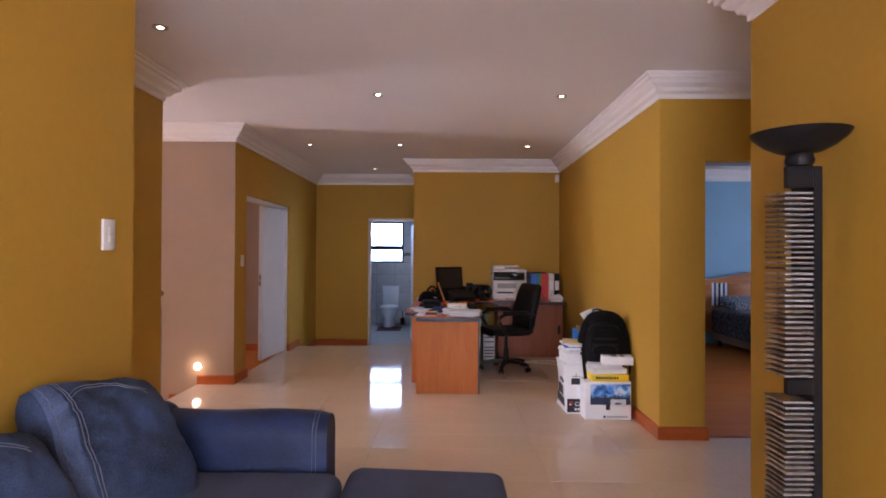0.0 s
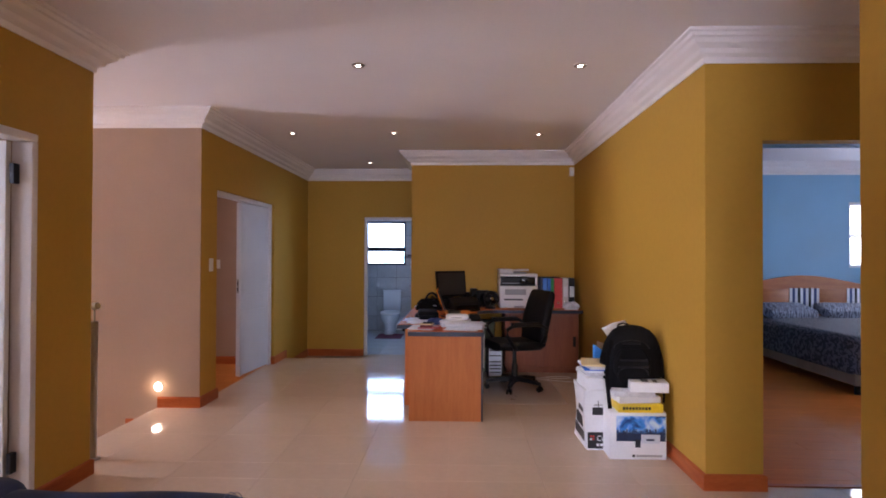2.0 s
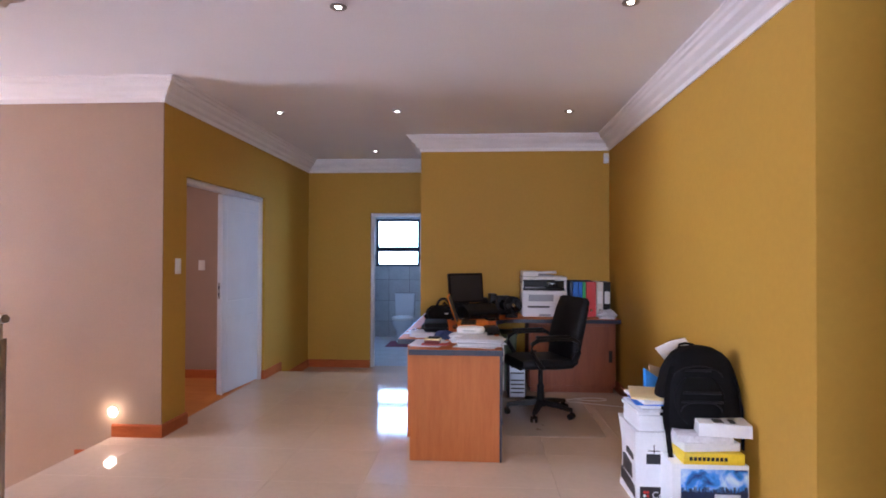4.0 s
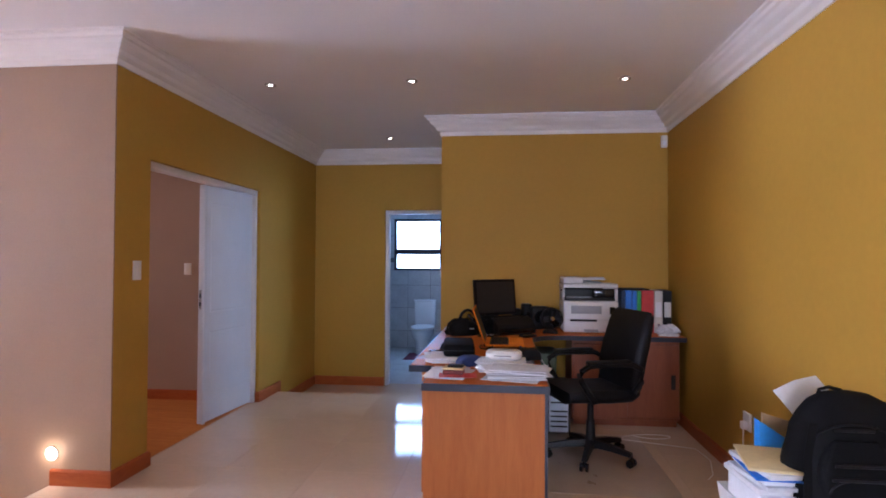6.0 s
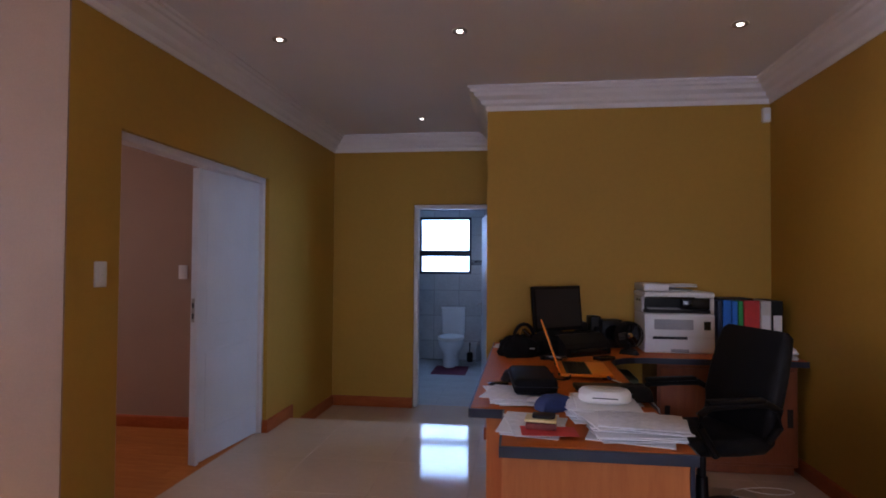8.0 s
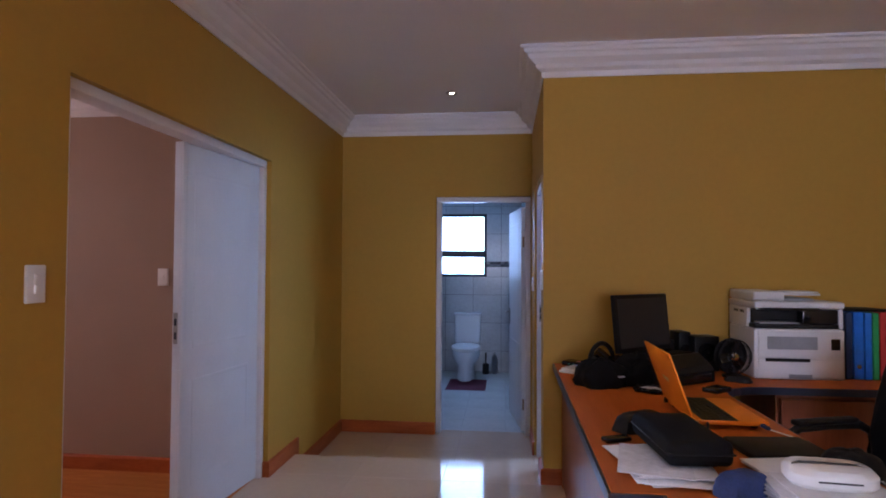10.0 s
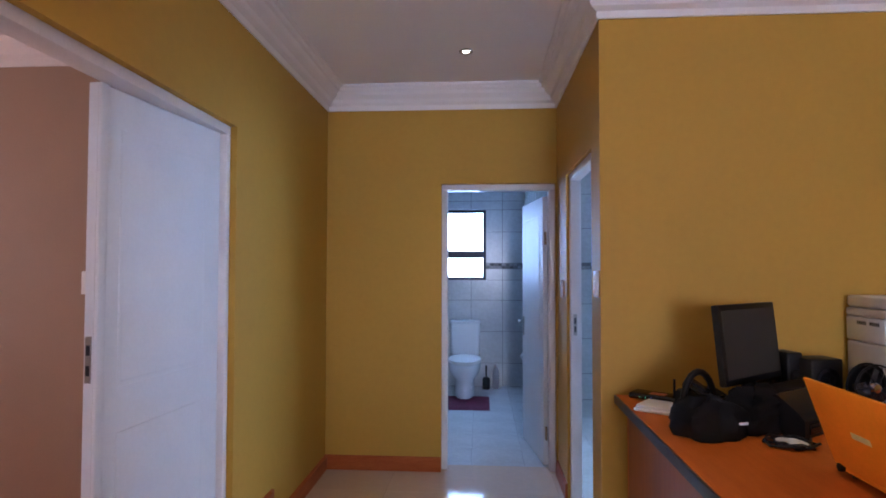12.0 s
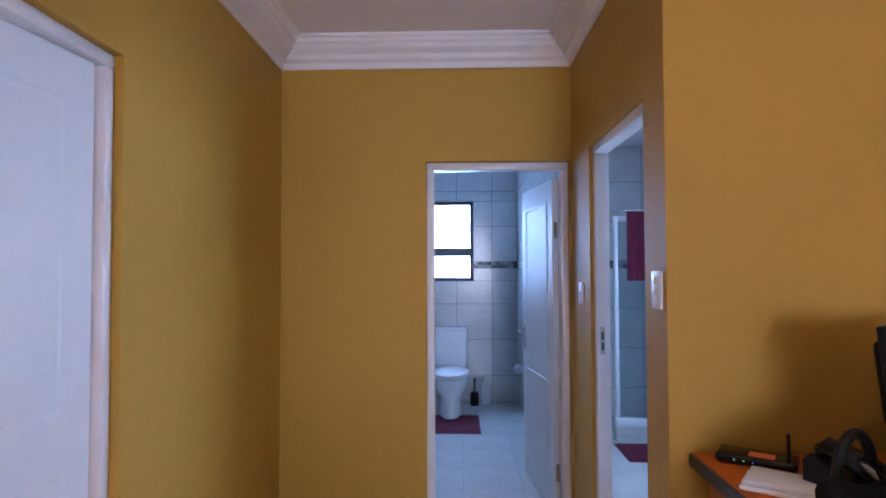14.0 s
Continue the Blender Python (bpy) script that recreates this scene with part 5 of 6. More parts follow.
for x in (0.10, 0.125, 0.15):
    bm = bmesh.new()
    box(bm, x - 0.008, -0.010, 0.139, x + 0.008, -0.006, 0.1425)
    part("button", bm, BLACKGLOSS, shell)
lump("cable_bag", pose(0.17, 7.42, Z, 0, 0, 24), (0.24, 0.18, 0.145), BLACKCLOTH, "limp black cloth bag of cables", "bag", 4.4, 26, 0.45)
block_thing("hard_drive", pose(0.52, 7.26, Z, 0, 0, 40), (0.13, 0.08, 0.022), BLACKGLOSS, "small black external drive", "drive", 0.005)
lump("cable_adapter", pose(0.72, 7.52, Z, 0, 0, -30), (0.13, 0.055, 0.035), BLACK, "black power adapter by the fan", "adapter", 2.2, 16, 0.1)
hp = thing("headphones", pose(0.01, 7.54, Z, 0, 0, 30), "black over-ear headphones standing on the desk", "headphones")
bm = bmesh.new()
tube(bm, [(0.085 * math.cos(math.pi * k / 12), 0, 0.07 + 0.12 * math.sin(math.pi * k / 12)) for k in range(13)], 0.013, 10)
part("headband", bm, BLACK, hp)
for s in (-1, 1):
    bm = bmesh.new()
    lathe(bm, [(0.02, -0.02), (0.042, -0.015), (0.045, 0.01), (0.03, 0.022)], seg=18)
    for v in bm.verts:
        v.co = pose(s * 0.085, 0, 0.05, 0, 90, 0) @ v.co
    part("ear_cup", bm, BLACKLEATHER, hp)
pouch = lump("camera_pouch", pose(-0.025, 7.335, Z, 0, 0, 14), (0.245, 0.18, 0.13), BLACKCLOTH, "boxy black camera pouch on the desk", "pouch", 6.0, 28, 0.3)
bm = bmesh.new()
box(bm, 0.04, -0.094, 0.055, 0.085, -0.088, 0.063, 0.001, 1)
part("tag", bm, SILVER, pouch, "small silver tag")
cup = thing("cable_coil", pose(0.195, 7.215, Z, 0, 0, 0), "white saucer with a coil of grey cable", "cable")
bm = bmesh.new()
lathe(bm, [(0.02, 0.002), (0.045, 0.006), (0.052, 0.014), (0.05, 0.015), (0.03, 0.010), (0.002, 0.009)], seg=24)
part("saucer", bm, CERAMIC, cup, "white saucer")
bm = bmesh.new()
tube(bm, [((0.07 + 0.02 * math.sin(k)) * math.cos(k * 0.6), (0.062 + 0.012 * math.cos(k * 1.3)) * math.sin(k * 0.6), 0.006 + 0.007 * (k % 3)) for k in range(34)], 0.005, 6)
part("cable", bm, BLACK, cup, "dark cable coil")

# near end of the desk
lump("mouse_pouch", pose(-0.01, 6.55, Z, 0, 0, 38), (0.24, 0.10, 0.062), BLACKLEATHER, "black zipped pouch on the desk", "pouch", 5.0, 20, 0.08)
case = thing("document_case", pose(0.035, 6.215, Z + 0.0295, 0, 0, 5), "black padded disc case on loose papers", "case")
bm = bmesh.new()
box(bm, -0.098, -0.18, 0, 0.098, 0.18, 0.075, 0.022, 4)
part("case_body", bm, BLACKCLOTH, case)
bm = bmesh.new()
box(bm, -0.0995, -0.1815, 0.035, 0.0995, 0.1815, 0.041, 0.002, 1)
part("zip", bm, BLACKMETAL, case, "black zip")
rng = random.Random(11)


def paper_pile(cx, cy, z, w, d, n, step, spread, mats, label, group):
    for i in range(n):
        block_thing("paper_sheaf", pose(cx + rng.uniform(-spread, spread), cy + rng.uniform(-spread, spread), z + step * i, 0, 0, rng.uniform(-14, 14)), (w, d, step - 0.0004), mats[i % len(mats)], label, "papers", 0.0008, group)


paper_pile(-0.03, 6.10, Z, 0.21, 0.28, 8, 0.0036, 0.04, (PAPER, PAPERGREY, PAPER), "loose white papers under the black case", "papers on the desk")
paper_pile(0.39, 5.60, Z, 0.297, 0.21, 14, 0.0042, 0.03, (PAPER, PAPERGREY, PAPER), "untidy sheaf of white papers at the desk's end", "papers on the desk")
paper_pile(0.32, 5.86, Z, 0.25, 0.21, 12, 0.0042, 0.03, (PAPER, PAPERGREY, PAPER), "untidy sheaf of white papers at the desk's end", "papers on the desk")
paper_pile(0.36, 6.105, Z, 0.26, 0.15, 5, 0.0041, 0.02, (PAPER, PAPERGREY), "untidy sheaf of white papers on the desk", "papers on the desk")
paper_pile(0.03, 5.66, Z, 0.21, 0.297, 3, 0.004, 0.02, (PAPERGREY, PAPER), "loose printed papers at the desk's end", "papers on the desk")
block_thing("remote_control", pose(-0.13, 6.375, Z, 0, 0, 25), (0.10, 0.045, 0.016), BLACKGLOSS, "small black remote control on the desk", "remote control", 0.005)
wb = thing("modem", pose(0.325, 5.90, Z + 0.0505, 0, 0, -6), "rounded white plastic modem on a pile of papers", "modem")
bm = bmesh.new()
loft(bm, [[(x, y, z) for x, y in rounded(w, d, 0.05, 6)] for w, d, z in ((0.19, 0.12, 0.0), (0.21, 0.14, 0.012), (0.21, 0.14, 0.035), (0.19, 0.12, 0.048), (0.14, 0.08, 0.052))])
sh = part("shell", bm, PLASTIC, wb)
bm = bmesh.new()
box(bm, -0.05, -0.0715, 0.022, 0.05, -0.069, 0.026)
part("slot", bm, BLACK, sh)
lump("spectacle_pouch", pose(0.12, 5.93, Z, 0, 0, 35), (0.16, 0.10, 0.06), BLUECLOTH, "dark blue cloth pouch", "pouch", 8.0)
lump("camera_case", pose(0.475, 6.07, Z + 0.0215, 0, 0, 20), (0.15, 0.13, 0.065), BLACKLEATHER, "small black leather camera case", "case", 2.0, 22, 0.15)
block_thing("wallet", pose(0.385, 6.32, Z, 0, 0, 6), (0.27, 0.21, 0.022), BLACKLEATHER, "black leather folder lying flat", "folder", 0.008)
org = thing("desk_organiser", pose(0.05, 5.60, Z + 0.0125, 0, 0, -6), "red box of cards with a black pouch on it", "stationery")
bm = bmesh.new()
box(bm, -0.05, -0.035, 0, 0.06, 0.035, 0.022, 0.003)
part("tray", bm, DARKRED, org, "dark red tray")
bm = bmesh.new()
box(bm, -0.055, -0.02, 0.0225, 0.06, 0.07, 0.032, 0.002)
part("cards", bm, PAPER_YELLOW, org, "buff cards")
bm = bmesh.new()
box(bm, -0.03, -0.005, 0.0325, 0.055, 0.055, 0.045, 0.006)
part("pouch", bm, BLACKLEATHER, org, "small black pouch")
block_thing("folder", pose(0.08, 5.56, Z + 0.0121, 0, 0, 4), (0.2, 0.12, 0.0004), RED, "red paper folder under the papers", "folder", 0)
bm = bmesh.new()
tube(bm, [(0.425, 6.585, Z + 0.022), (0.47, 6.55, Z + 0.008), (0.53, 6.45, Z + 0.004), (0.54, 6.3, Z + 0.004), (0.56, 6.15, Z + 0.006), (0.575, 6.05, Z - 0.01), (0.58, 5.95, Z - 0.12), (0.575, 5.9, Z - 0.4)], 0.003, 8)
whole("white_cable", bm, PLASTIC, "white cable hanging over the desk's edge", "cable")
# papers on the cabinet's end
paper_pile(1.70, 7.56, Z, 0.15, 0.20, 3, 0.007, 0.02, (PAPERGREY, PAPER), "crumpled white papers on the cabinet", "papers on the cabinet")
lump("plastic_bag", pose(1.71, 7.56, Z + 0.0215, 0, 0, 20), (0.17, 0.14, 0.055), PAPERGREY, "crumpled pale plastic bag", "bag", 9.0, 24, 0.5)
bm = bmesh.new()
tube(bm, [(1.46 + 0.17 * math.cos(a) * (1 + 0.1 * a), 7.20 + 0.09 * math.sin(a) - 0.03 * a, 0.004 + 0.0006 * k) for k, a in enumerate([-2.6 + 0.35 * j for j in range(18)])] + [(1.74, 6.95, 0.004), (1.76, 6.7, 0.004), (1.68, 6.42, 0.004), (1.62, 6.33, 0.004)], 0.0028, 6)
whole("floor_cable", bm, PLASTIC, "white cable lying on the floor tiles", "cable")

# ---- boxes by the wall ----


def text_mesh(name, text, size, mat, parent, m):
    cu = bpy.data.curves.new(name, "FONT")
    cu.body, cu.size, cu.extrude = text, size, 0.0004
    tmp = new(name, cu)
    me = bpy.data.meshes.new_from_object(tmp)
    bpy.data.objects.remove(tmp)
    me.materials.append(mat)
    ob = new(name, me)
    ob.parent = parent
    ob.matrix_basis = m
    return ob


b1 = thing("cardboard_box", pose(1.587, 4.555, 0), "white printed cardboard box with a blue night picture", "box", "boxes by the wall")
bm = bmesh.new()
box(bm, -0.195, 0, 0, 0.195, 0.30, 0.325, 0.004)
carton = part("carton", bm, CARD_WHITE, b1)


def printed(x0, z0, x1, z1, mat, name="print", lift=0.0012):
    bm = bmesh.new()
    box(bm, x0, -lift, z0, x1, 0.0, z1)
    return part(name, bm, mat, carton, "", False)


printed(-0.150, 0.140, 0.188, 0.302, CARD_SKY)
printed(-0.150, 0.128, 0.188, 0.185, CARD_NIGHT, lift=0.0018)
rng = random.Random(3)
bm = bmesh.new()
for i in range(42):
    x = -0.149 + 0.008 * i
    box(bm, x, -0.0018, 0.184, x + rng.uniform(0.003, 0.008), 0, 0.192 + rng.uniform(0, 0.022))
part("print", bm, CARD_NIGHT, carton, "dark skyline print", False)
printed(0.02, 0.115, 0.15, 0.175, SILVER, lift=0.0026)
printed(0.055, 0.132, 0.11, 0.145, CARD_NIGHT, lift=0.0034)
printed(-0.02, 0.085, 0.015, 0.14, CARD_BLACK, lift=0.0024)
printed(-0.04, 0.018, -0.022, 0.036, CARD_BLACK)
for i in range(9):
    printed(-0.012 + 0.02 * i, 0.020, 0.004 + 0.02 * i, 0.034, PRINTERGREY)
yb = thing("yellow_box", pose(1.605, 4.592, 0.326), "flat yellow printed box lying on the white carton", "box", "boxes by the wall")
bm = bmesh.new()
box(bm, -0.155, -0.04, 0, 0.155, 0.2, 0.056, 0.003)
yc = part("carton", bm, CARD_YELLOW, yb)
for i in range(9):
    bm = bmesh.new()
    box(bm, -0.125 + 0.022 * i, -0.0415, 0.020, -0.109 + 0.022 * i, -0.0398, 0.039)
    part("print", bm, CARD_BLACK, yc, "", False)
block_thing("magazine", pose(1.60, 4.70, 0.3825, 0, 0, 6), (0.30, 0.22, 0.042), PAPER, "white booklets stacked on the yellow box", "booklet", 0.002, "booklets on the boxes")
block_thing("magazine", pose(1.585, 4.69, 0.425, 0, 0, -7), (0.28, 0.21, 0.0355), PAPERGREY, "printed booklets stacked on the yellow box", "booklet", 0.002, "booklets on the boxes")
sb = thing("small_box", pose(1.685, 4.66, 0.461, 0, 0, -8), "small white box with dark printing on its lid", "box", "boxes by the wall")
bm = bmesh.new()
box(bm, -0.13, -0.085, 0, 0.13, 0.085, 0.068, 0.003)
sc = part("carton", bm, CARD_WHITE, sb)
for x0, x1 in ((-0.05, 0.0), (0.03, 0.06)):
    bm = bmesh.new()
    box(bm, x0, -0.06, 0.0675, x1, 0.02, 0.0687)
    part("print", bm, CARD_BLACK, sc, "", False)

b2 = thing("appliance_box", pose(1.43, 4.745, 0), "white and black printed appliance box, bulging", "box", "boxes by the wall")
bm = bmesh.new()
rings = []
for k in range(7):
    f = k / 6
    bulge = 0.02 * math.sin(math.pi * f)
    rings.append([(-0.155 - bulge * 0.4 - 0.02 * f, 0, 0.43 * f), (0.15, 0, 0.43 * f), (0.15, 0.40, 0.43 * f), (-0.165 + bulge - 0.01 * f, 0.40, 0.43 * f)])
loft(bm, rings)
c2 = part("carton", bm, CARD_WHITE, b2, "", False)


def printed2(x0, z0, x1, z1, mat, lift=0.0012, name="print"):
    bm = bmesh.new()
    box(bm, x0, -lift, z0, x1, 0.0, z1)
    return part(name, bm, mat, c2, "", False)


printed2(-0.15, 0.012, 0.14, 0.13, CARD_BLACK)
text_mesh("lettering", "Co", 0.052, CARD_WHITE, c2, pose(-0.085, -0.0014, 0.068, 90, 0, 0))
for x, z, m in ((-0.125, 0.10, RED), (-0.108, 0.10, RED), (-0.125, 0.08, CARD_WHITE), (-0.108, 0.08, RED)):
    bm = bmesh.new()
    lathe(bm, [(0.008, 0), (0.008, 0.0022), (0.001, 0.0022)], seg=14)
    for v in bm.verts:
        v.co = pose(x, 0, z, 90, 0, 0) @ v.co
    part("dot", bm, m, c2)
for i in range(5):
    printed2(-0.085 + 0.026 * i, 0.03, -0.066 + 0.026 * i, 0.048, CARD_WHITE, 0.0018)
printed2(-0.115, 0.255, -0.03, 0.31, CARD_BLACK)
printed2(-0.105, 0.325, -0.04, 0.330, CARD_BLACK)
printed2(-0.075, 0.31, -0.070, 0.36, CARD_BLACK)
for x0, y0, y1, z0, z1 in ((-0.1655, 0.05, 0.36, 0.05, 0.12), (-0.1685, 0.1, 0.3, 0.14, 0.22), (-0.1745, 0.05, 0.2, 0.26, 0.29)):
    bm = bmesh.new()
    box(bm, x0, y0, z0, -0.150, y1, z1)
    part("print", bm, CARD_BLACK, c2, "", False)
block_thing("paper_box", pose(1.39, 4.90, 0.431, 0, 0, 4), (0.24, 0.28, 0.085), CARD_WHITE, "small white carton on the appliance box", "box", 0.004, "boxes by the wall")
rng = random.Random(21)
for i, (mt, h) in enumerate(((PAPER, 0.02), (PAPERGREY, 0.016), (CARD_WHITE, 0.02), (B_BLUE, 0.008), (PAPER, 0.018), (PAPER_YELLOW, 0.012))):
    z = 0.517 + sum((0.02, 0.016, 0.02, 0.008, 0.018, 0.012)[:i]) + 0.0005 * i
    block_thing("magazine", pose(1.40 + rng.uniform(-0.02, 0.02), 4.92 + rng.uniform(-0.02, 0.02), z, 0, 0, rng.uniform(-12, 12)), (0.24, 0.30, h), mt, "papers and booklets stacked on a carton", "booklet", 0.002, "booklets on the boxes")
bm = bmesh.new()
loft(bm, [[(x, 5.07, 0.4315), (x, 5.125, 0.4315), (x, 5.125, h), (x, 5.07, h)] for x, h in ((1.405, 0.715), (1.46, 0.68), (1.53, 0.632))])
whole("blue_folder", bm, CARD_BLUE, "bright blue card folder standing on the box", "folder", smooth=False)
bm = bmesh.new()
loft(bm, [[(x, 5.128, 0.4315), (x, 5.142, 0.4315), (x, 5.142, h), (x, 5.128, h)] for x, h in ((1.44, 0.735), (1.56, 0.70))])
whole("cardboard_flap", bm, CARD_TAN, "brown cardboard piece standing on the box", "cardboard", smooth=False)
bm = bmesh.new()
rows = []
for k in range(7):
    f = k / 6
    a = Vector((1.46, 5.075, 0.845)).lerp(Vector((1.57, 5.06, 0.705)), f)
    b = Vector((1.655, 5.12, 0.905)).lerp(Vector((1.745, 5.10, 0.79)), f)
    m = (a + b) / 2 + Vector((0, -0.02 * math.sin(math.pi * f), 0.012))
    rows.append([a, m, b, b + Vector((0, 0.002, 0)), m + Vector((0, 0.002, 0)), a + Vector((0, 0.002, 0))])
loft(bm, rows)
whole("paper_sheet", bm, PAPER, "curled white sheet wedged behind the backpack", "paper")

bag = thing("backpack", pose(1.615, 4.82, 0.44, 0, 0, 0), "black nylon backpack leaning against the yellow wall", "backpack")
bm = bmesh.new()
rings = []
for k in range(13):
    f = k / 12
    w = (0.34, 0.355, 0.36, 0.36, 0.355, 0.35, 0.34, 0.325, 0.30, 0.265, 0.21, 0.13, 0.03)[k]
    d = (0.20, 0.23, 0.24, 0.24, 0.235, 0.225, 0.21, 0.195, 0.175, 0.15, 0.115, 0.07, 0.02)[k]
    z = 0.0 + 0.485 * (f if f < 0.6 else 0.6 + 0.4 * math.sin((f - 0.6) / 0.4 * math.pi / 2))
    ring = []
    for j, (x, y) in enumerate(rounded(w, d, min(w, d) * 0.42, 6)):
        n = 1 + 0.07 * noise.noise(Vector((x * 9, y * 9, z * 9 + 4)))
        ring.append((x * n * (1.24 + 0.14 * (1 - f)) + 0.018 - 0.012 * f, y * n + 0.03 * f, z * 0.95))
    rings.append(ring)
loft(bm, rings)
bb = part("bag_body", bm, BLACKCLOTH, bag)
bm = bmesh.new()
rings = []
for k in range(9):
    f = k / 8
    w, d = 0.27 * math.sin(math.pi * (0.12 + 0.76 * f)) ** 0.6, 0.06 * math.sin(math.pi * (0.06 + 0.88 * f)) ** 0.5
    rings.append([(x - 0.02, y - 0.105 + 0.02 * f, 0.05 + 0.25 * f) for x, y in rounded(w, d, d * 0.45, 5)])
loft(bm, rings)
part("front_pocket", bm, BLACKCLOTH, bag)
for z, w in ((0.30, 0.13), (0.12, 0.11)):
    bm = bmesh.new()
    tube(bm, [(-0.02 + w * math.cos(math.pi * k / 10), -0.125 + 0.05 * (z > 0.2) - 0.012 * math.sin(math.pi * k / 10), z + 0.06 * math.sin(math.pi * k / 10)) for k in range(11)], 0.004, 6)
    part("zip", bm, BLACKMETAL, bag, "black zip")
bm = bmesh.new()
pts = [(-0.16, -0.08, 0.36), (-0.20, -0.12, 0.25), (-0.215, -0.15, 0.10), (-0.205, -0.16, -0.02), (-0.195, -0.165, -0.12), (-0.20, -0.165, -0.20)]
vs = [[bm.verts.new((x + dx, y + dy, z)) for dx, dy in ((-0.014, 0), (0.014, 0), (0.014, 0.004), (-0.014, 0.004))] for x, y, z in pts]
for a, b in zip(vs, vs[1:]):
    for k in range(4):
        bm.faces.new((a[k], a[(k + 1) % 4], b[(k + 1) % 4], b[k]))
bm.faces.new(vs[0][::-1])
bm.faces.new(vs[-1])
part("strap", bm, BLACKCLOTH, bag, "hanging black strap")
bm = bmesh.new()
pts = [(0.13, -0.02, 0.38), (0.185, -0.06, 0.28), (0.205, -0.09, 0.14), (0.205, -0.11, 0.02), (0.198, -0.12, -0.08)]
vs = [[bm.verts.new((x + dx, y + dy, z)) for dx, dy in ((-0.004, -0.013), (0.004, -0.013), (0.004, 0.013), (-0.004, 0.013))] for x, y, z in pts]
for a, b in zip(vs, vs[1:]):
    for k in range(4):
        bm.faces.new((a[k], a[(k + 1) % 4], b[(k + 1) % 4], b[k]))
bm.faces.new(vs[0][::-1])
bm.faces.new(vs[-1])
part("strap", bm, BLACKCLOTH, bag, "hanging black strap")
for z, w in ((0.22, 0.10), (0.17, 0.11), (0.33, 0.07)):
    bm = bmesh.new()
    box(bm, -0.02 - w, -0.142 + 0.06 * (z > 0.3), z, -0.02 + w, -0.136 + 0.06 * (z > 0.3), z + 0.014, 0.002, 1)
    part("webbing", bm, BLACKMETAL, bag, "black webbing band")
bm = bmesh.new()
tube(bm, [(-0.09, 0.03, 0.44), (-0.085, 0.03, 0.462), (-0.05, 0.03, 0.472), (-0.01, 0.03, 0.462), (0.0, 0.03, 0.44)], 0.007, 8)
part("grab_loop", bm, BLACKCLOTH, bag)

# ---- bathroom ----
wc = thing("toilet", pose(-1.055, BY - 0.012, LOW), "white ceramic close-coupled toilet with a closed seat", "toilet")
bm = bmesh.new()
loft(bm, [[(x, y - 0.10, z) for x, y in rounded(w, d, 0.03, 5)] for w, d, z in ((0.34, 0.16, 0.42), (0.37, 0.18, 0.46), (0.38, 0.185, 0.82), (0.37, 0.18, 0.83))])
part("cistern", bm, CERAMIC, wc)
bm = bmesh.new()
loft(bm, [[(x, y - 0.10, z) for x, y in rounded(w, d, 0.03, 5)] for w, d, z in ((0.39, 0.195, 0.83), (0.40, 0.205, 0.84), (0.40, 0.205, 0.862), (0.38, 0.185, 0.87))])
part("cistern_lid", bm, CERAMIC, wc)
bm = bmesh.new()
lathe(bm, [(0.025, 0.868), (0.025, 0.876), (0.018, 0.879)], 0, -0.10, 16)
part("flush_button", bm, CHROME, wc)


def egg(cx, cy, w, d, n=28):
    return [(cx + w / 2 * math.cos(2 * math.pi * k / n), cy + d / 2 * math.sin(2 * math.pi * k / n) * (1.0 if math.sin(2 * math.pi * k / n) < 0 else 0.9)) for k in range(n)]


bm = bmesh.new()
loft(bm, [[(x, y, z) for x, y in egg(0, cy, w, d)] for w, d, cy, z in ((0.25, 0.72, -0.47, 0.0), (0.24, 0.70, -0.47, 0.02), (0.235, 0.66, -0.46, 0.16), (0.26, 0.66, -0.46, 0.215), (0.35, 0.68, -0.465, 0.26), (0.385, 0.70, -0.468, 0.32), (0.39, 0.70, -0.468, 0.385), (0.38, 0.69, -0.468, 0.395))])
part("bowl", bm, CERAMIC, wc)
bm = bmesh.new()
loft(bm, [[(x, y, z) for x, y in egg(0, -0.467, w * 1.07, d * 1.22)] for w, d, z in ((0.36, 0.545, 0.397), (0.375, 0.56, 0.402), (0.375, 0.56, 0.412), (0.365, 0.55, 0.417))])
part("seat", bm, PLASTIC, wc)
bm = bmesh.new()
loft(bm, [[(x, y, z) for x, y in egg(0, -0.467, w * 1.07, d * 1.22)] for w, d, z in ((0.365, 0.545, 0.419), (0.38, 0.56, 0.425), (0.375, 0.555, 0.437), (0.33, 0.50, 0.446), (0.1, 0.2, 0.449))])
part("seat_lid", bm, PLASTIC, wc, "closed white lid")


def mat_rug(at, w, d, label):
    bm = bmesh.new()
    n, m = 22, 14
    g = [[bm.verts.new((w * (i / n - 0.5), d * (j / m - 0.5), 0.014 + 0.005 * math.sin(i * 1.9) * math.cos(j * 2.3) if 0 < i < n and 0 < j < m else 0.001)) for j in range(m + 1)] for i in range(n + 1)]
    for i in range(n):
        for j in range(m):
            bm.faces.new((g[i][j], g[i + 1][j], g[i + 1][j + 1], g[i][j + 1]))
    return whole("bath_mat", bm, MAROON, label, "bath mat", at)


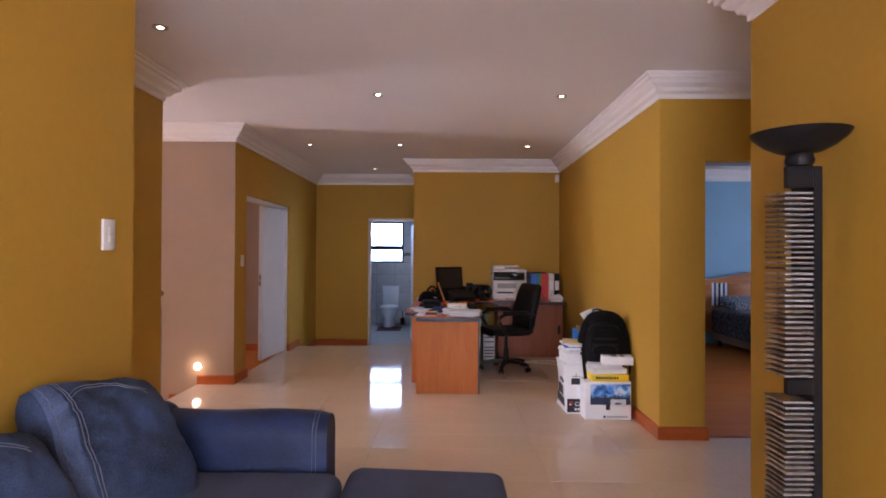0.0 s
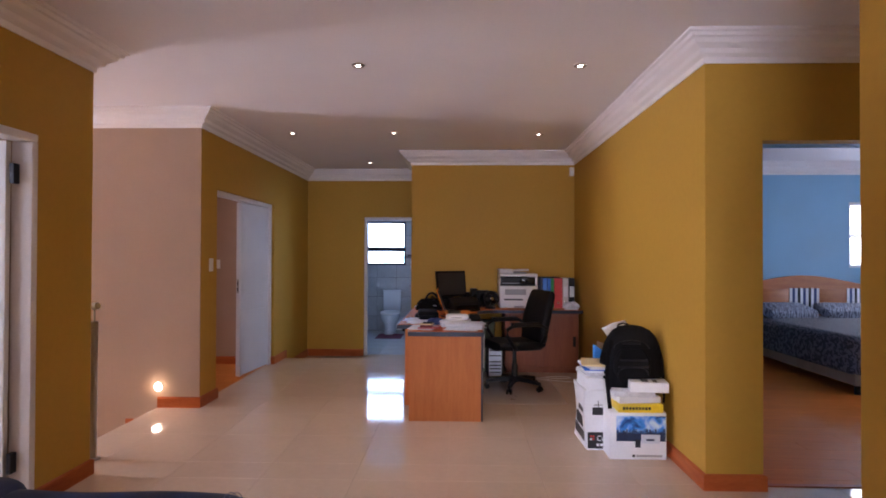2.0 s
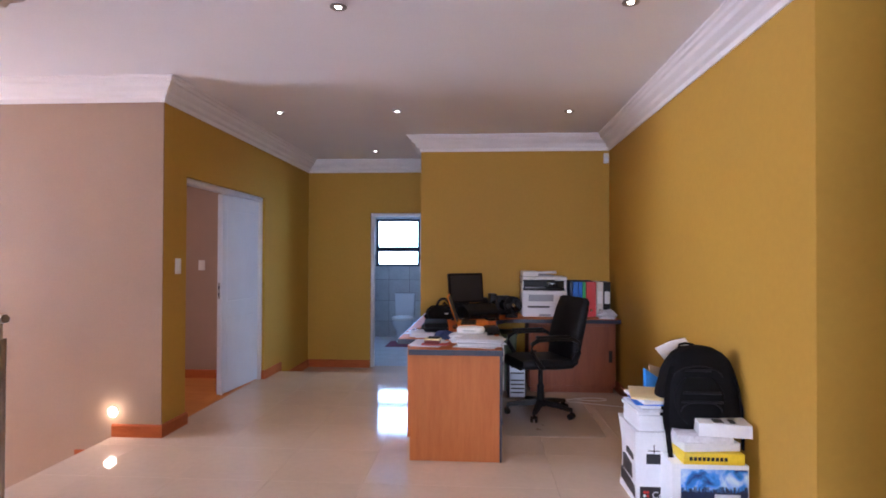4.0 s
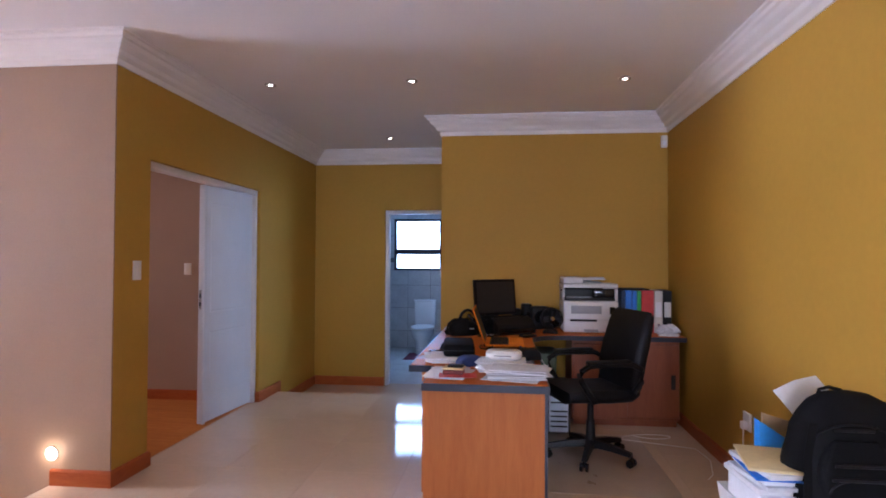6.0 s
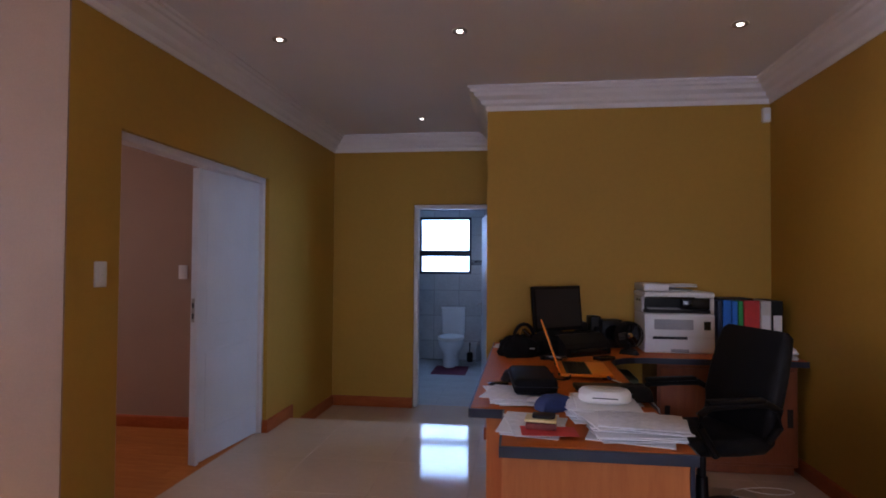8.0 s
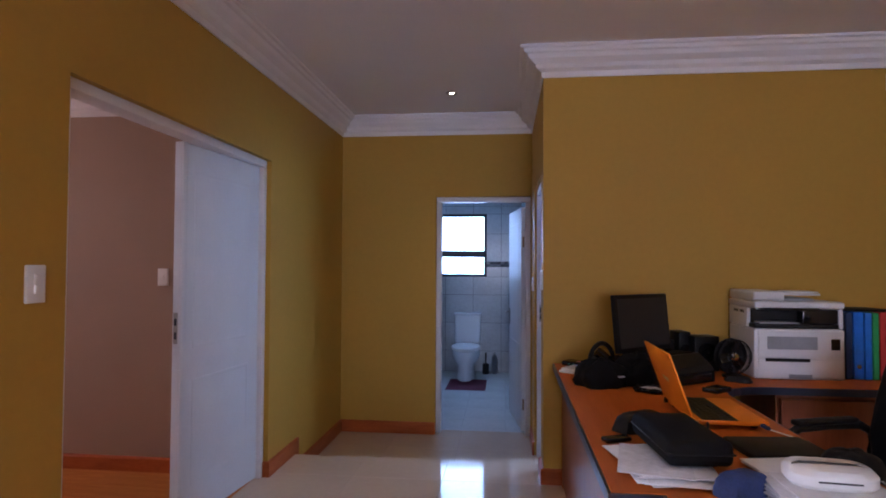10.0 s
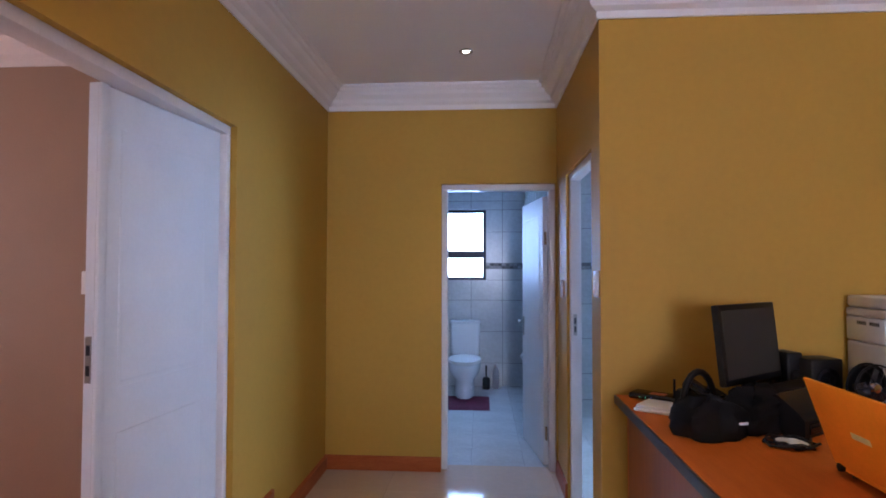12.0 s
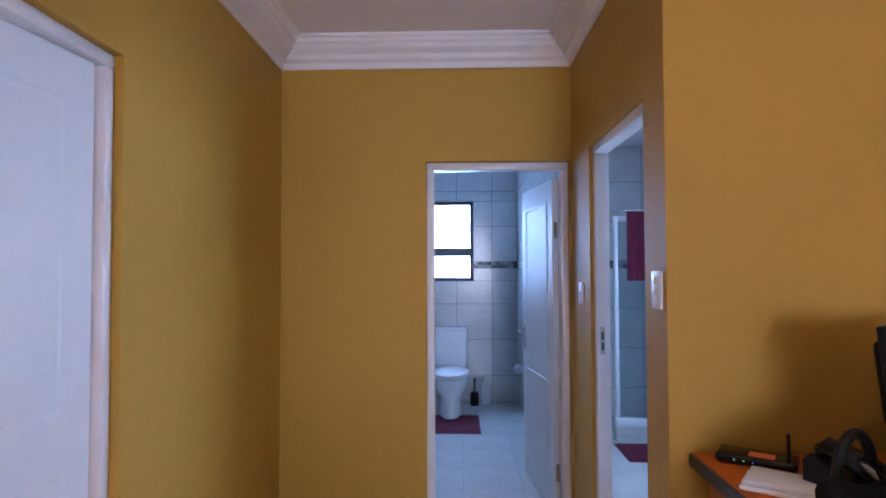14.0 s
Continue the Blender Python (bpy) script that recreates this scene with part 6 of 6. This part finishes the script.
mat_rug(pose(-1.01, 11.80, LOW), 0.50, 0.68, "maroon towelling mat in front of the toilet")
mat_rug(pose(0.70, 10.95, LOW), 0.64, 0.48, "maroon towelling mat in front of the shower")
br = thing("toilet_brush", pose(-0.79, 12.58, LOW), "black toilet brush in a round holder", "toilet brush")
bm = bmesh.new()
lathe(bm, [(0.045, 0), (0.05, 0.01), (0.048, 0.13), (0.035, 0.15)], seg=20)
part("holder", bm, BLACK, br)
bm = bmesh.new()
rod(bm, (0, 0, 0.15), (0, 0, 0.30), 0.008, 0.012)
part("handle", bm, BLACK, br)
bt = thing("cleaner_bottle", pose(-0.665, 12.64, LOW), "pale plastic cleaner bottle on the floor", "bottle")
bm = bmesh.new()
lathe(bm, [(0.04, 0), (0.045, 0.01), (0.045, 0.19), (0.03, 0.24), (0.016, 0.26)], seg=20)
part("bottle", bm, clear("milky_bottle", (0.75, 0.8, 0.85), 0.35), bt)
bm = bmesh.new()
lathe(bm, [(0.019, 0.26), (0.019, 0.30), (0.014, 0.305)], seg=16)
part("cap", bm, PLASTIC, bt)
tp = thing("toilet_roll_holder", pose(XH - 0.007, 12.15, 0.30), "chrome holder with a white toilet roll", "toilet roll holder")
bm = bmesh.new()
rod(bm, (-0.055, -0.05, 0), (-0.055, 0.05, 0), 0.042, None, 24)
part("roll", bm, PAPER, tp, "white paper roll")
bm = bmesh.new()
tube(bm, [(-0.007, 0.07, 0.02), (-0.04, 0.072, 0.02), (-0.055, 0.072, 0.0), (-0.055, -0.068, 0.0)], 0.006, 8)
part("bracket", bm, CHROME, tp)

# ---- shower room ----
SHGLASS = clear("blue_tinted_glass", (0.80, 0.90, 0.95), 0.08)
shw = thing("shower_cubicle", pose(0.43, 11.25, LOW), "glazed shower cubicle with a white frame on a tiled kerb", "shower")
bm = bmesh.new()
box(bm, 0, 0, 0, 1.2, 0.08, 0.12, 0.003)
part("kerb", bm, BTILE, shw, "tiled kerb")
bm = bmesh.new()
box(bm, 0, -0.01, 0.12, 1.2, 0.09, 0.20, 0.008)
part("tray_edge", bm, CERAMIC, shw, "white tray edge")
for x0, x1, z0, z1 in ((0, 0.035, 0.2, 2.0), (1.165, 1.2, 0.2, 2.0), (0.035, 1.165, 1.95, 2.0)):
    bm = bmesh.new()
    box(bm, x0, 0.02, z0, x1, 0.06, z1, 0.004)
    part("frame", bm, WHITE, shw, "white frame")
bm = bmesh.new()
box(bm, 0.035, 0.038, 0.2, 1.165, 0.042, 1.95)
pane = part("glass_panel", bm, SHGLASS, shw, "clear glass panel", False)
pane.visible_shadow = False
tw = thing("bath_towel", pose(0.64, 11.262, 1.86), "maroon towel hung over the shower frame", "towel")
bm = bmesh.new()
n = 16
rows = []
for j in range(15):
    z = -0.62 * j / 14
    rows.append([(-0.10 + 0.34 * i / n, -0.018 - 0.012 * math.sin(i * 1.1) * (j / 14) ** 0.5, z) for i in range(n + 1)] + [(-0.10 + 0.34 * i / n, -0.004 - 0.010 * math.sin(i * 1.1) * (j / 14) ** 0.5, z) for i in range(n, -1, -1)])
loft(bm, rows)
part("cloth", bm, MAROON, tw)
bm = bmesh.new()
rod(bm, (-0.13, -0.012, 0.004), (0.30, -0.012, 0.004), 0.008)
part("towel_bar", bm, CHROME, tw)

# ---- bedroom ----
bed = thing("double_bed", pose(4.34, 6.45, 0), "double bed with a printed grey bedspread and pine headboard", "bed")
bm = bmesh.new()
box(bm, 0.02, 0.02, 0.10, 1.62, 2.25, 0.34, 0.01)
part("base", bm, surf("beige_bed_base", (0.30, 0.22, 0.16), 0.85, 0.1, 6, 120, 0.2), bed, "beige upholstered base")
for x in (0.1, 1.54):
    for y in (0.1, 2.15):
        bm = bmesh.new()
        rod(bm, (x, y, 0), (x, y, 0.1), 0.03)
        part("leg", bm, BLACK, bed)
bm = bmesh.new()
pad(bm, -0.01, -0.01, 0.20, 1.65, 2.27, 0.60, 0.08, 0.02)
for v in bm.verts:
    v.co.x += 0.02 * noise.noise(v.co * 5)
    v.co.y += 0.02 * noise.noise(v.co * 5 + Vector((7, 0, 0)))
    v.co.z += 0.012 * noise.noise(v.co * 4)
part("bedspread", bm, BEDSPREAD, bed, "grey printed bedspread")
hb = bmesh.new()
n = 24
line = []
for i in range(n + 1):
    u = 2 * i / n - 1
    line.append((0.86 + 0.95 * u, 1.02 + 0.13 * (0.5 + 0.5 * math.cos(math.pi * u)) ** 0.8))
ringlo = [[(x, 2.29, 0.2), (x, 2.29, z), (x, 2.33, z), (x, 2.33, 0.2)] for x, z in line]
loft(hb, ringlo)
board = part("headboard", hb, PINE, bed, "curved varnished pine headboard", False)
for x0, w in ((0.03, 0.24), (0.655, 0.41), (1.45, 0.24)):
    n = 7 if w < 0.3 else 11
    for k in range(n):
        bm = bmesh.new()
        box(bm, x0 + w * k / n, 2.282, 0.62, x0 + w * (k + 0.96) / n, 2.291, 0.97)
        part("padded_stripe", bm, (CARD_WHITE, BLUECLOTH, PAPERGREY, BLACK)[k % 4], board, "striped fabric inset")
for x0 in (0.285, 1.08):
    bm = bmesh.new()
    box(bm, x0, 2.283, 0.62, x0 + 0.355, 2.291, 0.96, 0.006)
    part("panel", bm, PINE, board, "raised pine panel")
for x in (-0.11, 1.83):
    bm = bmesh.new()
    lathe(bm, [(0.035, 0), (0.035, 0.3), (0.045, 0.34), (0.035, 0.4), (0.035, 0.9), (0.05, 0.95), (0.035, 1.0), (0.05, 1.08), (0.03, 1.14), (0.004, 1.16)], x, 2.31, 20)
    part("bed_post", bm, PINE, bed, "turned pine post")
for x, rz in ((0.42, 4), (1.22, -5)):
    bm = bmesh.new()
    pad(bm, -0.33, -0.22, 0, 0.33, 0.22, 0.13, 0.05, 0.035)
    whole("pillow", bm, PILLOWCASE, "printed blue-grey pillow on the bed", "pillow", pose(4.34 + x, 6.45 + 1.98, 0.62, 12, 0, rz), "pillows on the bed")
ns = thing("bedside_table", pose(3.96, 8.66, 0), "pine bedside table with a drawer", "bedside table")
bm = bmesh.new()
box(bm, -0.2, -0.18, 0.0, 0.2, 0.2, 0.55, 0.005)
part("body", bm, PINE, ns)
bm = bmesh.new()
box(bm, -0.22, -0.21, 0.551, 0.22, 0.21, 0.58, 0.01)
part("top", bm, PINE, ns)
bm = bmesh.new()
box(bm, -0.17, -0.195, 0.36, 0.17, -0.179, 0.52, 0.004)
dw = part("drawer", bm, PINE, ns)
bm = bmesh.new()
rod(bm, (0, -0.195, 0.44), (0, -0.22, 0.44), 0.012, 0.016)
part("knob", bm, BRASS, dw)

# ---- floors ----
bm = bmesh.new()
box(bm, -1.31, -2.6, -0.12, 1.86, 2.26, -0.008)
box(bm, -2.13, 2.26, -0.12, 3.6, 4.16, -0.008)
box(bm, -2.44, 4.16, -0.18, XR + 0.06, STEP, -0.008)
structure("floor", bm, GROUT, "polished beige floor tiles with thin joints")
floor_ob = bpy.data.objects["floor"]
bm = bmesh.new()
box(bm, XL - 0.1, STEP, LOW - 0.12, XH + 0.06, YF + 0.155, LOW - 0.008)
hall_floor = structure("floor_hall", bm, GROUT, "polished beige floor tiles one step down")
bm = bmesh.new()
box(bm, -2.1, YF + 0.155, LOW - 0.12, XH + 0.06, 13.1, LOW - 0.008)
bath_floor = structure("floor_bathroom", bm, BGROUT, "pale floor tiles")
bm = bmesh.new()
box(bm, XH + 0.06, 8.1, LOW - 0.12, 1.9, 12.2, LOW - 0.008)
shower_floor = structure("floor_shower", bm, BGROUT, "pale floor tiles")
bm = bmesh.new()
box(bm, XR + 0.06, 4.16, -0.12, 7.5, 9.0, -0.010)
bed_floor = structure("floor_bedroom", bm, SKIRT, "orange laminate floorboards")
bm = bmesh.new()
box(bm, -5.6, 5.9, -0.12, XL - 0.13, 8.0, -0.010)
box(bm, XL - 0.13, 6.14, -0.12, XL, 7.91, -0.012)
study_floor = structure("floor_study", bm, SKIRT, "orange laminate floorboards")

tile_meshes = {}


def tile_mesh(w, d, t, mat, key):
    k = (round(w, 3), round(d, 3), round(t, 3), key)
    if k not in tile_meshes:
        bm = bmesh.new()
        vs = [bm.verts.new((x, y, z)) for z, o in ((0, 0), (t - 0.0005, 0), (t, 0.0005)) for x, y in ((o, o), (w - o, o), (w - o, d - o), (o, d - o))]
        for r in (0, 4):
            for i in range(4):
                bm.faces.new((vs[r + i], vs[r + (i + 1) % 4], vs[r + 4 + (i + 1) % 4], vs[r + 4 + i]))
        bm.faces.new(vs[8:12])
        tile_meshes[k] = mesh_of(bm, "tile", mat)
    return tile_meshes[k]


def lay(name, parent, x0, x1, y0, y1, z, size_x, size_y, ox, oy, mat, t=0.008, gap=0.0013, shift=0.0):
    """Lays pieces over a rectangle of floor, cut at its edges."""
    row = math.floor((y0 - oy) / size_y)
    while oy + row * size_y < y1:
        a, b = max(y0, oy + row * size_y), min(y1, oy + (row + 1) * size_y)
        off = ox + (row % 3) * shift
        col = math.floor((x0 - off) / size_x)
        while off + col * size_x < x1:
            c, d = max(x0, off + col * size_x), min(x1, off + (col + 1) * size_x)
            if b - a > 0.02 and d - c > 0.02:
                ob = new(name, tile_mesh(d - c - gap, b - a - gap, t, mat, mat.name))
                ob.location = (c + gap / 2, a + gap / 2, z - t)
                ob.parent = parent
            col += 1
        row += 1


TS = 0.595
lay("tile", floor_ob, -1.21, 1.76, -2.5, 2.26, 0, TS, TS, 0.27, 4.41, TILE)
lay("tile", floor_ob, -2.03, 3.5, 2.26, 4.13, 0, TS, TS, 0.27, 4.41, TILE)
lay("tile", floor_ob, -2.44, XR, 4.13, STEP, 0, TS, TS, 0.27, 4.41, TILE)
lay("tile", hall_floor, XL, XH, STEP, YF + 0.155, LOW, TS, TS, 0.27, 4.41, TILE)
lay("tile", bath_floor, -2.0, XH, YF + 0.155, BY, LOW, 0.42, 0.42, -0.935, 9.735, BFLOOR)
lay("tile", shower_floor, XH + 0.06, 1.8, 8.1, 12.1, LOW, 0.42, 0.42, 0.1, 9.56, BFLOOR)
lay("plank", bed_floor, XR + 0.12, 7.4, 4.13, 8.9, 0, 1.2, 0.19, 0.1, 0.05, BEDPLANK, 0.009, 0.0012, 0.4)
lay("plank", study_floor, -5.5, XL - 0.13, 6.0, 7.90, 0.002, 1.2, 0.19, 0.1, 0.05, PARQUET, 0.009, 0.0012, 0.4)
lay("plank", study_floor, XL - 0.13, XL - 0.075, 6.14, 7.91, 0.002, 1.2, 0.19, 0.1, 0.05, PARQUET, 0.009, 0.0012, 0.4)


def clad(parent, facing, us, vs, c, mat, hole=None, name="tile", t=0.007, gap=0.006):
    """Hangs tiles on a wall between the given lines. facing: the way that the wall looks; c: the wall's place; hole: (u0, u1, v0, v1)."""
    for u0, u1 in zip(us, us[1:]):
        for v0, v1 in zip(vs, vs[1:]):
            if hole and hole[0] < (u0 + u1) / 2 < hole[1] and hole[2] < (v0 + v1) / 2 < hole[3]:
                continue
            ob = new(name, tile_mesh(u1 - u0 - gap, v1 - v0 - gap, t, mat, mat.name))
            v = v0 + gap / 2
            if facing == "-y":
                ob.matrix_basis = pose(u0 + gap / 2, c, v, 90, 0, 0)
            elif facing == "-x":
                ob.matrix_basis = pose(c, u1 - gap / 2, v, 90, 0, -90)
            else:
                ob.matrix_basis = pose(c, u0 + gap / 2, v, 90, 0, 90)
            ob.parent = parent


VS = [LOW, 0.121, 0.531, 0.941, 1.352]
VT = [1.428, 1.837, 2.245, 2.62]
BAND = surf("mosaic_band", (0.20, 0.20, 0.21), 0.3, 0.2, 20, 60, 0.05, per_piece=0.8)
far_w = bpy.data.objects["wall_bathroom_far"]
right_w = bpy.data.objects["wall_bathroom_right"]
us = [-2.0, -1.65, -1.394, -0.985, -0.79, -0.575, XH]
hole = (-1.65, -0.79, 1.205, 2.130)
whole_us = [-2.0, -1.394, -0.985, -0.575, XH]
clad(far_w, "-y", whole_us, [LOW, 0.121, 0.531, 0.941, 1.205], BY, BTILE)
clad(far_w, "-y", us, [1.205, 1.352], BY, BTILE, hole)
clad(far_w, "-y", us, [1.428, 1.837, 2.130], BY, BTILE, hole)
clad(far_w, "-y", whole_us, [2.130, 2.245, 2.62], BY, BTILE)
clad(far_w, "-y", [-0.79 + 0.0512 * i for i in range(11)], [1.352, 1.390, 1.428], BY, BAND, None, "mosaic_chip")
ur = [YF + 0.12 + (BY - YF - 0.12) * i / 8 for i in range(9)]
clad(right_w, "-x", ur, VS, XH, BTILE)
clad(right_w, "-x", ur, VT, XH, BTILE)
clad(right_w, "-x", [BY - 0.05 * i for i in range(24, -1, -1)], [1.352, 1.390, 1.428], XH, BAND, None, "mosaic_chip")
sl, sf = bpy.data.objects["wall_shower_left"], bpy.data.objects["wall_shower_far"]
ux = [XH + 0.07, 0.10, 0.52, 0.94, 1.36, 1.8]
clad(sf, "-y", ux, VS, 12.1, BTILE)
clad(sf, "-y", ux, VT, 12.1, BTILE)
clad(sf, "-y", [XH + 0.07 + 0.05 * i for i in range(38)], [1.352, 1.390, 1.428], 12.1, BAND, None, "mosaic_chip")
uy = [9.10 + (12.1 - 9.10) * i / 7 for i in range(8)]
clad(sl, "+x", uy, VS, XH + 0.07, BTILE)
clad(sl, "+x", uy, VT, XH + 0.07, BTILE)
